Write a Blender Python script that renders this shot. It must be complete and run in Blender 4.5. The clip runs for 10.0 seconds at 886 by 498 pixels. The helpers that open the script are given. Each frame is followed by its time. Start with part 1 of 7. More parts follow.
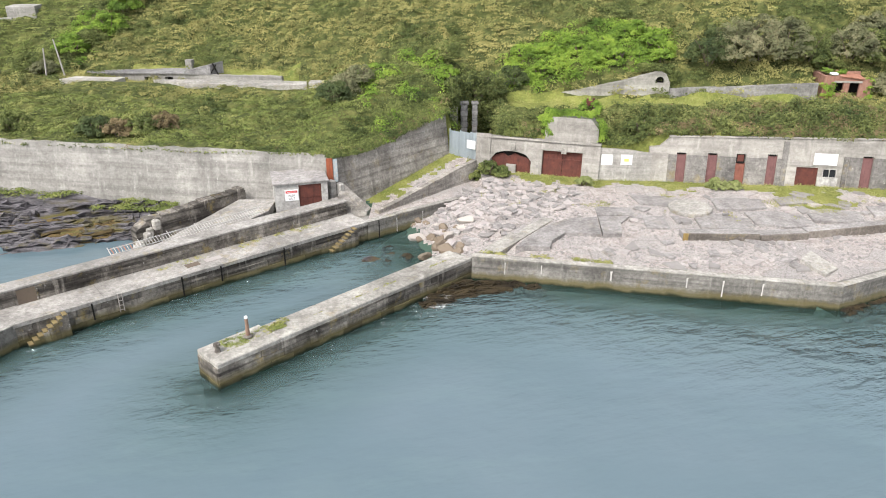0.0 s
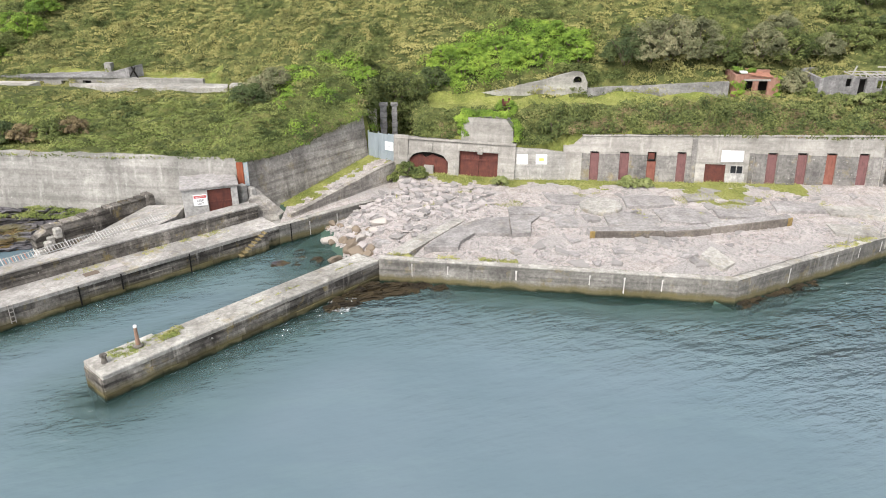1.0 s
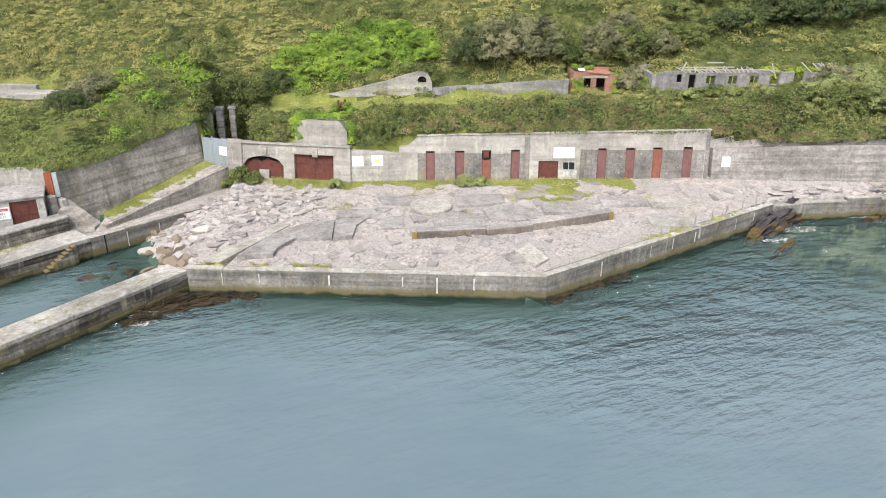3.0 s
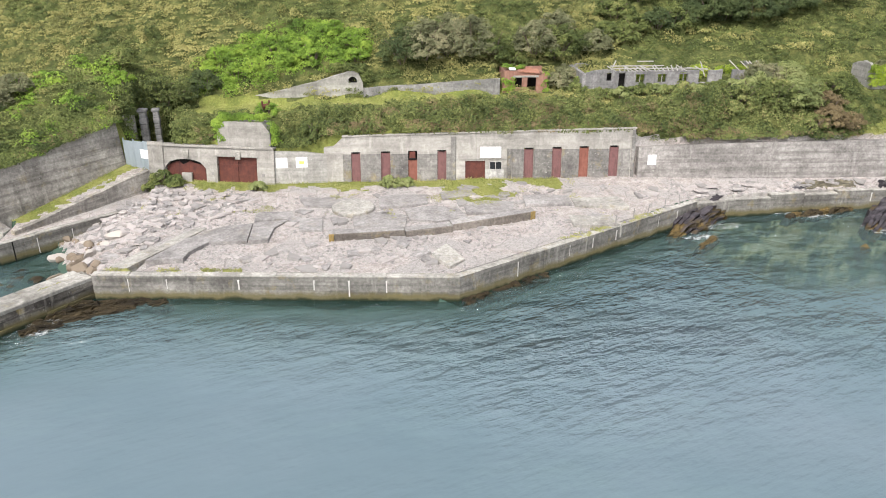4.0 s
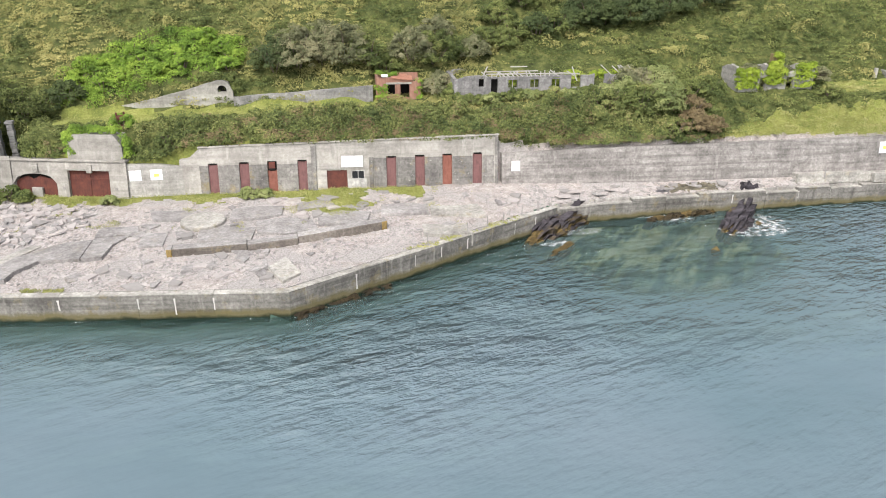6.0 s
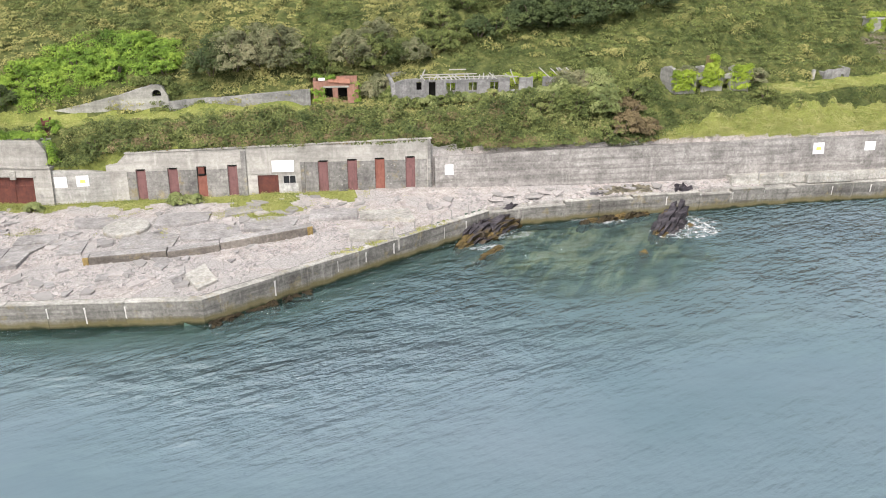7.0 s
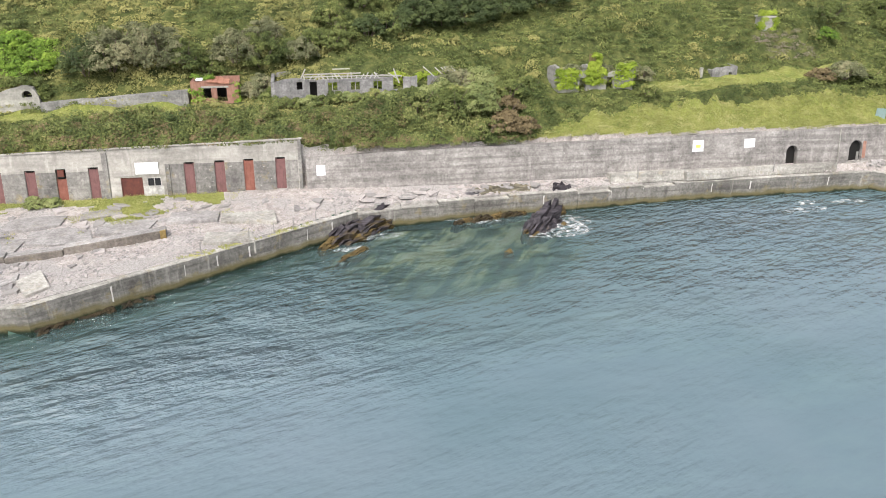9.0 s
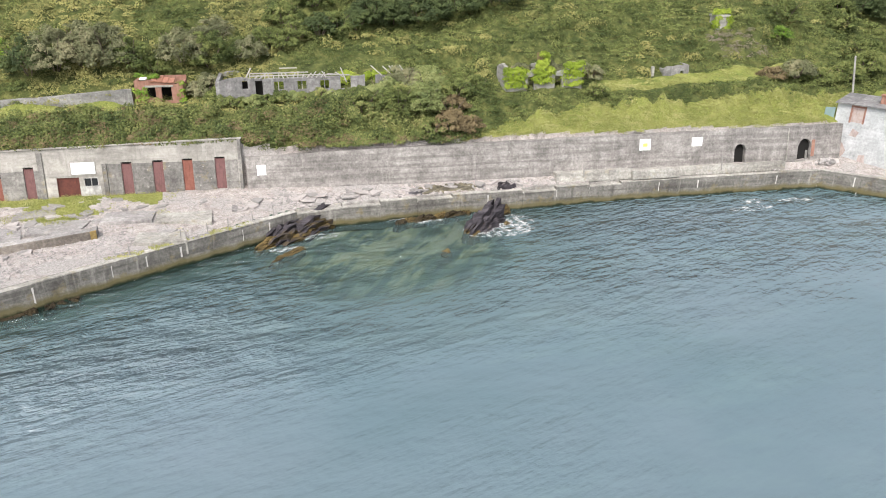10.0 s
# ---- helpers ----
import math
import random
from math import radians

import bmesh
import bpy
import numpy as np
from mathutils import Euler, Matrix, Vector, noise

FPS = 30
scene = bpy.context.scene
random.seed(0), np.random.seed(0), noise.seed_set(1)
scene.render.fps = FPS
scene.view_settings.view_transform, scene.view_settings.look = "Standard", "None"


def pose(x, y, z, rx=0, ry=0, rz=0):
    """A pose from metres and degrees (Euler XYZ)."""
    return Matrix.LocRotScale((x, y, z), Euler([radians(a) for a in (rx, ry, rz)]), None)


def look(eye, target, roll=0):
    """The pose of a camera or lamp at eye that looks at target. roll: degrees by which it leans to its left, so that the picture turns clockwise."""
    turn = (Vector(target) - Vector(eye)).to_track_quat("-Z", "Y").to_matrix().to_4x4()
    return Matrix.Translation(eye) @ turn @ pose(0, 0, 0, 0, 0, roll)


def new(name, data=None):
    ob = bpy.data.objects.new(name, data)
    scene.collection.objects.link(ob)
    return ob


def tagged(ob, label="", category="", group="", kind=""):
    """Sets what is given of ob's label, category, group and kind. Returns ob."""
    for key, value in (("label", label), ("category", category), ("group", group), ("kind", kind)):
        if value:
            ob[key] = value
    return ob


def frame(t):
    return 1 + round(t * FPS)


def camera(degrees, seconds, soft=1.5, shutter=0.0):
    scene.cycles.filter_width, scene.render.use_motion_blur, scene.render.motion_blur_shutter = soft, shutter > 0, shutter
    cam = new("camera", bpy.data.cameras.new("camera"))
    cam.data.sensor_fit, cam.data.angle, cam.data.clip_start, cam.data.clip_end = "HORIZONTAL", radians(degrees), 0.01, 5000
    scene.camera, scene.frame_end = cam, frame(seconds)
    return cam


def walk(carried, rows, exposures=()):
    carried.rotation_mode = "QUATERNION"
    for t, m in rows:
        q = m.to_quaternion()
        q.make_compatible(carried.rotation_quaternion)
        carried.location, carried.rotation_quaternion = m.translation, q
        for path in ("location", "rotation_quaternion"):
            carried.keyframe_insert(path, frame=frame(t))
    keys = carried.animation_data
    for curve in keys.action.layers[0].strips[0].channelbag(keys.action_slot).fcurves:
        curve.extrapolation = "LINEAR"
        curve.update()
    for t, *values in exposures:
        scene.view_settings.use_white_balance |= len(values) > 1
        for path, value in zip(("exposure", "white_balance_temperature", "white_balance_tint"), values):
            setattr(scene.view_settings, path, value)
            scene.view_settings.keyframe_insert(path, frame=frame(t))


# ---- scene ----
cam = camera(62.7, 10.0, 1.0)
METRES, EYE, TILT, LEAN, TURN = 40.0, 21.45, -23.8, 0.0, 0.0
ROWS = [
    (0.0, 0.0, 0.0, 0.0, 0.0, 0.0, -0.0),
    (0.5, 0.0445, -0.0009, 0.0015, -1.4, -0.01, 0.52),
    (1.0, 0.0896, -0.001, 0.0024, -3.06, -0.04, 1.19),
    (1.5, 0.1352, -0.001, 0.004, -4.69, -0.07, 1.82),
    (2.0, 0.1817, -0.0008, 0.0045, -6.1, -0.09, 2.38),
    (2.5, 0.2285, 0.0001, 0.0022, -7.48, -0.14, 2.91),
    (4.0, 0.3752, -0.0019, -0.0067, -10.66, -0.24, 4.21),
    (4.5, 0.4259, -0.0063, -0.008, -11.51, -0.29, 4.6),
    (5.0, 0.4771, -0.0122, -0.0084, -12.18, -0.29, 4.9),
    (5.5, 0.5289, -0.0195, -0.0076, -12.82, -0.33, 5.19),
    (7.0, 0.6853, -0.0472, -0.0101, -14.65, -0.45, 5.98),
    (7.5, 0.7364, -0.0564, -0.0147, -15.22, -0.48, 6.18),
    (8.0, 0.7866, -0.0657, -0.0195, -15.77, -0.53, 6.37),
    (8.5, 0.8371, -0.0748, -0.0252, -16.28, -0.58, 6.55),
    (9.0, 0.8881, -0.084, -0.0318, -16.7, -0.62, 6.68),
    (9.5, 0.9386, -0.0941, -0.0387, -16.98, -0.65, 6.77),
    (10.0, 0.9884, -0.1055, -0.0446, -17.27, -0.68, 6.87),
]
walk(cam, [(t, pose(0, 0, EYE, TILT, LEAN, TURN) @ pose(METRES * x, METRES * y, METRES * z, 90 + pitch, roll, yaw)) for t, x, y, z, yaw, pitch, roll in ROWS])

# ---- light: a bright overcast day, sky above and one wide soft sun ----
world = bpy.data.worlds.new("overcast_sky")
scene.world = world
world.use_nodes = True
wn, wl = world.node_tree.nodes, world.node_tree.links
wn.clear()
sky = wn.new("ShaderNodeTexSky")
sky.sky_type = "NISHITA"
sky.sun_disc = False
sky.sun_elevation, sky.sun_rotation = radians(52), radians(215)
sky.dust_density, sky.air_density = 4.0, 1.0
pale = wn.new("ShaderNodeHueSaturation")
pale.inputs["Saturation"].default_value = 0.35
back = wn.new("ShaderNodeBackground")
back.inputs["Strength"].default_value = 0.215
wout = wn.new("ShaderNodeOutputWorld")
wl.new(sky.outputs[0], pale.inputs["Color"])
wl.new(pale.outputs[0], back.inputs["Color"])
wl.new(back.outputs[0], wout.inputs["Surface"])
sun = new("sun", bpy.data.lights.new("sun", "SUN"))
sun.data.energy, sun.data.angle, sun.data.color = 1.85, radians(11), (1.0, 0.95, 0.88)
sun.matrix_world = look((-30, -42, 66), (0, 0, 0))
scene.view_settings.exposure = 0.4

# ---- materials ----
def nodes_of(name):
    m = bpy.data.materials.new(name)
    m.use_nodes = True
    t = m.node_tree
    return m, t, t.nodes["Principled BSDF"]


def link(t, a, b):
    t.links.new(a, b)


def noise_tex(t, vec, scale, detail=4.0, rough=0.6, stretch=(1, 1, 1), kind="noise"):
    mp = t.nodes.new("ShaderNodeMapping")
    mp.inputs["Scale"].default_value = stretch
    link(t, vec, mp.inputs["Vector"])
    if kind == "voronoi":
        n = t.nodes.new("ShaderNodeTexVoronoi")
        n.inputs["Scale"].default_value = scale
        link(t, mp.outputs[0], n.inputs["Vector"])
        return n.outputs["Distance"]
    n = t.nodes.new("ShaderNodeTexNoise")
    n.inputs["Scale"].default_value = scale
    n.inputs["Detail"].default_value = detail
    n.inputs["Roughness"].default_value = rough
    link(t, mp.outputs[0], n.inputs["Vector"])
    return n.outputs["Fac"]


def ramp(t, fac, stops):
    r = t.nodes.new("ShaderNodeValToRGB")
    e = r.color_ramp.elements
    while len(e) < len(stops):
        e.new(0.5)
    for k, (p, c) in enumerate(stops):
        e[k].position = p
        e[k].color = (c, c, c, 1) if isinstance(c, (int, float)) else (*c, 1)
    link(t, fac, r.inputs["Fac"])
    return r.outputs["Color"]


def mix(t, fac, a, b, kind="MIX"):
    n = t.nodes.new("ShaderNodeMix")
    n.data_type, n.blend_type = "RGBA", kind
    for k, v in ((0, fac), (6, a), (7, b)):
        sock = n.inputs[k]
        if isinstance(v, (int, float)):
            sock.default_value = v if k == 0 else (v, v, v, 1)
        elif isinstance(v, tuple):
            sock.default_value = (*v, 1)
        else:
            link(t, v, sock)
    return n.outputs[2]


def maths(t, op, a, b=0.5):
    n = t.nodes.new("ShaderNodeMath")
    n.operation = op
    for sock, v in ((n.inputs[0], a), (n.inputs[1], b)):
        if isinstance(v, (int, float)):
            sock.default_value = v
        else:
            link(t, v, sock)
    return n.outputs[0]


def bump(t, p, height, strength=0.5, dist=0.05, under=None):
    b = t.nodes.new("ShaderNodeBump")
    b.inputs["Strength"].default_value = strength
    b.inputs["Distance"].default_value = dist
    link(t, height, b.inputs["Height"])
    if under is not None:
        link(t, under, b.inputs["Normal"])
    link(t, b.outputs[0], p.inputs["Normal"])
    return b.outputs[0]


def coords(t):
    return t.nodes.new("ShaderNodeNewGeometry").outputs["Position"]


def height_of(t, pos):
    s = t.nodes.new("ShaderNodeSeparateXYZ")
    link(t, pos, s.inputs[0])
    return s.outputs["Z"]


def concrete(name, dark, light, band=0.3, streak=0.4, tide=False, lichen=0.0, spots=0.0, rough=0.9, vary=0.85, grain=1.0):
    """Weathered board-marked concrete: blotches, casting bands, run-off streaks, pale or ochre lichen, and weed below the tide line."""
    m, t, p = nodes_of(name)
    pos = coords(t)
    big = noise_tex(t, pos, 0.35, 5, 0.65)
    fine = noise_tex(t, pos, 5.0, 6, 0.7)
    col = mix(t, ramp(t, big, [(0.32, 0.0), (0.7, 1.0)]), dark, light)
    bands = noise_tex(t, pos, 1.0, 3, 0.6, (0.12, 0.12, 2.4))
    col = mix(t, maths(t, "MULTIPLY", ramp(t, bands, [(0.45, 0.0), (0.62, 1.0)]), band), col, tuple(c * 0.55 for c in dark))
    runs = noise_tex(t, pos, 1.0, 4, 0.6, (1.7, 1.7, 0.12))
    where = ramp(t, noise_tex(t, pos, 0.22, 3, 0.6), [(0.42, 0.15), (0.62, 1.0)])
    col = mix(t, maths(t, "MULTIPLY", maths(t, "MULTIPLY", ramp(t, runs, [(0.5, 0.0), (0.72, 1.0)]), where), streak), col, tuple(c * 0.42 for c in dark))
    blot = noise_tex(t, pos, 0.8, 6, 0.72, (0.5, 0.5, 1.3))
    col = mix(t, maths(t, "MULTIPLY", ramp(t, blot, [(0.54, 0.0), (0.64, 1.0)]), 0.34), col, tuple(c * 0.5 for c in dark))
    pale = noise_tex(t, pos, 1.0, 4, 0.6, (1.9, 1.9, 0.2))
    col = mix(t, maths(t, "MULTIPLY", ramp(t, pale, [(0.58, 0.0), (0.7, 1.0)]), streak * 0.7), col, tuple(min(c * 1.25, 0.72) for c in light))
    col = mix(t, 0.5 * grain, col, ramp(t, fine, [(0.3, 0.2), (0.7, 0.8)]), "OVERLAY")
    grime = noise_tex(t, pos, 1.7, 9, 0.75)
    col = mix(t, 0.36 * grain, col, ramp(t, grime, [(0.32, 0.12), (0.66, 0.8)]), "OVERLAY")
    if lichen:
        li = noise_tex(t, pos, 0.9, 6, 0.7)
        col = mix(t, maths(t, "MULTIPLY", ramp(t, li, [(0.56, 0.0), (0.66, 1.0)]), lichen), col, (0.36, 0.27, 0.08))
    if spots:
        sp = noise_tex(t, pos, 4.2, 3, 0.6)
        sp = maths(t, "MULTIPLY", ramp(t, sp, [(0.66, 0.0), (0.72, 1.0)]), where)
        col = mix(t, maths(t, "MULTIPLY", sp, spots), col, (0.62, 0.61, 0.57))
    if tide:
        z = maths(t, "ADD", height_of(t, pos), maths(t, "MULTIPLY", noise_tex(t, pos, 0.8, 4), -0.7))
        col = mix(t, ramp(t, z, [(0.0, 0.85), (0.34, 0.0)]), col, (0.15, 0.128, 0.055))
        col = mix(t, ramp(t, maths(t, "ADD", z, 0.32), [(0.0, 1.0), (0.2, 0.0)]), col, (0.022, 0.03, 0.014))
    tone = t.nodes.new("ShaderNodeObjectInfo").outputs["Random"]
    col = mix(t, 1.0, col, ramp(t, tone, [(0.0, vary), (1.0, 1.0)]), "MULTIPLY")
    link(t, col, p.inputs["Base Color"])
    p.inputs["Roughness"].default_value = rough
    p.inputs["Specular IOR Level"].default_value = 0.25
    bump(t, p, maths(t, "ADD", fine, maths(t, "MULTIPLY", bands, 0.8)), 0.6, 0.05)
    return m


def rust(name, base, patch, rough=0.8):
    m, t, p = nodes_of(name)
    pos = coords(t)
    n = noise_tex(t, pos, 2.2, 6, 0.7)
    v = noise_tex(t, pos, 3.0, 4, 0.6, (2, 2, 0.25))
    col = mix(t, ramp(t, n, [(0.35, 0.0), (0.7, 1.0)]), base, patch)
    col = mix(t, maths(t, "MULTIPLY", ramp(t, v, [(0.5, 0.0), (0.7, 1.0)]), 0.5), col, tuple(c * 0.4 for c in base))
    link(t, col, p.inputs["Base Color"])
    p.inputs["Roughness"].default_value = rough
    bump(t, p, n, 0.3, 0.02)
    return m


def plain(name, color, rough=0.7, grain=0.25, scale=6.0, metal=0.0):
    m, t, p = nodes_of(name)
    pos = coords(t)
    n = noise_tex(t, pos, scale, 5, 0.7)
    n2 = noise_tex(t, pos, scale * 0.15, 3, 0.6)
    lo, hi = tuple(c * (1 - grain) for c in color), tuple(min(1, c * (1 + grain)) for c in color)
    col = mix(t, maths(t, "MULTIPLY", maths(t, "ADD", n, n2), 0.5), lo, hi)
    link(t, col, p.inputs["Base Color"])
    p.inputs["Roughness"].default_value = rough
    p.inputs["Metallic"].default_value = metal
    p.inputs["Specular IOR Level"].default_value = 0.3
    bump(t, p, n, 0.35, 0.02)
    return m


def rocky(name, dark, light, weed=None, strata=True, scale=1.0, weed_z=(0.3, 1.0)):
    """Bedded rock: thin layers of differing tone, ochre weed low down where weed is given."""
    m, t, p = nodes_of(name)
    pos = coords(t)
    lay = noise_tex(t, pos, 1.2 * scale, 5, 0.65, (0.35, 1.6, 2.6) if strata else (1, 1, 1))
    fine = noise_tex(t, pos, 7.0, 5, 0.7)
    col = mix(t, ramp(t, lay, [(0.35, 0.0), (0.68, 1.0)]), dark, light)
    col = mix(t, 0.4, col, ramp(t, fine, [(0.3, 0.2), (0.7, 0.8)]), "OVERLAY")
    if weed:
        w = noise_tex(t, pos, 0.55, 5, 0.6, (0.5, 1.4, 1))
        z = maths(t, "ADD", height_of(t, pos), maths(t, "MULTIPLY", w, -1.2))
        low = ramp(t, z, [(max(0.0, weed_z[0] - 0.3), 1.0), (min(1.0, weed_z[1] - 0.3), 0.0)])
        col = mix(t, maths(t, "MULTIPLY", low, ramp(t, w, [(0.5, 0.0), (0.6, 1.0)])), col, weed)
    link(t, col, p.inputs["Base Color"])
    p.inputs["Roughness"].default_value = 0.75
    p.inputs["Specular IOR Level"].default_value = 0.3
    bump(t, p, maths(t, "ADD", fine, lay), 0.8, 0.12)
    return m


def leafy(name, colors, rough=0.75, patch=0.12, each=0.18):
    """Leaves: a tone for each leaf, on top of patches of growth some metres wide."""
    m, t, p = nodes_of(name)
    geo = t.nodes.new("ShaderNodeNewGeometry")
    pos = geo.outputs["Position"]
    n = noise_tex(t, pos, patch, 4, 0.6)
    r = geo.outputs["Random Per Island"]
    clump = ramp(t, noise_tex(t, pos, 0.6, 5, 0.62), [(0.34, 0.0), (0.66, 1.0)])
    f = maths(t, "ADD", maths(t, "MULTIPLY", ramp(t, n, [(0.32, 0.0), (0.68, 1.0)]), 0.36), maths(t, "ADD", maths(t, "MULTIPLY", clump, 0.64 - each), maths(t, "MULTIPLY", r, each)))
    stops = [(k / (len(colors) - 1), c) for k, c in enumerate(colors)]
    link(t, ramp(t, f, stops), p.inputs["Base Color"])
    p.inputs["Roughness"].default_value = rough
    p.inputs["Specular IOR Level"].default_value = 0.2
    return m


def grassy(name, colors, scale=0.5, soil=None):
    m, t, p = nodes_of(name)
    pos = coords(t)
    n = noise_tex(t, pos, scale, 6, 0.65)
    fine = noise_tex(t, pos, 6.0, 4, 0.7)
    stops = [(0.28 + 0.44 * k / (len(colors) - 1), c) for k, c in enumerate(colors)]
    col = ramp(t, n, stops)
    col = mix(t, 0.5, col, ramp(t, fine, [(0.3, 0.2), (0.7, 0.8)]), "OVERLAY")
    if soil:
        s = noise_tex(t, pos, 0.9, 5, 0.6)
        col = mix(t, ramp(t, s, [(0.55, 0.0), (0.68, 1.0)]), col, soil)
    link(t, col, p.inputs["Base Color"])
    p.inputs["Roughness"].default_value = 0.9
    p.inputs["Specular IOR Level"].default_value = 0.15
    bump(t, p, fine, 0.8, 0.1)
    return m


def sea_water(name):
    """Turbid sea: clear close to the walls, with their shade and reflection painted in as dark teal, milky steel blue
    off shore; ripples where the water is stirred.
    shore: distance from the nearest wall in widths of its clear, darkened margin; chop: how far the surface is ruffled."""
    m, t, p = nodes_of(name)
    pos = coords(t)

    def attribute(key):
        a = t.nodes.new("ShaderNodeAttribute")
        a.attribute_name = key
        return a.outputs["Fac"]

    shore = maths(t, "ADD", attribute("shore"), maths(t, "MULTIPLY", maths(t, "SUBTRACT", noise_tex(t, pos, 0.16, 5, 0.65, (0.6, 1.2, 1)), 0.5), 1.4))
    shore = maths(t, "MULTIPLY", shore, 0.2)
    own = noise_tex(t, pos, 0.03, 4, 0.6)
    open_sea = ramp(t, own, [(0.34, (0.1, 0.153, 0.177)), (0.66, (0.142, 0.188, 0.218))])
    # shallow-water teal, darkened to carry the reflection of walls and hill
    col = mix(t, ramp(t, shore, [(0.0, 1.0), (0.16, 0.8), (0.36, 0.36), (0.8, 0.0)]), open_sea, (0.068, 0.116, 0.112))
    # near-black foot band: wall shade and reflection put into the colour
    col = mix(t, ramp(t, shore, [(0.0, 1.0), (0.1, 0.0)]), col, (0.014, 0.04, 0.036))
    drift = noise_tex(t, pos, 0.11, 6, 0.7, (0.5, 1.4, 1))
    col = mix(t, maths(t, "MULTIPLY", ramp(t, drift, [(0.52, 0.0), (0.72, 1.0)]), 0.25), col, (0.17, 0.245, 0.245))
    link(t, col, p.inputs["Base Color"])
    p.inputs["Roughness"].default_value = 0.1
    p.inputs["IOR"].default_value = 1.5
    link(t, ramp(t, shore, [(0.02, 0.52), (0.12, 0.66), (0.28, 0.88), (0.6, 0.97)]), p.inputs["Alpha"])
    gust = ramp(t, noise_tex(t, pos, 0.075, 4, 0.6, (0.6, 1.3, 1)), [(0.36, 0.25), (0.62, 1.0)])
    chop = maths(t, "MULTIPLY", attribute("chop"), gust)
    turn = t.nodes.new("ShaderNodeMapping")
    turn.inputs["Rotation"].default_value = (0, 0, -0.3)
    link(t, pos, turn.inputs["Vector"])
    w1 = noise_tex(t, turn.outputs[0], 0.75, 3, 0.5, (0.55, 1.3, 1))
    w2 = noise_tex(t, turn.outputs[0], 2.3, 3, 0.55, (0.5, 1.2, 1))
    h = maths(t, "MULTIPLY", maths(t, "ADD", w1, maths(t, "MULTIPLY", w2, 0.55)), chop)
    bump(t, p, h, 1.0, 2.6)
    return m


def sea_bed(name):
    """Pale rock ribs and dark weed in the shallows; the duller deep tone paints in light lost in the water."""
    m, t, p = nodes_of(name)
    pos = coords(t)
    turn = t.nodes.new("ShaderNodeMapping")
    turn.inputs["Rotation"].default_value = (0, 0, -0.75)
    link(t, pos, turn.inputs["Vector"])
    n = noise_tex(t, turn.outputs[0], 0.3, 6, 0.7, (0.5, 1.5, 1))
    col = ramp(t, n, [(0.38, (0.012, 0.035, 0.025)), (0.48, (0.08, 0.13, 0.075)), (0.57, (0.36, 0.42, 0.22)), (0.7, (0.5, 0.52, 0.33))])
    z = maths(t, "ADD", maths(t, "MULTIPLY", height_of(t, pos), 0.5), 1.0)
    # deep bed dimmed by colour, as the water surface absorbs no light
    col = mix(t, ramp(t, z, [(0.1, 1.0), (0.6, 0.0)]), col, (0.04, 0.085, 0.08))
    # bare pale ribs only on the shelf below the ledge; kelp elsewhere
    away = t.nodes.new("ShaderNodeVectorMath")
    away.operation = "DISTANCE"
    away.inputs[1].default_value = (53.0, 43.0, 0.0)
    link(t, pos, away.inputs[0])
    col = mix(t, ramp(t, maths(t, "MULTIPLY", away.outputs["Value"], 0.075), [(0.55, 0.0), (1.0, 1.0)]), col, (0.045, 0.085, 0.062))
    link(t, col, p.inputs["Base Color"])
    p.inputs["Roughness"].default_value = 0.95
    bump(t, p, n, 0.6, 0.2)
    return m


M_QUAY = concrete("quay_concrete", (0.15, 0.142, 0.13), (0.32, 0.305, 0.28), 0.6, 0.7, tide=True, lichen=0.25)
M_COPING = concrete("coping_concrete", (0.27, 0.255, 0.23), (0.52, 0.5, 0.46), 0.3, 0.3, lichen=0.22)
M_WALL = concrete("sea_wall_concrete", (0.2, 0.185, 0.175), (0.38, 0.355, 0.335), 0.5, 0.45, spots=0.6)
M_WALL_LEFT = concrete("pale_wall_concrete", (0.28, 0.27, 0.25), (0.48, 0.46, 0.43), 0.4, 0.5, spots=0.8, grain=0.65)
M_FRONT = concrete("front_concrete", (0.28, 0.265, 0.24), (0.48, 0.455, 0.42), 0.3, 0.65, grain=0.5)
M_PANEL = concrete("grey_infill_concrete", (0.15, 0.142, 0.135), (0.3, 0.285, 0.265), 0.3, 0.6, lichen=0.35, spots=0.9)
M_WING = concrete("stained_concrete", (0.25, 0.23, 0.208), (0.54, 0.5, 0.45), 0.6, 0.6, lichen=0.2, spots=0.5)
M_JETTY_TOP = concrete("jetty_paving", (0.25, 0.237, 0.22), (0.47, 0.447, 0.42), 0.3, 0.3, lichen=0.3, spots=0.8)
M_STONE = concrete("old_masonry", (0.085, 0.075, 0.066), (0.42, 0.385, 0.34), 0.9, 0.8, tide=True, lichen=0.5, spots=0.9, vary=0.5, grain=1.3)
M_RUIN = concrete("grey_ruin_concrete", (0.17, 0.165, 0.165), (0.34, 0.33, 0.325), 0.3, 0.8, spots=0.3)
M_SLAB = concrete("slab_concrete", (0.23, 0.216, 0.21), (0.38, 0.36, 0.348), 0.0, 0.0, lichen=0.1)
M_RUBBLE_DARK = plain("grey_rubble", (0.26, 0.245, 0.235), 0.9, 0.45, 3.0)
M_RUBBLE = plain("pale_rubble", (0.385, 0.352, 0.338), 0.9, 0.6, 3.0)
M_RUST = rust("rusty_plate", (0.075, 0.022, 0.017), (0.14, 0.04, 0.025))
M_SHUTTER = rust("red_oxide_paint", (0.14, 0.062, 0.06), (0.19, 0.092, 0.088), 0.7)
M_SHUTTER_RUST = rust("rusted_red_paint", (0.19, 0.062, 0.042), (0.25, 0.1, 0.07), 0.7)
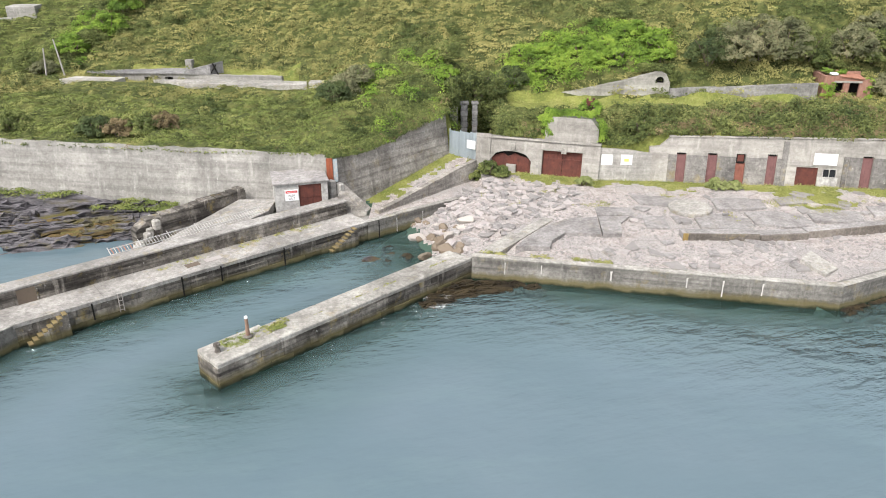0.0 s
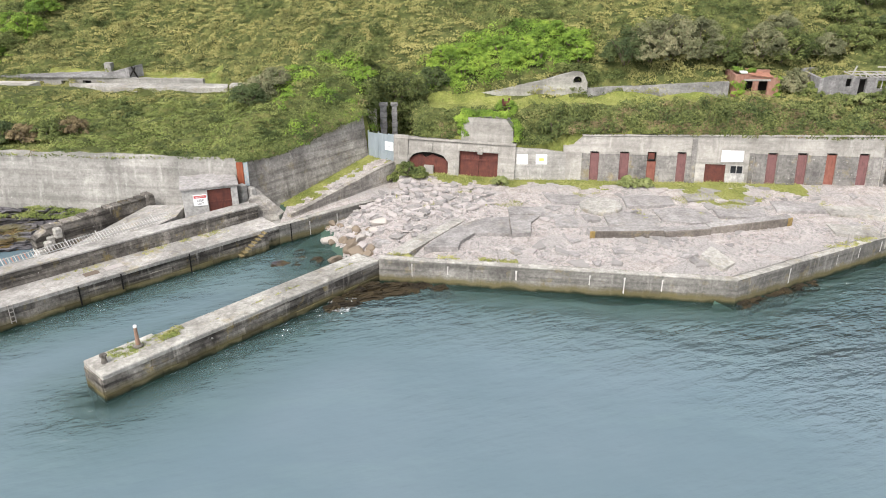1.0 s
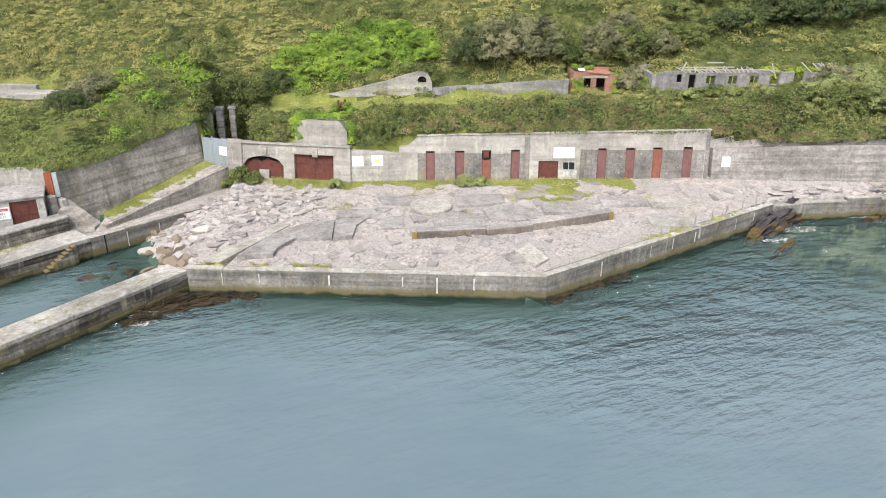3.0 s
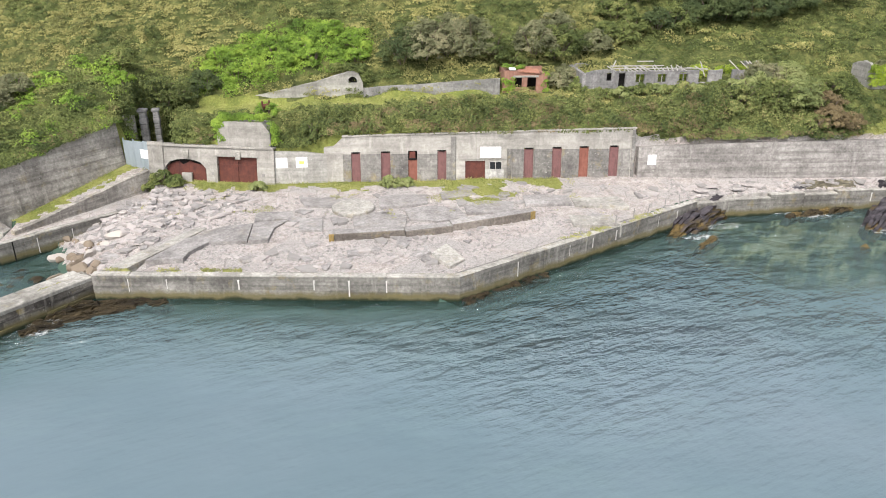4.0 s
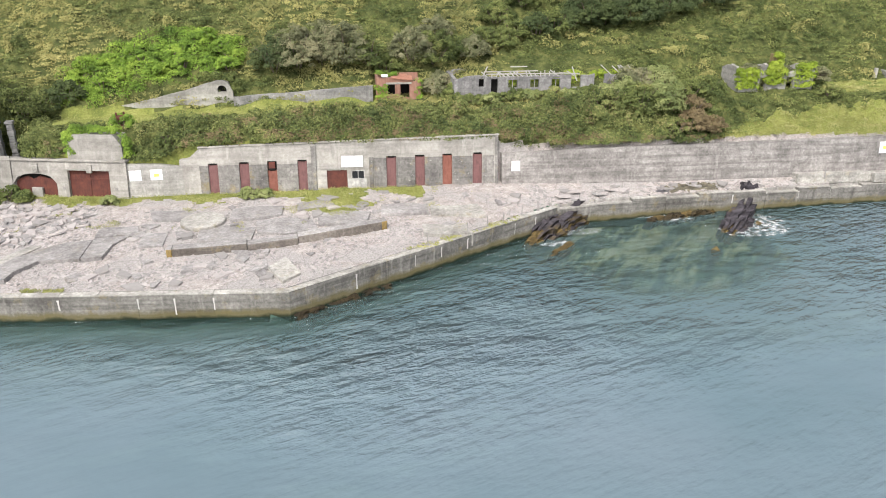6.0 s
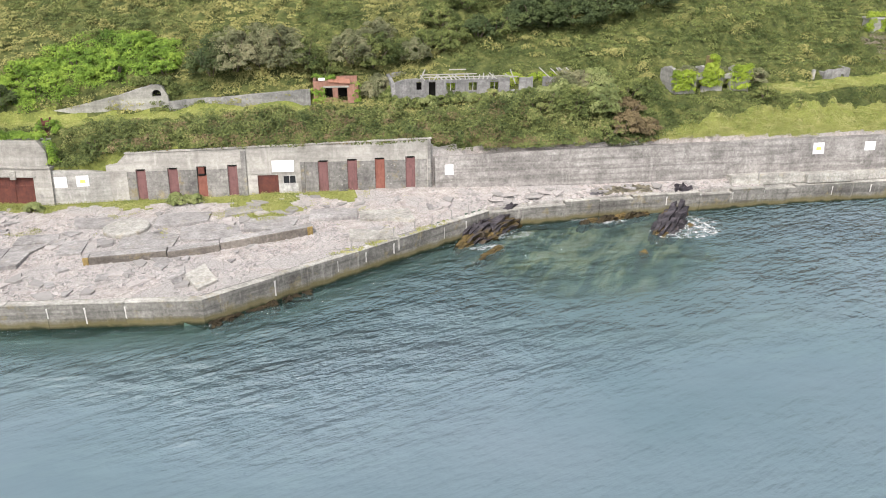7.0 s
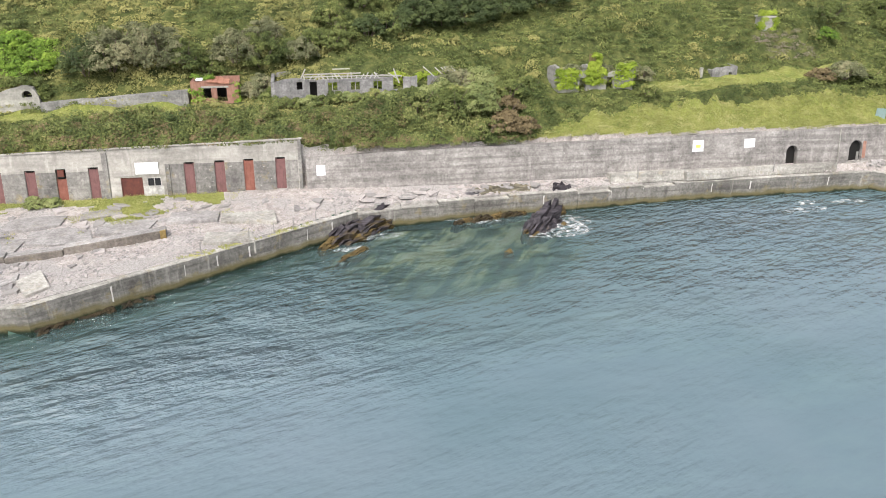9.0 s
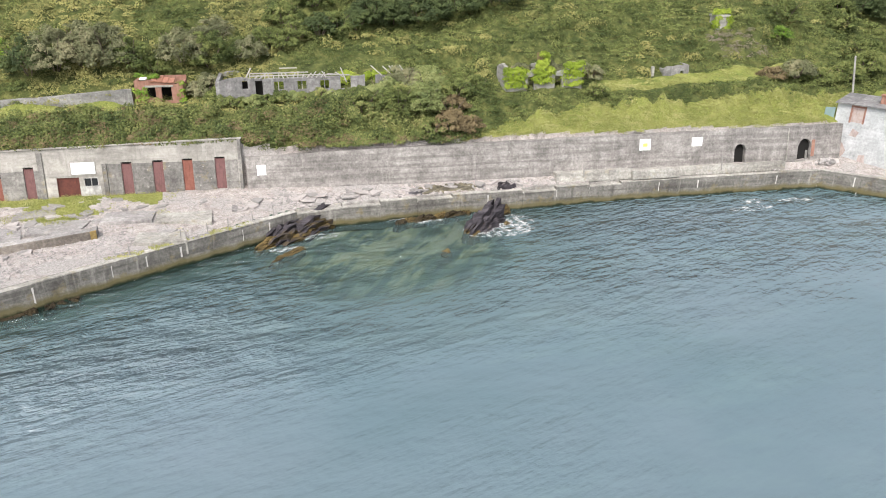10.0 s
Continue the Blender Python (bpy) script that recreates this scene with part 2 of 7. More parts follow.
# black that paints the shade of openings; also dark cracks, caps and struts
M_DARK = plain("shade_and_dark_parts", (0.012, 0.011, 0.01), 0.95, 0.2)
M_WHITE = plain("white_board", (0.82, 0.82, 0.82), 0.6, 0.04)
M_YELLOW = plain("yellow_print", (0.75, 0.62, 0.14), 0.6, 0.1)
M_SIGNRED = plain("red_print", (0.6, 0.07, 0.07), 0.6, 0.1)
M_BLACK = plain("black_print", (0.03, 0.03, 0.03), 0.6, 0.1)
M_ORANGE = rust("orange_rust_panel", (0.42, 0.11, 0.03), (0.5, 0.17, 0.06))
M_STEEL = plain("galvanised_steel", (0.36, 0.41, 0.44), 0.55, 0.15, 2.0, 0.3)
M_TIMBER = plain("bleached_timber", (0.36, 0.345, 0.33), 0.85, 0.3, 5.0)
M_BRICK = rust("red_brick", (0.27, 0.13, 0.095), (0.36, 0.21, 0.16), 0.9)
M_TILE = rust("clay_roof_tile", (0.3, 0.125, 0.08), (0.37, 0.19, 0.13), 0.85)
M_WHITEWASH = concrete("whitewashed_wall", (0.4, 0.388, 0.372), (0.56, 0.545, 0.52), 0.15, 0.35)
M_GLASS = plain("dark_glass", (0.02, 0.022, 0.025), 0.1, 0.1)
M_ROCK = rocky("shore_rock", (0.013, 0.011, 0.014), (0.085, 0.075, 0.085), (0.085, 0.06, 0.022))
M_SHELF = rocky("bedded_shelf_rock", (0.02, 0.018, 0.021), (0.2, 0.188, 0.2), (0.1, 0.085, 0.025), weed_z=(0.3, 0.7))
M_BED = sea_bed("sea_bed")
M_STEP = plain("weedy_steps", (0.2, 0.155, 0.075), 0.85, 0.5)
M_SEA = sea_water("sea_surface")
M_HILL = grassy("heath_ground", [(0.024, 0.033, 0.012), (0.075, 0.088, 0.028), (0.17, 0.168, 0.058)], 0.9)
M_LAWN = grassy("rough_grass", [(0.11, 0.135, 0.035), (0.19, 0.21, 0.056), (0.29, 0.285, 0.1)], 0.5)


def terrace_ground(name):
    """Crushed pale stone, with worn plates of grey concrete and a net of cracks between them."""
    m, t, p = nodes_of(name)
    pos = coords(t)
    grit = noise_tex(t, pos, 9.0, 5, 0.75)
    lumps = noise_tex(t, pos, 1.6, 5, 0.7)
    plates = noise_tex(t, pos, 0.3, 4, 0.6)
    v = t.nodes.new("ShaderNodeTexVoronoi")
    v.feature = "DISTANCE_TO_EDGE"
    v.inputs["Scale"].default_value = 0.55
    warp = mix(t, 0.9, pos, lumps, "ADD")
    link(t, warp, v.inputs["Vector"])
    col = mix(t, ramp(t, lumps, [(0.3, 0.0), (0.7, 1.0)]), (0.26, 0.228, 0.212), (0.5, 0.455, 0.43))
    col = mix(t, ramp(t, plates, [(0.48, 0.0), (0.54, 1.0)]), col, (0.36, 0.336, 0.322))
    col = mix(t, 0.55, col, ramp(t, grit, [(0.3, 0.15), (0.7, 0.85)]), "OVERLAY")
    col = mix(t, maths(t, "MULTIPLY", ramp(t, v.outputs["Distance"], [(0.0, 1.0), (0.03, 0.0)]), 0.4), col, (0.1, 0.088, 0.078))
    link(t, col, p.inputs["Base Color"])
    p.inputs["Roughness"].default_value = 0.92
    p.inputs["Specular IOR Level"].default_value = 0.2
    bump(t, p, maths(t, "ADD", grit, maths(t, "MULTIPLY", lumps, 1.5)), 0.8, 0.12)
    return m


M_TERRACE = terrace_ground("broken_terrace_ground")
M_STEP_FACE = concrete("ochre_stained_concrete", (0.27, 0.24, 0.2), (0.42, 0.39, 0.35), 0.3, 0.3, lichen=0.6)
M_L_HEATH = leafy("heath_leaves", [(0.05, 0.058, 0.021), (0.17, 0.172, 0.06), (0.285, 0.27, 0.097), (0.38, 0.335, 0.13)], patch=0.16, each=0.12)
M_L_SOFT = leafy("soft_grass_leaves", [(0.055, 0.08, 0.022), (0.165, 0.198, 0.055), (0.31, 0.31, 0.115)], patch=0.2)
M_L_GREEN = leafy("scrub_leaves", [(0.013, 0.021, 0.008), (0.06, 0.082, 0.024), (0.155, 0.178, 0.054), (0.33, 0.3, 0.12)], patch=0.2, each=0.32)
M_L_HEDGE = leafy("hedge_leaves", [(0.012, 0.02, 0.008), (0.06, 0.082, 0.026), (0.165, 0.185, 0.058), (0.38, 0.33, 0.16)], patch=0.25, each=0.38)
M_L_LIME = leafy("bracken_leaves", [(0.045, 0.085, 0.016), (0.15, 0.24, 0.032), (0.29, 0.39, 0.06)], patch=0.3)
M_L_GREY = leafy("willow_leaves", [(0.05, 0.06, 0.03), (0.15, 0.155, 0.08), (0.3, 0.28, 0.165)], patch=0.3)
M_L_PALE = leafy("pale_shrub_leaves", [(0.07, 0.095, 0.035), (0.19, 0.22, 0.08), (0.33, 0.345, 0.15)], patch=0.3)
M_L_BROWN = leafy("dead_twigs", [(0.06, 0.046, 0.024), (0.16, 0.122, 0.064), (0.26, 0.2, 0.11)], patch=0.3)
M_L_DARK = leafy("dark_tree_leaves", [(0.03, 0.045, 0.02), (0.06, 0.082, 0.03), (0.1, 0.125, 0.042)], patch=0.3)
M_L_IVY = leafy("ivy_leaves", [(0.09, 0.14, 0.02), (0.22, 0.295, 0.03), (0.36, 0.42, 0.07)], patch=0.4)
M_L_GRASS = leafy("grass_blades", [(0.13, 0.145, 0.045), (0.27, 0.275, 0.092), (0.47, 0.425, 0.21)], patch=0.14)
M_L_HEATHER = leafy("heather_flowers", [(0.11, 0.105, 0.06), (0.17, 0.15, 0.105), (0.23, 0.185, 0.165)], patch=0.3)
M_BARK = plain("grey_bark", (0.14, 0.11, 0.085), 0.9, 0.3)
M_FENCE = plain("grey_white_paint", (0.45, 0.44, 0.42), 0.7, 0.2)
M_LIME_RUN = plain("lime_run", (0.58, 0.56, 0.53), 0.9, 0.35, 4.0)

# ---- mesh helpers ----
def mesh_object(name, verts, faces, mat, parent=None, label="", smooth=False):
    me = bpy.data.meshes.new(name)
    me.from_pydata([tuple(map(float, v)) for v in verts], [], faces)
    mats = mat if isinstance(mat, (list, tuple)) else [mat]
    for mm in mats:
        me.materials.append(mm)
    if smooth:
        me.polygons.foreach_set("use_smooth", [True] * len(me.polygons))
    me.update()
    ob = new(name, me)
    if parent is not None:
        ob.parent = parent
    if label:
        ob["label"] = label
    return ob


def part(name, bm, mat, parent, label=""):
    me = bpy.data.meshes.new(name)
    bmesh.ops.recalc_face_normals(bm, faces=bm.faces)
    bm.to_mesh(me)
    bm.free()
    for mm in mat if isinstance(mat, (list, tuple)) else [mat]:
        me.materials.append(mm)
    ob = new(name, me)
    if parent is not None:
        ob.parent = parent
    if label:
        ob["label"] = label
    return ob


def thing(name, m, label, category, group="", kind=""):
    ob = new(name)
    ob.empty_display_size = 0.2
    ob.matrix_basis = m
    return tagged(ob, label, category, group, kind)


def box(bm, x0, x1, y0, y1, z0, z1, bevel=0.0, m=None):
    vs = bmesh.ops.create_cube(bm, size=1.0)["verts"]
    t = Matrix.Translation(((x0 + x1) / 2, (y0 + y1) / 2, (z0 + z1) / 2)) @ Matrix.Diagonal((abs(x1 - x0), abs(y1 - y0), abs(z1 - z0), 1))
    bmesh.ops.transform(bm, matrix=(m @ t) if m is not None else t, verts=vs)
    if bevel:
        es = list({e for v in vs for e in v.link_edges})
        bmesh.ops.bevel(bm, geom=es, offset=bevel, segments=1, affect="EDGES")
    return vs


def boxes(*specs, bevel=0.0):
    bm = bmesh.new()
    for s in specs:
        box(bm, *s, bevel=bevel)
    return bm


def beam(bm, a, b, w, h=None):
    """A squared bar from a to b."""
    a, b = Vector(a), Vector(b)
    d = b - a
    m = Matrix.Translation((a + b) / 2) @ d.to_track_quat("Y", "Z").to_matrix().to_4x4()
    box(bm, -w / 2, w / 2, -d.length / 2, d.length / 2, -(h or w) / 2, (h or w) / 2, m=m)


def along(a, b, z=0.0):
    """The pose of a wall's frame: x runs from a to b in plan, y goes in behind the face."""
    return pose(a[0], a[1], z, 0, 0, math.degrees(math.atan2(b[1] - a[1], b[0] - a[0])))


def battered(a, b, deg=8.0, pivot=4.5):
    """As along(), for a wall whose face leans back into the bank."""
    return along(a, b) @ Matrix.Translation((0, 0, pivot)) @ pose(0, 0, 0, -deg) @ Matrix.Translation((0, 0, -pivot))


def span(a, b):
    return math.hypot(b[0] - a[0], b[1] - a[1])


def prism(bm, pts, z0, z1, tops=None):
    """A block on a plan outline, its top level or at the heights given."""
    lo = [bm.verts.new((x, y, z0)) for x, y in pts]
    hi = [bm.verts.new((x, y, (tops[k] if tops else z1))) for k, (x, y) in enumerate(pts)]
    n = len(pts)
    bm.faces.new(lo[::-1])
    bm.faces.new(hi)
    for k in range(n):
        bm.faces.new((lo[k], lo[(k + 1) % n], hi[(k + 1) % n], hi[k]))


def wall_mesh(length, thick, bottom, top, holes=(), step=0.8, wobble=0.02, start=0.0):
    """A wall of columns in its own frame. holes: (x0, x1, z0, z1, rise): rise arches the head."""
    xs = {start, start + length}
    xs |= {start + k * length / max(1, round(length / step)) for k in range(max(1, round(length / step)))}
    for x0, x1, z0, z1, rise in holes:
        xs |= {x0 + (x1 - x0) * k / 8 for k in range(9)} if rise else {x0, x1}
    xs = sorted(xs)
    xs = [x for k, x in enumerate(xs) if k == 0 or x - xs[k - 1] > 1e-4]
    rng = random.Random(len(xs) * 7 + int(length * 10))
    rough = {x: rng.uniform(-wobble, wobble) for x in xs}
    bm = bmesh.new()

    def head(h, x):
        x0, x1, z0, z1, rise = h
        u = (x - x0) / (x1 - x0) * 2 - 1
        return z1 - rise * (1 - math.sqrt(max(0.0, 1 - u * u)))

    for xa, xb in zip(xs, xs[1:]):
        mid = (xa + xb) / 2
        cuts = sorted((h for h in holes if h[0] < mid < h[1]), key=lambda h: h[2])
        za, zb = bottom(xa), bottom(xb)
        solids = []
        for h in cuts:
            if h[2] > max(za, zb) + 0.02:
                solids.append((za, zb, h[2], h[2]))
            za, zb = head(h, xa), head(h, xb)
        solids.append((za, zb, top(xa) + rough[xa], top(xb) + rough[xb]))
        for a0, b0, a1, b1 in solids:
            f = [bm.verts.new(v) for v in ((xa, 0, a0), (xb, 0, b0), (xb, 0, b1), (xa, 0, a1))]
            g = [bm.verts.new(v) for v in ((xa, thick, a0), (xb, thick, b0), (xb, thick, b1), (xa, thick, a1))]
            bm.faces.new(f)
            bm.faces.new(g[::-1])
            for k in range(4):
                bm.faces.new((f[k], g[k], g[(k + 1) % 4], f[(k + 1) % 4]))
    bmesh.ops.remove_doubles(bm, verts=bm.verts, dist=0.0005)
    return bm


def line(pts, x):
    """The height or depth at x along a broken line."""
    return float(np.interp(x, [p[0] for p in pts], [p[1] for p in pts]))


# ---- the plan ----
QUAY = [(1.9, 43.7), (24.2, 39.2), (45.8, 49.2)]
LEDGE = [(45.8, 49.2), (49.5, 49.6), (58.7, 49.4), (74.1, 48.3), (85.1, 47.1), (93.8, 46.0)]
WALL_LEFT = [(-62.0, 62.6), (-8.4, 54.0)]
WING = [(-8.3, 53.9), (0.4, 63.6)]
FRONT_A = [(3.0, 61.3), (12.9, 58.2)]
FRONT_B = [(12.9, 58.3), (17.2, 57.9)]
FRONT_C = [(17.0, 57.95), (42.3, 54.0)]
WALL_RIGHT = [(42.6, 53.8), (97.0, 47.4)]
BACKLINE = [(-80, 65.5), (-8.4, 54.0), (0.4, 63.6), (3.0, 61.3), (12.9, 58.2), (17.0, 57.95), (42.3, 54.0), (97.0, 47.4), (112, 44), (150, 36)]
SEALINE = [(1.9, 43.7), (24.2, 39.2), (45.8, 49.2), (49.5, 49.6), (58.7, 49.4), (74.1, 48.3), (85.1, 47.1), (93.8, 46.0), (96, 43.0), (104, 36), (150, 20)]

# Cross-sections of the hillside: x, then (y, z) from the wall's head up the slope.
SECTIONS = [
    (-80, [(65.5, 5.3), (75, 6.5), (86, 9), (100, 15), (140, 30), (240, 62)]),
    (-50, [(60.7, 5.3), (70, 6.0), (85, 6.2), (88, 7.6), (94, 11), (140, 29), (240, 64)]),
    (-30, [(57.6, 5.3), (66, 5.9), (74, 6.0), (79.6, 6.35), (80.6, 5.6), (83.2, 5.5), (85, 6.5), (88, 7.8), (96, 11.5), (140, 31), (240, 66)]),
    (-17, [(55.5, 5.3), (62, 6.0), (72, 6.1), (77.6, 6.4), (78.6, 5.6), (80.2, 5.7), (81.5, 6.7), (84, 8.0), (91, 11), (140, 33), (240, 70)]),
    (-12.5, [(54.8, 5.3), (58, 6.0), (64, 6.6), (71, 6.6), (76, 6.4), (80, 7.2), (86, 10.4), (140, 35), (240, 72)]),
    (-10.2, [(54.5, 5.3), (58, 6.5), (62, 7.5), (66, 8.2), (71, 8.3), (75, 7.4), (80, 8.0), (86, 10.8), (140, 36), (240, 73)]),
    (-8.5, [(54.2, 5.45), (57, 6.7), (60, 7.8), (66, 9.0), (71, 9.3), (75, 7.4), (80, 8.6), (86, 11.2), (140, 36), (240, 74)]),
    (-3, [(60.0, 5.8), (63, 7.5), (67, 9.3), (71, 10.3), (75, 8.2), (80, 10.2), (86, 12.8), (140, 38), (240, 76)]),
    (0.3, [(63.7, 6.7), (66, 8.4), (69, 9.8), (71.5, 10.4), (75, 8.4), (81, 11.0), (86, 13.2), (140, 39), (240, 77)]),
    (1.2, [(62.9, 3.0), (66.5, 3.2), (68.0, 3.6), (68.6, 8.6), (71.5, 9.7), (75, 9.0), (81, 11.0), (86, 13.6), (140, 40), (240, 77)]),
    (4.8, [(60.8, 3.0), (66.5, 3.2), (70, 3.8), (71, 6.6), (74, 7.6), (78, 9.8), (86, 14), (140, 40), (240, 78)]),
    (5.4, [(60.7, 4.7), (62.5, 6.3), (64.5, 6.6), (66.5, 6.2), (70, 6.2), (74, 7.6), (78, 10.2), (86, 14.2), (140, 40), (240, 78)]),
    (12.5, [(58.5, 4.8), (60.5, 6.6), (63, 6.9), (65.5, 6.4), (69.9, 6.4), (70.7, 8.0), (72, 9.0), (77, 11.4), (86, 15.6), (140, 42), (240, 80)]),
    (15, [(58.3, 4.5), (60, 6.2), (63, 7.0), (65.5, 6.5), (69.7, 6.5), (70.5, 8.2), (72, 9.2), (77, 11.8), (86, 16), (140, 42), (240, 80)]),
    (18, [(58.1, 5.8), (60, 6.9), (62.5, 7.2), (65, 6.6), (69.3, 6.7), (70.3, 8.6), (72, 9.6), (77, 12.2), (86, 16.4), (140, 42), (240, 80)]),
    (21.6, [(57.5, 5.9), (59.3, 7.0), (62, 7.2), (65, 6.8), (68.9, 6.9), (69.6, 8.0), (72, 10.0), (77, 12.4), (88, 17), (140, 42), (240, 80)]),
    (28, [(56.6, 6.0), (58.4, 7.1), (61, 7.3), (64, 7.0), (67.6, 7.1), (68.4, 8.5), (71, 10.2), (77, 12.8), (90, 18), (140, 42), (240, 80)]),
    (34, [(55.7, 6.1), (57.4, 7.2), (60, 7.4), (63, 7.3), (66.3, 7.3), (67.2, 9.0), (71, 10.6), (77, 13), (90, 18.5), (140, 42), (240, 80)]),
    (35, [(55.5, 6.1), (57.3, 7.2), (60, 7.4), (66.5, 7.3), (69.5, 8.8), (71, 10.4), (77, 13), (90, 18.5), (140, 42), (240, 80)]),
    (42, [(54.4, 6.2), (56, 7.0), (60, 7.3), (66, 7.6), (69, 9.4), (76, 12.8), (90, 18), (140, 41), (240, 80)]),
    (43, [(53.9, 4.8), (55, 6.3), (58, 7.2), (65, 7.6), (69, 9.4), (76, 12.8), (90, 18), (140, 41), (240, 80)]),
    (58, [(52.3, 5.1), (54, 6.6), (57, 7.8), (62, 8.3), (66, 10.6), (70, 12.2), (80, 16), (140, 42), (240, 82)]),
    (72, [(50.6, 5.2), (53, 7.2), (56, 8.5), (60, 9.0), (63, 11), (66, 12.8), (73, 15.6), (140, 45), (240, 86)]),
    (85, [(49.1, 5.3), (51.5, 7.2), (54.5, 8.5), (58.5, 8.9), (61.5, 11), (66, 13.8), (140, 48), (240, 90)]),
    (97, [(47.8, 5.4), (50.5, 7.2), (54.5, 8.6), (58.5, 9.6), (62, 12), (68, 15), (140, 50), (240, 92)]),
    (125, [(42, 5.4), (48, 7.2), (55, 9.4), (61, 11.2), (67, 13.2), (140, 48), (240, 92)]),
    (170, [(30, 5.4), (45, 8), (60, 11), (75, 18), (140, 48), (240, 92)]),
]


def hill_z(x, y):
    xs = [s[0] for s in SECTIONS]
    k = min(max(int(np.searchsorted(xs, x)) - 1, 0), len(xs) - 2)
    u = min(max((x - xs[k]) / (xs[k + 1] - xs[k]), 0.0), 1.0)
    # unseen slope past y 105 steepened so the near-shore sea reflects dark hill
    return (1 - u) * line(SECTIONS[k][1], y) + u * line(SECTIONS[k + 1][1], y) + max(0.0, y - 105) * 0.2


WING_HEAD = [(0, 5.5), (3.4, 5.3), (6, 5.6), (9.3, 6.15), (13.1, 6.75)]


def ramp_s(x, y):
    """Along and off the wing wall: s up the ramp, d in front of the wall."""
    ax, ay = WING[0]
    L = span(*WING)
    ux, uy = (WING[1][0] - ax) / L, (WING[1][1] - ay) / L
    return (x - ax) * ux + (y - ay) * uy, (x - ax) * uy - (y - ay) * ux


def terrace_z(x, y):
    back = line(BACKLINE, x)
    sea = line(SEALINE, x)
    u = min(max((y - sea) / max(1.0, back - sea), 0.0), 1.0)
    foot = line([(0, 2.1), (20, 2.25), (42, 2.6), (55, 2.3), (97, 2.4)], x)
    front = line([(0, 1.5), (24, 1.45), (46, 1.68), (60, 1.6), (97, 1.6)], x)
    return front + (foot - front) * u ** 1.2 + 0.06 * noise.noise((x * 0.35, y * 0.35, 3.0))


def bed_z(x, y):
    near = min(abs(line(SEALINE, x) - y), 30.0)
    z = -0.5 - line([(20, 0.14), (42, 0.07), (68, 0.07), (85, 0.14)], x) * near + 0.5 * noise.noise((x * 0.16, y * 0.2, 9.0)) + 0.25 * noise.noise((x * 0.5, y * 0.6, 2.0))
    return max(min(z, -0.35), -4.5)


JETTY_LAND = [(-5.6, 50.3), (2.5, 56.4)]


def beach_z(x, y):
    side = (x + 1.0) * 0.945 + (y - 46.5) * 0.326
    return -0.05 + 0.28 * side + 0.12 * noise.noise((x * 0.9, y * 0.9, 6.0))


def ground(x, y):
    """Height and cover (0 bed, 1 terrace, 2 heath, 3 grass, 4 shelf rock) of the one ground sheet."""
    back = line(BACKLINE, x)
    s, d = ramp_s(x, y)
    if y > back + 0.55 and not (0.4 < x < 3.0 and y < 62.9):
        u = min(1.0, max(0.0, (y - back - 0.55) / 2.0))
        z = hill_z(x, y) + u * (0.4 * noise.noise((x * 0.35, y * 0.35, 4.0)) - 0.1)
        # rounded cushions of growth with creases between them
        thick = u * (0.7 if x < 5 and y < 74 else 1.0)
        if -44 < x < -9 and 74.5 < y < 88 - 0.2 * (x + 41) or 33 < x < 59 and 60.5 < y < 69.5 or 65 < x < 75 and 55.5 < y < 60 or 75 < x < 101 and 54.5 < y < 59.5 or 6 < x < 34.5 and 64.5 < y < 71:
            thick *= 0.15
        cell = noise.voronoi((x * 0.6, y * 0.78, 1.0))[0][0]
        dome = 1.0 - min(1.0, 1.3 * cell) ** 2
        swell = 0.65 + 0.8 * noise.noise((x * 0.2, y * 0.26, 3.0))
        z += thick * (0.95 * dome * max(0.2, swell) + 0.8 * abs(noise.noise((x * 1.05, y * 1.3, 2.0))) - 0.5)
        if -0.4 < s < 13.6 and d < 0:
            z = min(z, line(WING_HEAD, s) - 0.1 + 0.8 * max(0.0, -d - 0.5))
        lawn = x > 60 and y < back + line([(60, 0.5), (66, 2.0), (73, 3.0), (84, 3.6), (95, 4.6), (105, 5.0)], x) + 0.8 * noise.noise((x * 0.4, y * 0.4, 5.0))
        flat = 76 < x < 100 and 55.3 < y < 58.2 or -36 < x < -16 and 0.4 < y - (84.6 - 0.213 * (x + 41)) < 3.0
        flat = flat or 6 < x < 34.2 and 65.4 - 0.1 * (x - 12) < y < 70.5 - 0.16 * (x - 9)
        return z, 3 if lawn or flat else 2
    if -0.6 < d < 2.9 and 2.4 < s < 14:
        return 1.15 + 0.155 * (s - 2.4) + (0.1 if d < 0.9 else 0.0), 3 if d < 1.2 or noise.noise((x, y, 8.0)) > 0.15 else 1
    (ax, ay), (bx, by) = JETTY_LAND
    left = (bx - ax) * (y - ay) - (by - ay) * (x - ax)
    if -5.6 < x < 3.2 and left > 3.0:
        return 1.45, 1
    if x > -7 and (y > 43.9 + (x - 1.9) * 0.985 + 1.2 if x < 1.9 else x < 46 and y > line(SEALINE, x) + 0.55):
        z = beach_z(x, y)
        if x > -3:
            z = min(z, terrace_z(max(x, 1.9), y))
        verge = back - y < 1.7 + 1.7 * noise.noise((x * 0.3, 3.0, 1.0)) + 1.2 * noise.noise((x * 0.9, y * 0.9, 1.0)) and 3 < x < 36
        verge = verge or ((x - 28.5) / 3.2) ** 2 + ((y - 53) / 2.2) ** 2 < 0.8 + noise.noise((x * 0.8, y * 0.8, 1.0))
        return max(z, -1.6), 0 if z < 0.1 else 3 if verge else 1
    if x > 1.9 and y > line(SEALINE, x) + 0.55:
        return terrace_z(x, y), 1
    if x < -12 and y > 46.5:
        u = (y - line([(-70, 47), (-30, 48.2), (-18, 51.0), (-12, 52.5)], x))
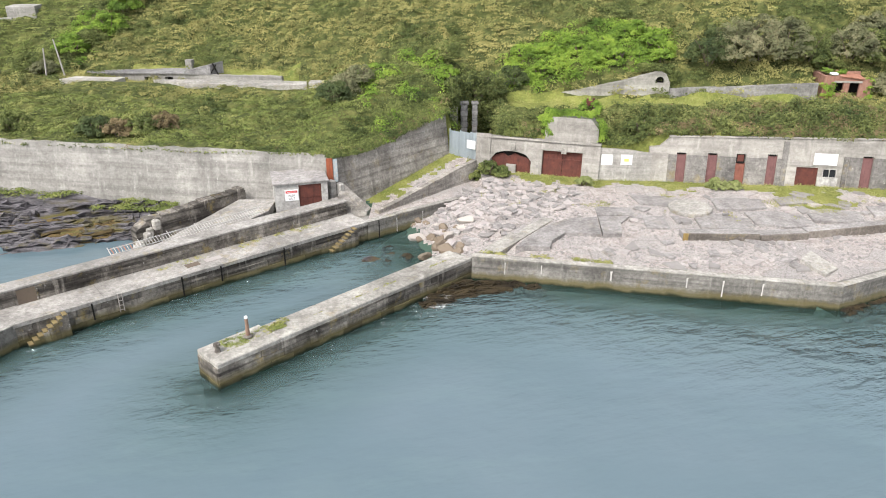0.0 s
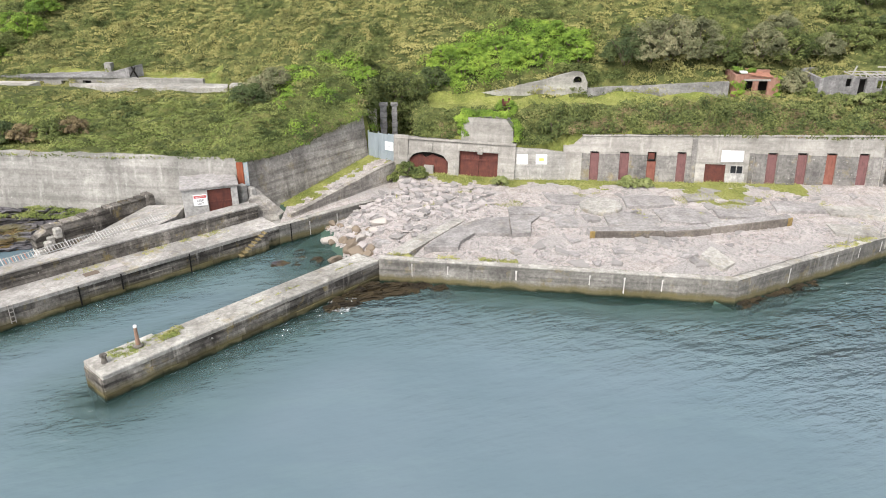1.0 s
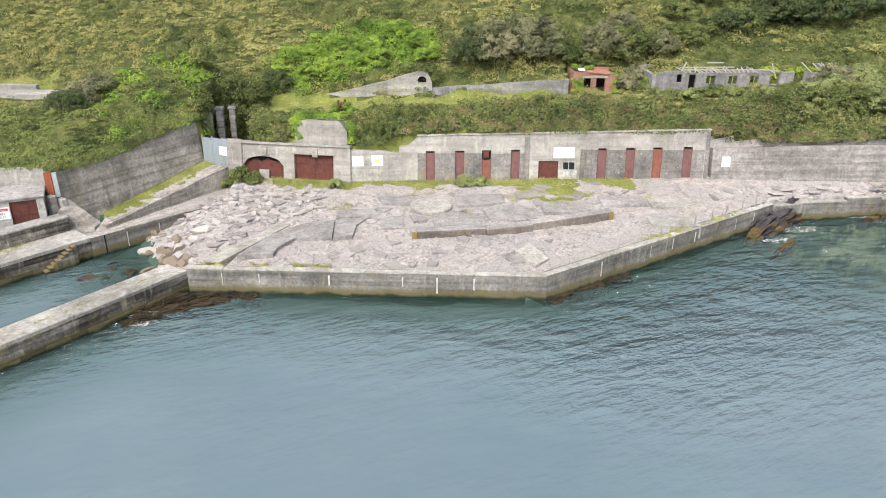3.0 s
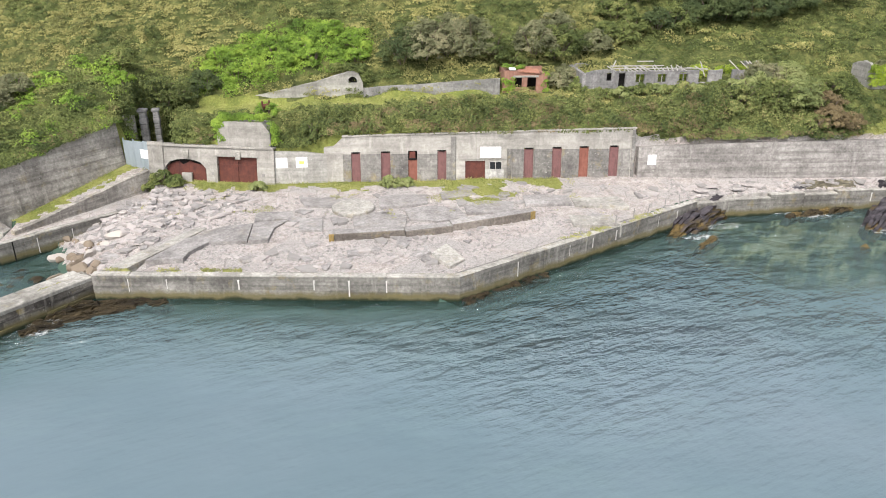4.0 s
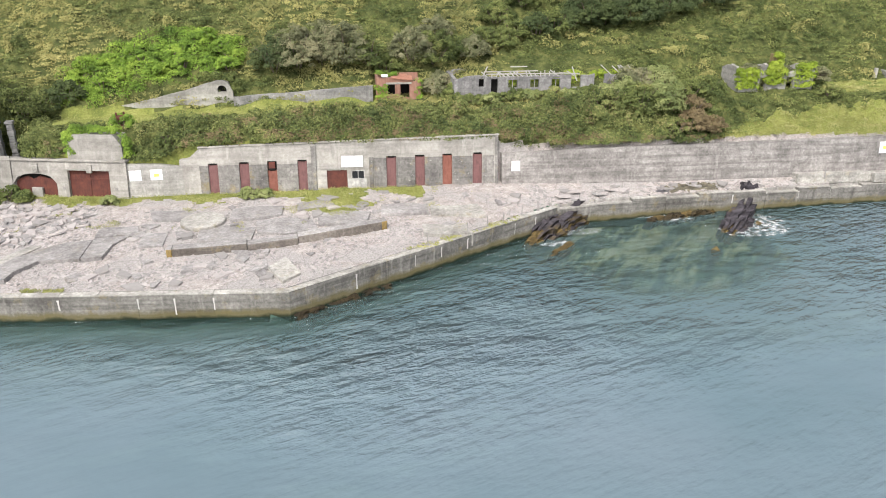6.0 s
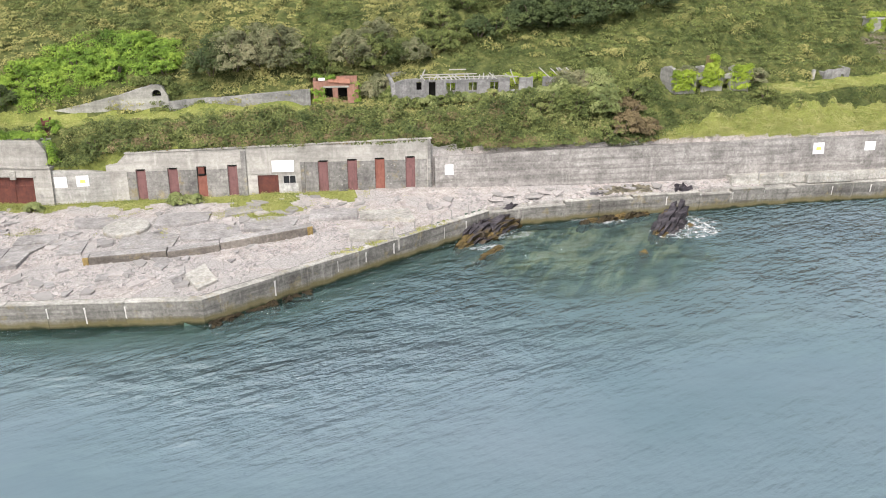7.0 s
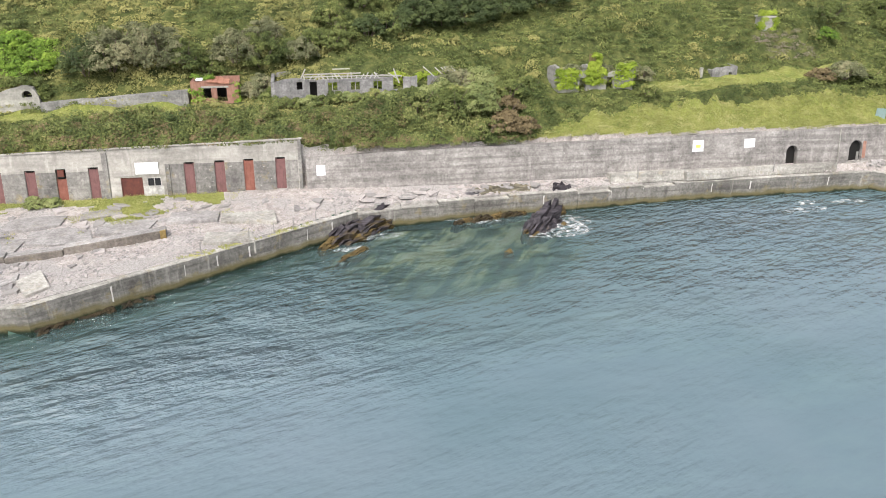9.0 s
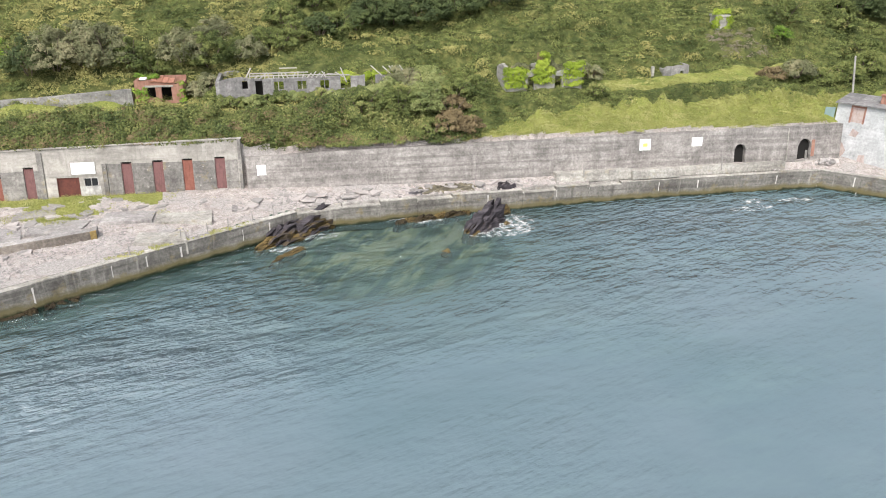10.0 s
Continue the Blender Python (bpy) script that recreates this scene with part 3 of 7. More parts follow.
        z = -0.7 + 0.2 * u + 0.5 * noise.noise((x * 0.1 - y * 0.05, y * 1.0 - x * 0.25, 5.0)) + 0.25 * noise.noise((x * 0.3, y * 2.2 - x * 0.5, 1.0))
        return max(min(z, 1.3), -1.8), 4
    return bed_z(x, y), 0


def ground_sheet():
    gx = np.concatenate([np.arange(-400, -60, 14), np.arange(-60, 112, 0.32), np.arange(112, 500, 14)])
    gy = np.concatenate([np.arange(-120, 24, 12), np.arange(24, 40, 0.8), np.arange(40, 68, 0.28), np.arange(68, 100, 0.42), np.arange(100, 420, 10)])
    nx, ny = len(gx), len(gy)
    verts, cover = [], np.zeros((nx, ny), int)
    for i, x in enumerate(gx):
        for j, y in enumerate(gy):
            z, cover[i, j] = ground(float(x), float(y))
            if cover[i, j] == 2:
                z += 0.06 * noise.noise((x * 1.9, y * 1.9, 7.0))
            if cover[i, j] == 1:
                z += 0.05 * noise.noise((x * 1.7, y * 1.7, 4.0))
            verts.append((x, y, z))
    idx = np.arange(nx * ny).reshape(nx, ny)
    quads = np.stack([idx[:-1, :-1], idx[1:, :-1], idx[1:, 1:], idx[:-1, 1:]], -1).reshape(-1, 4)
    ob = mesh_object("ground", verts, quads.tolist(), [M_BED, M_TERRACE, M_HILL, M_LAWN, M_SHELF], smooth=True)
    face = cover[:-1, :-1].copy()
    face[(face == 0) & (gx[:-1, None] > 46.5) & ((cover[1:, 1:] == 1) | (cover[:-1, 1:] == 1) | (cover[1:, :-1] == 1))] = 1
    ob.data.polygons.foreach_set("material_index", face.ravel().astype(np.int32))
    return tagged(ob, "green heath hillside, broken pale terrace and sea bed", "ground", kind="structure")


ground_sheet()


def reach(px, py, pts):
    """Distance in plan from many points to a broken line."""
    best = np.full(px.shape, 1e9)
    for (ax, ay), (bx, by) in zip(pts, pts[1:]):
        dx, dy = bx - ax, by - ay
        u = np.clip(((px - ax) * dx + (py - ay) * dy) / (dx * dx + dy * dy), 0, 1)
        best = np.minimum(best, np.hypot(px - ax - u * dx, py - ay - u * dy))
    return best


def sea_sheet():
    gx = np.concatenate([np.arange(-900, -70, 60), np.arange(-70, 112, 0.8), np.arange(112, 1000, 60)])
    gy = np.concatenate([np.arange(-900, -20, 60), np.arange(-20, 58, 0.8), [60.0]])
    verts = []
    for x in gx:
        for y in gy:
            verts.append((x, y, 0.05 * noise.noise((x * 0.22, y * 0.4, 0.0)) + 0.03 * noise.noise((x * 0.6, y * 0.9, 4.0))))
    ny = len(gy)
    idx = np.arange(len(verts)).reshape(len(gx), ny)
    quads = np.stack([idx[:-1, :-1], idx[1:, :-1], idx[1:, 1:], idx[:-1, 1:]], -1).reshape(-1, 4)
    ob = mesh_object("water", verts, quads.tolist(), M_SEA, smooth=True)
    px, py = np.array([v[0] for v in verts]), np.array([v[1] for v in verts])
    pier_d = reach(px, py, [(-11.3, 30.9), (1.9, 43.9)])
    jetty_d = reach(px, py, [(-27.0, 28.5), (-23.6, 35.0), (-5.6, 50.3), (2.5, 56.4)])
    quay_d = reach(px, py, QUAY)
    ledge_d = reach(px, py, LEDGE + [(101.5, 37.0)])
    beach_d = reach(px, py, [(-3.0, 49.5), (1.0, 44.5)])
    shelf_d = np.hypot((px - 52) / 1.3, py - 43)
    # widths of the painted dark margin; cut on the right for sky glare
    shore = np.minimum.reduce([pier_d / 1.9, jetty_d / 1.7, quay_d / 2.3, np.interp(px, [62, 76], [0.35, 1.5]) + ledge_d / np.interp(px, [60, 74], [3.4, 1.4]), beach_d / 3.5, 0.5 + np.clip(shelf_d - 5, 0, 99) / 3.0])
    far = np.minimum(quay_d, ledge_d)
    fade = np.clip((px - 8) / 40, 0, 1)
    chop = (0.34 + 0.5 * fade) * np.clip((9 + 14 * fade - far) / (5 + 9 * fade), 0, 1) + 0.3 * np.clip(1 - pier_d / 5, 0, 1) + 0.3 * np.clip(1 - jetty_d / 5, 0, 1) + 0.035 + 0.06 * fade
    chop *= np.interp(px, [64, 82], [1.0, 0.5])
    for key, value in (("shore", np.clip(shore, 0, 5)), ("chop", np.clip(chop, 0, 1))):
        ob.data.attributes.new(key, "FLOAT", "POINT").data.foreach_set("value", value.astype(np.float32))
    return tagged(ob, "calm blue-green sea with small ripples", "sea", kind="structure")


sea_sheet()


def straight_wall(name, ends, thick, bottom, top, mat, label, holes=(), wobble=0.02, step=0.8, lean=True):
    ob = part(name, wall_mesh(span(*ends), thick, bottom, top, holes, step, wobble), mat, None)
    ob.matrix_basis = battered(*ends) if lean else along(*ends)
    return tagged(ob, label, "wall", kind="structure")


# ---- retaining walls ----
wall_left = straight_wall("wall_left", WALL_LEFT, 0.7, lambda s: -0.5, lambda s: 5.5, M_WALL_LEFT, "long pale weathered concrete retaining wall under the heath", wobble=0.05)
wall_wing = straight_wall("wall_wing", WING, 0.7, lambda s: 0.2, lambda s: line(WING_HEAD, s), M_WING, "dark stained wing wall rising beside the ramp", wobble=0.03)
wall_right = straight_wall("wall_right", WALL_RIGHT, 0.7, lambda s: 0.5, lambda s: line([(0, 5.0), (8, 5.2), (28, 5.4), (54, 5.55)], s), M_WALL,
                           "long grey board-marked concrete sea wall", holes=[(43.6, 44.75, 2.3, 4.1, 0.5), (50.2, 51.6, 2.35, 4.3, 0.7)])
wall_b = straight_wall("wall_link", FRONT_B, 0.6, lambda s: 1.2, lambda s: line([(0, 4.85), (2.2, 4.75), (4.3, 4.5)], s), M_WALL_LEFT, "low pale concrete wall between the two fronts")
ARCH = (1.25, 4.75, 1.2, 4.0, 0.75)
GATE = (5.7, 9.05, 1.2, 4.3, 0)
wall_a = straight_wall("wall_store_front", FRONT_A, 0.8, lambda s: 1.2, lambda s: 5.0, M_FRONT, "pale concrete store front with an arch and a wide doorway", holes=[ARCH, GATE])
SLITS = [(2.2, 2.95), (4.62, 5.4), (6.85, 7.6), (9.25, 10.0), (16.4, 17.2), (18.75, 19.55), (21.0, 21.8), (23.5, 24.3)]


def c_foot(s):
    return 2.2 + 0.4 * s / 25.6


slit_holes = [(a, b, c_foot(a) - 0.4, line([(0, 4.62), (24, 5.12)], a), 0.0) for a, b in SLITS]
wall_c = straight_wall("wall_shelter_front", FRONT_C, 0.9, lambda s: 1.2, lambda s: line([(0, 5.0), (0.8, 5.15), (1.4, 5.9), (25.6, 6.5)], s), M_FRONT,
                       "pale concrete shelter front with tall narrow openings", holes=slit_holes + [(11.55, 13.2, 1.8, 3.9, 0), (13.6, 14.55, 3.2, 3.8, 0)])

# ---- quay, pier and jetty ----
def quay_run(name, a, b, z_top, label, joint=3.5, thick=0.7, low=-2.5, apron=0.0, broken=False):
    """A run of quay wall cast in bays: a coping on top, a face panel for each bay, a narrow recess between."""
    L = span(a, b)
    ob = thing(name, along(a, b), label, "quay wall", kind="structure")
    n = max(1, round(L / joint))
    rng = random.Random(int(L * 10))
    for k in range(n):
        x0, x1 = k * L / n, (k + 1) * L / n
        o = rng.uniform(-0.02, 0.02)
        down = rng.uniform(0.05, 0.4) if broken and rng.random() < 0.6 else 0.0
        part("panel", boxes((x0 + 0.002, x1 - 0.002, o - 0.3 * down, thick, low, z_top - 0.09 - down), bevel=0.006), M_QUAY, ob)
        part("coping", boxes((x0 + 0.005, x1 - 0.005, o - 0.01, 0.5, z_top - 0.09 - down, z_top + rng.uniform(-0.05, 0.02) - down), bevel=0.02), M_COPING, ob)
    part("core", boxes((0, L, 0.06, thick - 0.05, low, z_top - (0.5 if broken else 0.25))), M_QUAY, ob)
    if apron:
        part("apron", boxes((0, L, 0.51, apron, low, z_top - 0.05), bevel=0.02), M_JETTY_TOP, ob, "worn concrete apron")
    for k in range(1, n):
        if rng.random() < 0.9:
            x, w, d = k * L / n + rng.uniform(-0.1, 0.1), rng.uniform(0.03, 0.09), rng.uniform(0.6, 1.1)
            bm = bmesh.new()
            pts = [(x - w, z_top - 0.3), (x - w * 0.6, z_top - 0.3 - d * 0.5), (x - w * 0.8, z_top - 0.3 - d), (x + w * 0.7, z_top - 0.35 - d), (x + w * 0.5, z_top - 0.3 - d * 0.4), (x + w, z_top - 0.28)]
            bm.faces.new([bm.verts.new((px, -0.032, pz)) for px, pz in pts])
            part("lime_streak", bm, M_LIME_RUN, ob, "white lime run")
    return ob


quay_run("quay_wall", QUAY[0], QUAY[1], 1.7, "weathered concrete quay wall with pale streaked joints and weed at the waterline", 2.28)
quay_run("quay_wall", QUAY[1], QUAY[2], 1.75, "angled weathered concrete quay wall with lichen on its coping", 2.4)
for a, b in zip(LEDGE, LEDGE[1:]):
    quay_run("ledge_wall", a, b, 1.75, "low concrete ledge wall below the sea wall", 4.2 if a[0] > 60 else 3.0, apron=2.3, broken=a[0] < 60)

PIER = [(-11.3, 30.9), (1.9, 43.9)]


def pier():
    L = span(*PIER)
    ob = thing("pier", along(*PIER), "narrow old concrete and stone pier with a lower ledge", "pier", kind="structure")
    part("wall", boxes((0, L + 0.5, 0.05, 2.05, -3, 1.12), bevel=0.05), M_STONE, ob, "dark weathered stone with weed at the waterline")
    rng = random.Random(4)
    for row in range(4):
        x = -0.02
        while x < L:
            w = rng.uniform(0.9, 1.8)
            o = rng.uniform(-0.04, 0.02)
            part("block", boxes((x + 0.005, min(x + w, L) - 0.005, o, 0.2, -0.55 + row * 0.45, -0.108 + row * 0.45), bevel=0.02), M_STONE, ob)
            x += w
        for k in range(2):
            part("block", boxes((-0.06 + rng.uniform(-0.03, 0.03), 0.3, 0.04 + k * 1.0, 1.0 + k * 1.0, -0.55 + row * 0.45, -0.12 + row * 0.45), bevel=0.025), M_STONE, ob)
    n = 5
    for k in range(n):
        x0, x1 = k * L / n, (k + 1) * L / n
        part("coping", boxes((x0 + 0.003, x1 - 0.003, rng.uniform(-0.03, 0.02), 0.85, 1.2, 1.5 + rng.uniform(-0.03, 0.01)), bevel=0.05), M_COPING, ob)
        part("ledge", boxes((x0 + 0.01, x1 - 0.01, 0.86, 2.1, 1.08, 1.34 if k > 0 else 1.49), bevel=0.04), M_COPING, ob)
    return ob


pier()

JETTY_FRONT = [(-23.6, 35.0), (-5.6, 50.3)]
JETTY_DIR = along(*JETTY_FRONT)


def jetty():
    """Lower walk along the water, a higher walk behind it; all in the frame of the front edge."""
    L = span(*JETTY_FRONT)
    ob = thing("jetty", JETTY_DIR, "two-level old concrete jetty with a paved lower walk", "jetty", kind="structure")
    n = 8
    rng = random.Random(14)
    for k in range(n):
        x0, x1 = -1.5 + k * (L + 1.5) / n, -1.5 + (k + 1) * (L + 1.5) / n
        part("face_panel", boxes((x0 + 0.02, x1 - 0.02, 0.04, 0.5, -3, 1.3), bevel=0.03), M_STONE, ob)
        part("paving", boxes((x0 + 0.002, x1 - 0.002, rng.uniform(-0.06, -0.02), 2.4, 1.25, 1.5), bevel=0.012), M_JETTY_TOP, ob)
    part("core", boxes((-1.4, L - 0.05, 0.08, 3.5, -3, 1.28)), M_STONE, ob)
    part("upper_wall", boxes((-1.2, L - 0.3, 2.36, 3.35, 1.2, 2.45), bevel=0.03), M_STONE, ob, "rough masonry face with ochre lichen")
    for y0, rows, z0, h in ((0.0, 4, -0.5, 0.44), (2.3, 3, 1.5, 0.31)):
        for row in range(rows):
            x = -1.3
            while x < L - 0.4:
                w = rng.uniform(0.7, 1.7)
                o = rng.uniform(-0.03, 0.015)
                part("block", boxes((x + 0.005, min(x + w, L - 0.3) - 0.005, y0 + o, y0 + 0.25, z0 + row * h + 0.004, z0 + (row + 1) * h - 0.004), bevel=0.018), M_STONE, ob)
                x += w
    part("upper_coping", boxes((-1.2, L - 0.25, 2.26, 3.42, 2.45, 2.6), bevel=0.03), M_JETTY_TOP, ob)
    return ob


jetty()
# the jetty's landward run, and its hooked outer end
quay_run("jetty_wall", JETTY_FRONT[1], (2.5, 56.4), 1.5, "jetty wall half buried by the fallen rubble", 2.6, 1.2)
quay_run("jetty_end", (-27.0, 28.5), JETTY_FRONT[0], 1.5, "curved outer end of the stone jetty", 2.4, 2.4)

# ---- harbour things ----
def jetty_flight(s0, label):
    ob = thing("jetty_steps", JETTY_DIR @ pose(s0, 0, 1.42), label, "steps", kind="structure")
    for k in range(8):
        st = part("step", boxes((-0.28 * (k + 1), -0.28 * k, -0.5, 0.02, -3.5, -0.17 * k - 0.05), bevel=0.01), M_STONE, ob)
        part("tread", boxes((-0.28 * (k + 1) - 0.02, -0.28 * k - 0.06, -0.52, 0.02, -0.17 * k - 0.05, -0.17 * k)), M_STEP, st)
    return ob


jetty_flight(2.6, "narrow weedy stone steps down the jetty face")
jetty_flight(22.4, "ochre weedy steps beside a pale cheek wall")


M_FENCE_DULL = rust("faded_white_paint", (0.3, 0.27, 0.24), (0.5, 0.47, 0.44), 0.7)


def ladder(s0):
    ob = thing("ladder", JETTY_DIR @ pose(s0, -0.08, 1.5), "narrow white rust-streaked stub on the jetty face, drawn as a ladder", "ladder")
    for x in (-0.12, 0.12):
        part("rail", boxes((x - 0.02, x + 0.02, -0.03, 0.03, -1.15, 0.05)), M_FENCE_DULL, ob)
    for k in range(4):
        part("rung", boxes((-0.12, 0.12, -0.02, 0.02, -1.05 + 0.3 * k, -1.01 + 0.3 * k)), M_FENCE_DULL, ob)
    return ob


# rails and rungs are added; they stand for one rust-streaked white stub
ladder(5.6)
# strips added to draw thin dark cracks in the face; no timber there
for s0, h in ((9.4, 1.2), (12.0, 1.0), (16.6, 1.5), (24.6, 1.5), (4.0, 1.0)):
    tagged(part("crack_strip", boxes((s0 - 0.045, s0 + 0.045, -0.08, 0.0, 1.3 - h, 1.4), bevel=0.015), M_DARK, None),
           "thin dark strip drawing a crack in the jetty face", "fender post", "jetty fenders").matrix_basis = JETTY_DIR
# no recess is cut: a dark plate on the face paints its shade
for s0, w in ((1.2, 1.0), (-0.75, 0.9)):
    ob = thing("wall_recess", JETTY_DIR @ pose(s0, 2.28, 1.5), "doorway in the upper jetty wall, its shaded recess a dark plate", "recess", kind="structure")
    part("frame", boxes((-w / 2 - 0.1, -w / 2, -0.03, 0.05, 0, 0.95), (w / 2, w / 2 + 0.1, -0.03, 0.05, 0, 0.95)), M_STONE, ob)
    part("hollow", boxes((-w / 2, w / 2, -0.012, 0.05, 0, 0.9)), M_DARK if s0 < 0 else M_BARK, ob)
# added plates: the brown one is a puddle hole, the pale one paint
for s0, w in ((10.6, 0.9), (12.0, 1.1)):
    tagged(part("hatch", boxes((s0 - w / 2, s0 + w / 2, 0.8, 1.35, 1.5, 1.53)), M_RUBBLE if s0 > 11 else M_BARK, None), "flat patch in the jetty paving, for a puddle hole or pale paint", "hatch", "jetty hatches").matrix_basis = JETTY_DIR


def lathe(bm, profile, n=12, m=None):
    rings = []
    for r, z in profile:
        ring = [bm.verts.new((r * math.cos(6.28319 * k / n), r * math.sin(6.28319 * k / n), z)) for k in range(n)]
        rings.append(ring)
    for a, b in zip(rings, rings[1:]):
        for k in range(n):
            bm.faces.new((a[k], a[(k + 1) % n], b[(k + 1) % n], b[k]))
    bm.faces.new(rings[0][::-1])
    bm.faces.new(rings[-1])
    if m is not None:
        bmesh.ops.transform(bm, matrix=m, verts=[v for r in rings for v in r])
    return bm


post = thing("mooring_post", along(*PIER) @ pose(2.55, 1.3, 1.38), "rust-stained mooring post with a white-splashed head", "mooring post")
part("footing", lathe(bmesh.new(), [(0.27, 0), (0.26, 0.2), (0.16, 0.26)]), M_STONE, post)
part("shaft", lathe(bmesh.new(), [(0.12, 0.24), (0.1, 0.7), (0.085, 1.25)]), rust("rusted_post", (0.2, 0.12, 0.08), (0.3, 0.2, 0.15)), post)
part("cap", lathe(bmesh.new(), [(0.09, 1.25), (0.1, 1.31), (0.07, 1.38), (0.03, 1.4)]), M_WHITE, post, "white head")
stub = thing("bollard", along(*PIER) @ pose(0.65, 1.1, 1.48), "small squat stone bollard at the pier end", "bollard")
part("shaft", lathe(bmesh.new(), [(0.17, 0), (0.13, 0.15), (0.12, 0.35)]), M_STONE, stub)
part("cap", lathe(bmesh.new(), [(0.12, 0.35), (0.19, 0.4), (0.17, 0.5), (0.05, 0.53)]), M_STONE, stub)


def shed():
    ob = thing("shed", along((-12.45, 50.9), (-8.7, 51.95), 2.4), "small flat-roofed concrete shed with a rusty door", "shed")
    part("wall", wall_mesh(3.9, 0.25, lambda s: -0.5, lambda s: 1.7, [(1.75, 3.45, -0.6, 1.6, 0)]), M_WHITEWASH, ob)
    for x0, x1 in ((0, 0.25), (3.65, 3.9)):
        part("side_wall", boxes((x0, x1, 0.25, 3.0, -0.5, 1.7)), M_WHITEWASH, ob)
    part("back_wall", boxes((0.25, 3.65, 2.75, 3.0, -0.5, 1.7)), M_WHITEWASH, ob)
    part("roof", boxes((-0.12, 4.02, -0.14, 3.1, 1.7, 1.86), bevel=0.03), M_SLAB, ob, "grey concrete roof slab")
    door = part("door", boxes((1.76, 3.44, 0.1, 0.16, -0.5, 1.58)), M_RUST, ob, "dark rusty steel door")
    part("door_frame", boxes((1.68, 1.76, -0.02, 0.12, -0.5, 1.62), (3.44, 3.52, -0.02, 0.12, -0.5, 1.62), (1.68, 3.52, -0.02, 0.12, 1.58, 1.66)), M_WHITEWASH, ob)
    part("crossbar", boxes((1.8, 3.4, 0.07, 0.1, 0.55, 0.62)), M_RUST, door)
    return ob


shed()


def board(name, m, w, h, label, bars=(), words=(), bar_mat=None, group=""):
    """A flat notice board fixed to a wall: a thin sheet, with print of its own."""
    ob = thing(name, m, label, "sign", group)
    part("panel", boxes((0, w, -0.05, -0.012, 0, h), bevel=0.004), M_WHITE, ob)
    for x0, x1, z0, z1, mt in bars:
        part("print", boxes((x0, x1, -0.056, -0.051, z0, z1)), mt, ob)
    for text, x, z, size in words:
        cu = bpy.data.curves.new("lettering", "FONT")
        cu.body, cu.size, cu.align_x, cu.extrude = text, size, "CENTER", 0.002
        tmp = bpy.data.objects.new("lettering", cu)
        me = bpy.data.meshes.new_from_object(tmp)
        bpy.data.objects.remove(tmp)
        me.materials.append(M_BLACK)
        let = new("lettering", me)
        let.parent = ob
        let.matrix_basis = pose(x, -0.056, z, 90)
    return ob


board("notice_board", along((-12.45, 50.9), (-8.7, 51.95), 2.4) @ pose(0.72, 0, 0.42), 0.98, 0.85, "white danger notice with a red header on the shed wall",
      [(0.06, 0.92, 0.6, 0.78, M_SIGNRED), (0.16, 0.82, 0.66, 0.72, M_WHITE)], [("KEEP", 0.49, 0.33, 0.22), ("OUT", 0.49, 0.1, 0.22)])
C0, A0, B0, R0 = battered(*FRONT_C), battered(*FRONT_A), battered(*FRONT_B), battered(*WALL_RIGHT)
board("notice_board", C0 @ pose(12.75, -0.05, 4.15), 1.75, 0.92, "large white information board on the shelter front", [(1.2, 1.28, 0.68, 0.76, M_STEEL), (1.36, 1.44, 0.68, 0.76, M_STEEL), (1.5, 1.56, 0.68, 0.76, M_STEEL), (1.22, 1.58, 0.5, 0.55, M_STEEL)])
for m, w, h, yel in ((B0 @ pose(0.24, 0, 3.48), 0.92, 0.84, False), (B0 @ pose(1.84, 0, 3.5), 0.92, 0.84, True), (R0 @ pose(0.8, 0, 3.52), 0.72, 0.84, False),
                     (R0 @ pose(34.1, 0, 3.98), 1.05, 1.0, True), (R0 @ pose(39.2, 0, 4.12), 1.05, 0.8, False)):
    bars = [(w * 0.28, w * 0.72, h * 0.32, h * 0.62, M_YELLOW)] if yel else [(w * 0.3, w * 0.5, h * 0.1, h * 0.16, M_STEEL)]
    board("notice_board", m, w, h, "plain white notice with a yellow panel on a concrete wall" if yel else "plain white notice fixed to a concrete wall", bars, group="wall notices")

# ---- beside the ramp ----
marker = thing("marker_panel", pose(-9.05, 53.55, 3.6, 0, 0, 5), "orange rusty panel with a chequered blue edge post", "marker panel")
part("panel", boxes((0.1, 0.58, 0, 0.12, 0, 1.75), bevel=0.01), rust("rust_red_panel", (0.26, 0.065, 0.028), (0.33, 0.1, 0.045)), marker)
part("edge_post", boxes((0.63, 0.95, 0, 0.16, -0.1, 1.7), bevel=0.01), M_STEEL, marker)
for k in range(7):
    part("check", boxes((0.65 if k % 2 else 0.79, 0.79 if k % 2 else 0.93, -0.006, -0.001, 0.08 + 0.22 * k, 0.26 + 0.22 * k)), M_FENCE, marker)
for k, (x, y, w, h) in enumerate(((-8.55, 53.0, 0.5, 3.6), (-7.95, 53.2, 0.45, 3.3))):
    tagged(part("pier_stump", boxes((-w / 2, w / 2, -0.3, 0.3, -0.2, h - 1.0), bevel=0.05), M_WALL_LEFT, None), "broken pale concrete stump by the shed", "concrete stump", "stumps").matrix_basis = pose(x, y, 1.2, 0, 0, 48)
bm = bmesh.new()
prism(bm, [(-8.0, 52.2), (-5.9, 52.5), (-5.6, 53.3), (-7.7, 53.9)], 0.5, 2.0, [2.9, 1.45, 1.45, 3.2])
tagged(part("sloping_block", bm, M_WING, None), "sloping rubble-faced concrete block at the wing wall's foot", "concrete block", kind="structure")

RAMP_EDGE = [(-4.9, 51.9), (2.9, 60.6)]
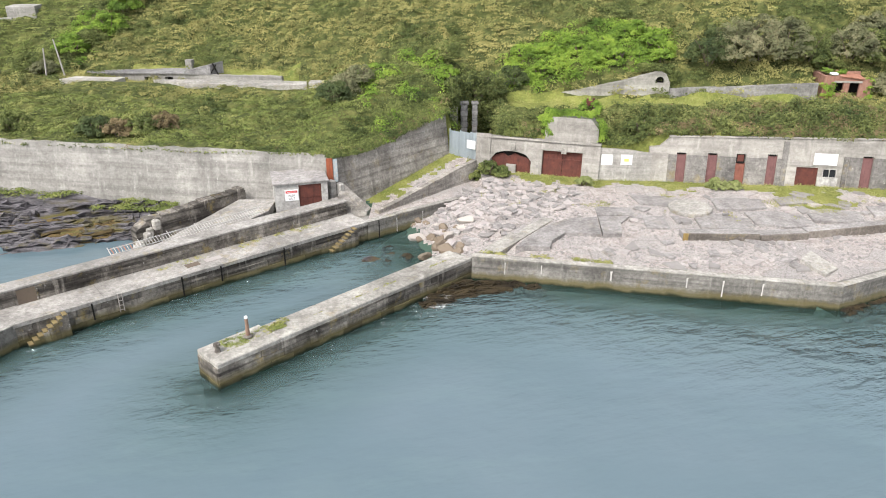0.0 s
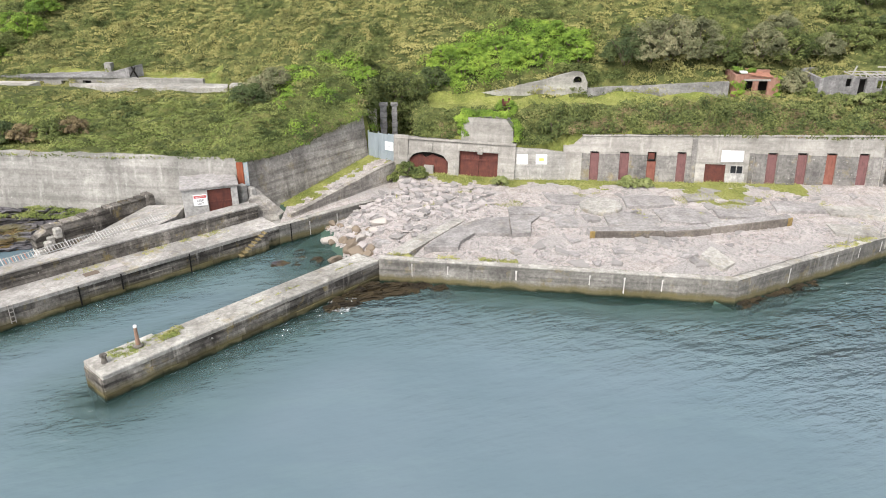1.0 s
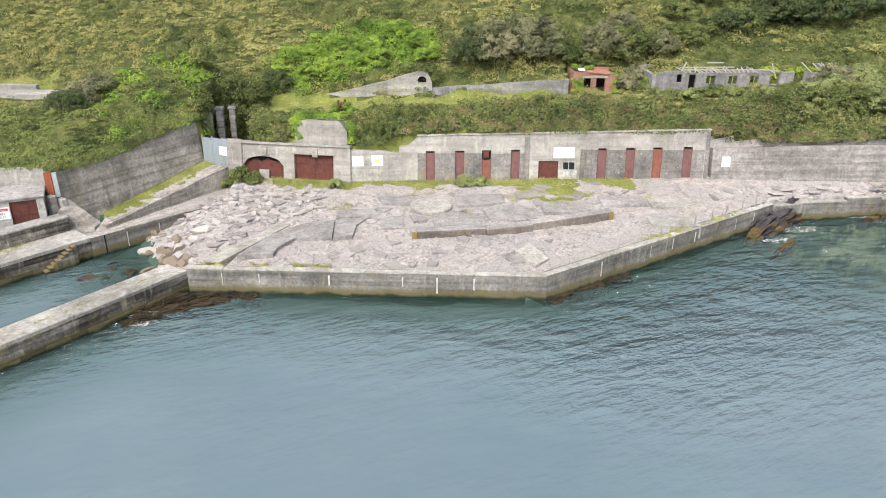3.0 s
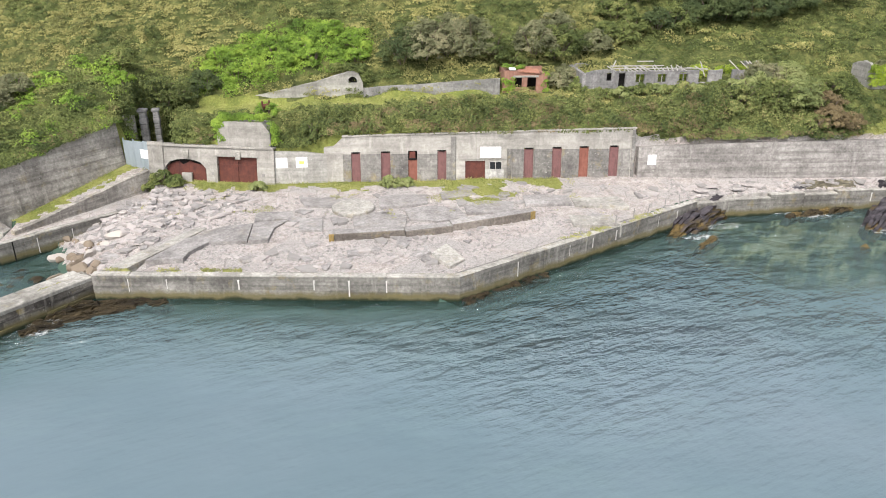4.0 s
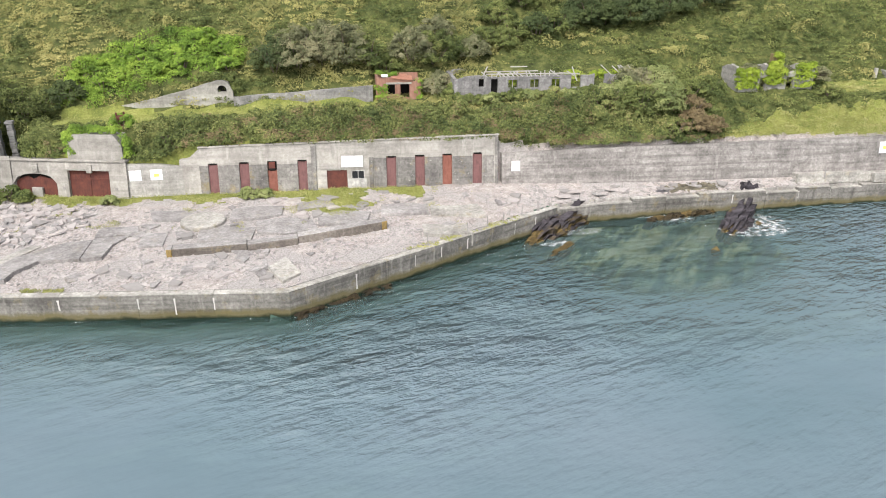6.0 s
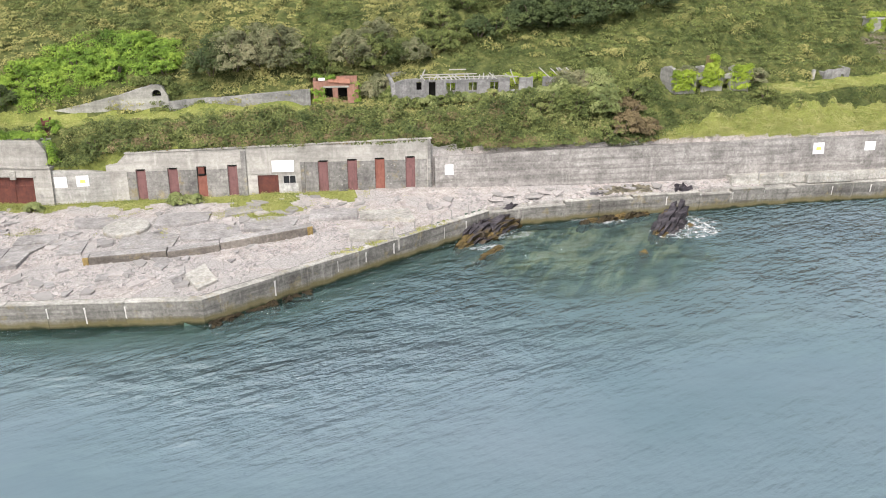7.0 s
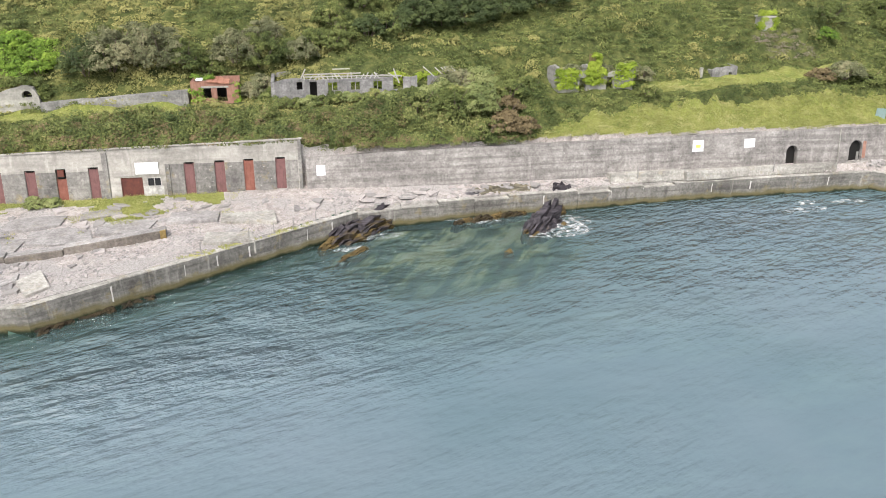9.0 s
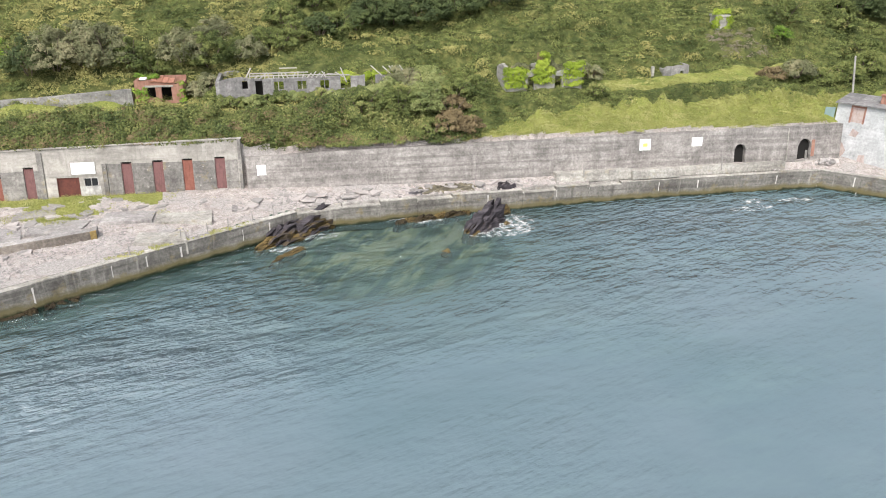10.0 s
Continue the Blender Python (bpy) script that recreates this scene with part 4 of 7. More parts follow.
straight_wall("ramp_wall", RAMP_EDGE, 0.45, lambda s: 0.3, lambda s: 1.7 + 0.125 * s, M_WING, "low sloping stone parapet along the ramp", wobble=0.05, lean=False)


def corrugated_gate():
    a, b = (0.6, 63.4), (3.3, 61.35)
    L = span(a, b)
    ob = thing("gate", along(a, b, 2.75), "grey corrugated steel security gate", "gate")
    for k in range(3):
        bm = bmesh.new()
        x0, x1 = k * L / 3 + 0.02, (k + 1) * L / 3 - 0.02
        n = 28
        rows = [[bm.verts.new((x0 + (x1 - x0) * i / n, 0.03 * math.sin(i * 1.9) + y, z)) for i in range(n + 1)] for y, z in ((0, 0), (0, 2.3 + 0.08 * k), (0.02, 2.3 + 0.08 * k), (0.02, 0))]
        for r in range(4):
            for i in range(n):
                bm.faces.new((rows[r][i], rows[r][i + 1], rows[(r + 1) % 4][i + 1], rows[(r + 1) % 4][i]))
        part("panel", bm, M_STEEL, ob)
    for k in range(4):
        part("post", boxes((k * L / 3 - 0.05, k * L / 3 + 0.05, 0.03, 0.13, -0.3, 2.45)), M_STEEL, ob)
    return ob


corrugated_gate()
board("notice_board", along((0.6, 63.4), (3.3, 61.35)) @ pose(1.95, -0.03, 3.75), 0.9, 0.75, "white notice fixed to the steel gate", [(0.3, 0.6, 0.3, 0.36, M_STEEL)])


def gate_pillar(x, y, w, h, label):
    ob = thing("gate_pillar", pose(x, y, 3.0), label, "gate pillar", "gate pillars")
    n = 7
    rng = random.Random(int(x * 10))
    for k in range(n):
        g = w / 2 * (1.06 if k % 2 else 0.95)
        part("block", boxes((-g, g, -g, g, k * h / n + 0.01, (k + 1) * h / n - 0.01), bevel=0.03), M_RUIN, ob)
    part("cap", boxes((-w * 0.65, w * 0.65, -w * 0.65, w * 0.65, h, h + 0.22), bevel=0.04), M_RUIN, ob)
    return ob


gate_pillar(1.95, 66.4, 0.62, 3.7, "old block-built gate pillar with a heavy cap")
gate_pillar(2.95, 66.9, 0.5, 3.6, "old block-built gate pillar in the shade of the mound")
niche = thing("niche_wall", along((-0.3, 64.2), (1.5, 66.1)), "dark concrete wall with a small arched niche", "wall", kind="structure")
part("wall", wall_mesh(2.4, 0.6, lambda s: 2.2, lambda s: 6.75 - 0.1 * s, [(1.0, 1.85, 5.0, 5.75, 0.35)]), M_WING, niche)
# niche shade painted by a black sheet at its back
part("hollow", boxes((0.9, 1.95, 0.35, 0.42, 4.9, 5.85)), M_DARK, niche)

# ---- store front: arch, wide door, upper block ----
store = thing("store_front", A0, "pale concrete store front trim with rusted doors", "building front")
part("cornice", boxes((-0.1, 10.5, -0.14, 0.85, 5.0, 5.18), bevel=0.03), M_FRONT, store)
part("corner_post", boxes((10.05, 10.5, -0.05, 0.0, 1.2, 5.0)), M_FRONT, store)
for s0 in (3.15, 7.5):
    part("keystone", boxes((s0 - 0.22, s0 + 0.22, -0.12, 0.0, 4.12, 4.8), bevel=0.02), M_COPING, store)
part("side_pillar", boxes((-0.1, 1.2, -0.1, 0.0, 1.2, 5.35), bevel=0.02), M_FRONT, store)
part("lintel_band", boxes((5.5, 9.25, -0.06, 0.0, 4.3, 4.42), bevel=0.01), M_FRONT, store)
for x0 in (4.95, 9.2):
    part("drain_box", boxes((x0 + 0.25, x0 + 0.45, -0.04, 0.02, 2.75, 3.0)), M_RUBBLE_DARK, store)
wide = thing("wide_door", A0 @ pose(5.7, 0.3, 1.9), "wide rusty steel double door", "door")
for x0, x1 in ((0.0, 1.66), (1.69, 3.35)):
    part("leaf", boxes((x0, x1, 0, 0.08, 0, 2.4), bevel=0.01), M_RUST, wide)
part("rail", boxes((0, 3.35, -0.06, 0.0, 1.62, 1.76)), M_RUST, wide)
part("head_plate", boxes((0, 3.35, -0.03, 0.03, 2.2, 2.4)), M_RUST, wide)


def arch_door():
    ob = thing("arch_door", A0 @ pose(1.25, 0.35, 1.9), "rusted arched steel doors with torn upper plates", "door")
    # plates with a torn upper edge, dark space above them
    rng = random.Random(3)
    for x0, x1, tops in ((0.0, 1.1, (1.42, 1.62, 1.78, 1.84)), (1.1, 2.0, (1.82, 1.6, 1.72, 1.9)), (2.0, 3.5, (1.9, 1.7, 1.62, 1.35))):
        bm = bmesh.new()
        n = len(tops)
        f = [bm.verts.new((x0 + (x1 - x0) * k / (n - 1), 0, tops[k])) for k in range(n)] + [bm.verts.new((x1, 0, 0)), bm.verts.new((x0, 0, 0))]
        face = bm.faces.new(f)
        r = bmesh.ops.extrude_face_region(bm, geom=[face])
        bmesh.ops.translate(bm, vec=(0, 0.06, 0), verts=[v for v in r["geom"] if isinstance(v, bmesh.types.BMVert)])
        part("leaf", bm, M_RUST, ob)
    part("pale_block", boxes((1.35, 2.2, -0.3, -0.05, 0.0, 0.95), bevel=0.02), M_FRONT, ob, "pale concrete block")
    return ob


arch_door()
# no rooms behind: black sheets paint the shade inside arch and doorway
tagged(part("shade_backing", boxes((1.2, 4.8, 0.46, 0.5, 1.0, 4.2), (5.6, 9.1, 0.46, 0.5, 1.0, 4.4)), M_DARK, None), "black sheet painting the shaded inside of the stores", "store interior", kind="structure").matrix_basis = A0
bm = bmesh.new()
oct_front = [(5.75, 5.18), (10.2, 5.18), (10.15, 6.3), (9.5, 7.1), (6.3, 7.1), (5.75, 6.4)]
f = [bm.verts.new((x, 0.25, z)) for x, z in oct_front]
g = [bm.verts.new((x, 2.4, z)) for x, z in oct_front]
bm.faces.new(f)
bm.faces.new(g[::-1])
for k in range(6):
    bm.faces.new((f[k], g[k], g[(k + 1) % 6], f[(k + 1) % 6]))
tagged(part("parapet_block", bm, M_FRONT, None), "chamfered concrete block above the wide door", "parapet", kind="structure").matrix_basis = A0

# ---- shelter front: shutters, infill, door, window ----
shelter = thing("shelter_trim", C0, "grey infill and pilasters of the shelter front", "building front")
edges = [1.5] + [v for ab in SLITS[:4] for v in ab] + [10.35]
for x0, x1 in zip(edges[::2], edges[1::2]):
    part("infill", boxes((x0 + 0.02, x1 - 0.02, -0.03, 0.0, 1.6, 4.5), bevel=0.005), M_PANEL, shelter)
edges = [15.4] + [v for ab in SLITS[4:] for v in ab] + [25.3]
for x0, x1 in zip(edges[::2], edges[1::2]):
    part("infill", boxes((x0 + 0.02, x1 - 0.02, -0.03, 0.0, 1.8, 4.85), bevel=0.005), M_PANEL, shelter)
for x0, x1, z1 in ((10.35, 10.75, 5.9), (15.0, 15.35, 4.9), (25.35, 25.62, 6.4)):
    part("pilaster", boxes((x0, x1, -0.12, 0.0, 1.6, z1), bevel=0.02), M_PANEL, shelter)
part("lintel_band", boxes((10.8, 14.95, -0.05, 0.0, 4.02, 4.1)), M_FRONT, shelter)
part("coping", boxes((1.5, 25.7, -0.08, 0.95, 0, 0.12), bevel=0.02), M_FRONT, shelter).matrix_basis = pose(0, 0, 5.86, 0, -1.4, 0)
part("white_panel", boxes((13.22, 14.75, -0.025, 0.0, 2.3, 3.18)), M_WHITEWASH, shelter, "whitewashed panel")


def shutter(s0, w, z0, h, mat, half):
    ob = thing("shutter", C0 @ pose(s0, 0.1, z0), "rusty red half-height shutter in a tall opening" if half else "dull red steel shutter closing a tall narrow opening", "shutter", "shelter shutters")
    part("plate", boxes((0.01, w - 0.01, 0, 0.06, 0, h), bevel=0.008), mat, ob)
    # black block paints the dark gap above the plate
    part("head", boxes((0.1, w - 0.1, -0.13, 0.1, h - 0.01, h + 0.17), bevel=0.07), M_DARK, ob)
    for x in (0.05, w - 0.11):
        part("stile", boxes((x, x + 0.06, -0.02, 0.0, 0.05, h - 0.05)), mat, ob)
    if half:
        part("hood", boxes((0.1, w - 0.15, -0.05, 0.05, h + 0.08, h + 0.68), bevel=0.02), M_RUST, ob, "rusty box")
    return ob


for k, (a, b) in enumerate(SLITS):
    z0 = c_foot(a) - 0.25
    top = line([(0, 4.5), (24, 5.0)], a)
    shutter(a, b - a, z0, (4.0 if k == 2 else top) - z0, M_SHUTTER_RUST if k in (2, 6) else M_SHUTTER, k == 2)
# black sheets close the openings and paint the shade within
tagged(part("shade_backing", boxes(*[(a - 0.05, b + 0.05, 0.42, 0.46, 1.5, 5.2) for a, b in SLITS + [(11.5, 14.6)]]), M_DARK, None), "black sheet painting the shaded inside of the shelter", "shelter interior", kind="structure").matrix_basis = C0
sd = thing("steel_door", C0 @ pose(11.56, 0.12, 1.9), "square rust-red steel door", "door")
part("leaf", boxes((0, 1.63, 0, 0.08, 0, 1.98), bevel=0.01), M_RUST, sd)
part("frame", boxes((-0.02, 0.06, -0.03, 0.0, 0, 1.98), (1.57, 1.65, -0.03, 0.0, 0, 1.98), (0, 1.63, -0.03, 0.0, 1.9, 1.99)), M_RUST, sd)
win = thing("window_1", C0 @ pose(13.6, 0.1, 3.2), "small two-light window with dark panes", "window", kind="structure")
part("window_frame", boxes((-0.06, 0, -0.13, 0.02, -0.06, 0.66), (0.95, 1.01, -0.13, 0.02, -0.06, 0.66), (0, 0.95, -0.13, 0.02, 0.6, 0.66), (0, 0.95, -0.13, 0.02, -0.06, 0), (0.45, 0.5, -0.1, 0.02, 0, 0.6)), M_WHITEWASH, win)
for x0 in (0.0, 0.5):
    part("pane", boxes((x0, x0 + 0.45, 0.0, 0.02, 0, 0.6)), M_GLASS, win)

# ---- the sea wall's openings and ledge ----
for s0, w, label in ((43.4, 1.6, "blocked arched doorway in the sea wall"), (50.0, 2.1, "open arched doorway with broken brick lining")):
    ob = thing("doorway", R0 @ pose(s0, 0, 2.2), label, "doorway", kind="structure")
    # black sheet set in the arch paints its shaded depth
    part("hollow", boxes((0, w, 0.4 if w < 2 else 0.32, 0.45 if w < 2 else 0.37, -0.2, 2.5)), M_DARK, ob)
    part("sill", boxes((0, w, -0.05, 0.5, -0.1, 0.06)), M_COPING, ob)
    if w > 2:
        part("jamb", boxes((1.62, 2.0, -0.05, 0.1, 0.4, 2.0), bevel=0.06), M_BRICK, ob, "broken red brick jamb")
        part("prop", boxes((1.2, 1.42, 0.15, 0.3, 0.0, 1.0), bevel=0.04), M_PANEL, ob)
pipe = thing("drain_pipe", R0 @ pose(49.0, -0.08, 2.3), "pale vertical drain pipe on the sea wall", "pipe")
part("tube", lathe(bmesh.new(), [(0.05, 0), (0.05, 3.1)], 8), M_COPING, pipe)
for x0, x1, h, d in ((26.0, 33.0, 0.42, 0.9), (33.0, 37.5, 0.34, 1.3), (37.5, 48.5, 0.3, 0.8)):
    ob = thing("bench_step", R0, "pale concrete step along the sea wall's foot", "step", "foot steps", kind="structure")
    part("step", boxes((x0, x1 - 0.02, -d, 0.0, 1.6, 2.1 + h), bevel=0.04), M_COPING, ob)
for s0, h in ((28.5, 0.9), (41.8, 1.1)):
    tagged(part("rail_post", boxes((s0 - 0.04, s0 + 0.04, -1.0, -0.92, 2.0, 2.2 + h)), M_RUBBLE_DARK, None), "thin rusty post on the ledge", "rail post", "ledge posts").matrix_basis = R0

# thin iron posts left of the railing along the angled quay
Q2 = along(*QUAY[1:])
for k, s0 in enumerate((11.0, 14.6, 16.6, 18.2, 20.2, 22.0)):
    ob = thing("rail_post", Q2 @ pose(s0, 0.4, 1.72, (-4, 3, -2, 5, 0, -6)[k]), "thin rusty railing post on the quay coping", "rail post", "quay posts")
    part("shaft", lathe(bmesh.new(), [(0.04, 0), (0.035, 0.75), (0.03, 0.8)], 6), M_RUBBLE_DARK, ob)
    part("base", boxes((-0.1, 0.1, -0.1, 0.1, 0, 0.04)), M_RUBBLE_DARK, ob)

# ---- house at the far end ----
M_PATCH = rust("bare_pink_stone", (0.38, 0.29, 0.26), (0.48, 0.42, 0.39), 0.9)
M_HOUSE = concrete("limewashed_wall", (0.43, 0.44, 0.445), (0.62, 0.63, 0.635), 0.15, 0.3, grain=0.6)


def house():
    a, b = (96.8, 48.4), (101.4, 40.0)
    ob = thing("house", along(a, b, 1.6), "whitewashed old stone house with a bricked-up window", "house")
    L = span(a, b)
    part("wall", wall_mesh(L, 6.0, lambda s: 0, lambda s: 5.8, [(1.35, 2.35, 4.15, 5.55, 0)], wobble=0.01), M_HOUSE, ob)
    w = part("window", boxes((1.35, 2.35, 0.05, 0.16, 4.15, 5.55)), M_PATCH, ob, "bricked-up window")
    part("surround", boxes((1.2, 1.35, -0.03, 0.1, 4.1, 5.7), (2.35, 2.5, -0.03, 0.1, 4.1, 5.7), (1.2, 2.5, -0.03, 0.1, 5.55, 5.72)), M_BRICK, w, "red brick surround")
    for k in range(12):
        x0 = -0.2 + k * (L + 0.4) / 12
        bm = bmesh.new()
        box(bm, x0 + 0.01, x0 + (L + 0.4) / 12 - 0.01, -0.3, 4.2, 0, 0.1, m=pose(0, 0, 5.8, 3))
        part("roof_sheet", bm, M_RUIN, ob)
    ch = part("chimney", boxes((3.2, 3.8, 1.2, 1.8, 5.5, 6.7), bevel=0.02), M_BRICK, ob)
    part("chimney_cap", boxes((3.13, 3.87, 1.13, 1.87, 6.7, 6.8)), M_BRICK, ch)
    for pts in ([(0.35, 0.9), (1.2, 0.7), (1.5, 1.4), (1.1, 2.1), (0.5, 2.3), (0.2, 1.6)], [(1.5, 2.9), (2.1, 2.8), (2.3, 3.3), (1.7, 3.6)], [(2.6, 0.4), (3.3, 0.5), (3.2, 1.3), (2.7, 1.2)]):
        bm = bmesh.new()
        bm.faces.new([bm.verts.new((px, -0.012, pz)) for px, pz in pts])
        part("bare_patch", bm, M_PATCH, ob, "pinkish patch of bare stone")
    part("buttress", boxes((-0.55, -0.03, -0.5, 0.4, 0.0, 3.6), bevel=0.08), M_STEP_FACE, ob, "crumbling corner buttress")
    return ob


house()
quay_run("quay_wall", (93.8, 46.0), (101.5, 37.0), 1.8, "concrete quay at the house's foot", 3.0, apron=4.2)
M_SCREEN = plain("blue_green_mesh", (0.2, 0.28, 0.28), 0.7, 0.2)
# flat sheets stand in for a blue-green net
sheet = thing("net_screen", pose(96.0, 49.0, 5.1, 0, 0, -30), "blue-green net beside the house, drawn as flat sheets", "screen")
for k in range(3):
    part("sheet", boxes((k * 0.3 + 0.01, k * 0.3 + 0.29, 0, 0.04, 0, 1.8)), M_SCREEN, sheet)

# ---- poles ----
for x, y, z, h, lean in ((101.1, 50.8, 6.6, 4.6, -11), (-43.2, 84.0, 6.0, 4.0, -7), (-45.0, 83.5, 6.5, 2.6, 5)):
    ob = thing("pole", pose(x, y, z, 0, lean, 0), "weathered grey wooden pole on the slope", "pole", "poles")
    part("shaft", lathe(bmesh.new(), [(0.1, -1.0), (0.08, h)], 8), M_TIMBER, ob)
    part("cap", lathe(bmesh.new(), [(0.09, h), (0.04, h + 0.1)], 8), M_TIMBER, ob)

# ---- buildings up the slope ----
straight_wall("dome_wall", [(9.0, 70.6), (21.4, 69.0)], 0.6, lambda s: 5.5, lambda s: line([(0, 6.6), (4.5, 7.35), (8.2, 8.2), (10.3, 8.85), (11.2, 9.1), (11.7, 9.08), (12.1, 8.9), (12.35, 8.55), (12.5, 8.1)], s), M_WALL_LEFT,
              "pale concrete wall with a rounded head and an arched opening", holes=[(11.15, 11.95, 8.05, 8.66, 0.3)], step=0.4, lean=False)
# only a black sheet, for the shade seen through the arched opening
hollow = thing("dome_shade_sheet", along((9.0, 70.6), (21.4, 69.0)), "black sheet painting the shaded chamber behind the rounded wall", "chamber", kind="structure")
part("hollow", boxes((10.9, 12.2, 0.45, 0.5, 7.9, 8.8)), M_DARK, hollow)
straight_wall("track_wall", [(21.4, 68.8), (34.0, 66.2)], 0.5, lambda s: 6.0, lambda s: line([(0, 7.6), (6.2, 8.05), (12.9, 8.6)], s), M_RUIN, "grey retaining wall beside the upper track", lean=False)

def brick_hut():
    a, b = (34.3, 66.0), (38.4, 65.5)
    ob = thing("brick_hut", along(a, b, 7.3), "ruined red brick hut with a half-fallen tile roof", "hut")
    L = span(a, b)
    part("front_wall", wall_mesh(L, 0.25, lambda s: 0, lambda s: line([(0, 2.0), (1, 2.15), (3, 1.7), (4.1, 1.75)], s), [(1.0, 1.75, 0.5, 1.45, 0), (2.25, 3.1, 0.2, 1.45, 0)], 0.3, 0.06), M_BRICK, ob)
    part("side_wall", boxes((L - 0.25, L, 0.25, 3.0, 0, 1.6)), M_BRICK, ob)
    part("side_wall", boxes((0, 0.25, 0.25, 3.0, 0, 2.0)), M_BRICK, ob)
    part("back_wall", boxes((0, L, 2.8, 3.0, 0, 2.0)), M_BRICK, ob)
    part("lintel", boxes((0.9, 3.3, -0.05, 0.0, 1.45, 1.62)), M_COPING, ob)
    for k in range(4):
        bm = bmesh.new()
        box(bm, 1.4 + k * 0.5, 1.88 + k * 0.5, -0.1, 1.8 - 0.2 * k, 0, 0.08, m=pose(0, 0, 1.95 - 0.05 * k, 8, 0, 0))
        part("roof_tile", bm, M_TILE, ob)
    part("white_sheet", boxes((0.5, 1.1, -0.1, 0.5, 2.1, 2.3), bevel=0.05), M_WHITE, ob)
    # black sheet across the hut paints the shade in its openings
    part("hollow", boxes((0.3, L - 0.3, 1.4, 1.45, 0, 1.5)), M_DARK, ob)
    return ob


brick_hut()


def long_ruin():
    ob = thing("ruined_barrack", along((44.2, 63.4), (58.0, 61.8), 7.6), "roofless grey concrete barrack with bare rafters", "ruin")
    holes = [(-0.75, -0.25, 1.0, 1.75, 0), (0.4, 1.05, 0.0, 1.72, 0), (2.0, 2.9, 0.85, 1.6, 0), (4.1, 4.95, 0.85, 1.6, 0), (6.15, 7.0, 0.85, 1.75, 0)]
    part("front_wall", wall_mesh(11.1, 0.3, lambda s: 0, lambda s: line([(-3, 1.6), (-2, 2.0), (-0.6, 2.0), (1, 1.85), (8, 2.0)], s), holes, 0.5, 0.06, start=-3.05), M_RUIN, ob)
    part("sill_wall", wall_mesh(5.8, 0.3, lambda s: 0, lambda s: 0.85, [], 0.5, 0.08, start=8.06), M_RUIN, ob)
    for x0, x1 in ((9.0, 10.3), (11.3, 12.6)):
        part("wall_pier", wall_mesh(x1 - x0, 0.3, lambda s: 0.8, lambda s: 1.95, [], 0.4, 0.08, start=x0), M_RUIN, ob)
    # shade of the rooms painted by a black sheet behind the front
    part("hollow", boxes((-2.5, 1.9, 0.6, 0.66, 0, 1.6)), M_DARK, ob, "black sheet painting the shaded rooms inside")
    part("end_wall", boxes((-3.05, -2.75, 0.3, 5, 0, 1.7)), M_RUIN, ob)
    part("end_wall", boxes((13.5, 13.8, 0.3, 5, 0, 2.3)), M_RUIN, ob)
    part("back_wall", wall_mesh(16.8, 0.3, lambda s: 0, lambda s: 1.7, [], 0.7, 0.15, start=-3.05), M_RUIN, ob).matrix_basis = pose(0, 5, 0)
    rng = random.Random(8)
    for k in range(17):
        x = 0.0 + k * 0.42
        bm = bmesh.new()
        beam(bm, (x, -0.15, 1.92), (x + rng.uniform(-0.3, 0.5), rng.uniform(1.0, 2.2), 2.02 + rng.uniform(-0.05, 0.15)), 0.08)
        part("rafter", bm, M_TIMBER, ob)
    for a, b in (((-0.4, 0.1, 1.9), (0.1, 0.4, 2.8)), ((7.6, 0.2, 2.3), (8.3, 0.0, 1.9)), ((8.1, 0.2, 2.7), (8.6, 0.0, 1.4)), ((10.9, 0.3, 2.8), (11.9, 0.0, 1.9)), ((12.0, 0.3, 2.7), (12.9, 0.0, 1.9)),
                 ((12.6, 0.4, 2.7), (13.4, 0.1, 1.9)), ((12.9, 0.5, 2.7), (13.6, 0.1, 2.0)), ((13.6, 0.5, 2.7), (14.1, 0.1, 2.1)), ((2.6, 1.8, 2.5), (4.2, 1.8, 2.5)), ((0.0, 0.6, 2.05), (7.4, 0.6, 2.03)), ((0.0, 1.6, 2.1), (5.2, 1.6, 2.12)), ((6.9, 0.2, 2.15), (8.9, 0.2, 2.0))):
        bm = bmesh.new()
        beam(bm, a, b, 0.09)
        part("rafter", bm, M_TIMBER, ob)
    for x0 in (2.0, 4.1, 6.15):
        fr = part("window", boxes((x0, x0 + 0.06, 0.1, 0.16, 0.85, 1.65), (x0 + 0.42, x0 + 0.48, 0.1, 0.16, 0.85, 1.65)), M_TIMBER, ob, "empty window frame")
        part("lintel", boxes((x0 - 0.1, x0 + 1.0, -0.03, 0.0, 1.62, 1.72)), M_RUIN, fr)
    return ob


long_ruin()


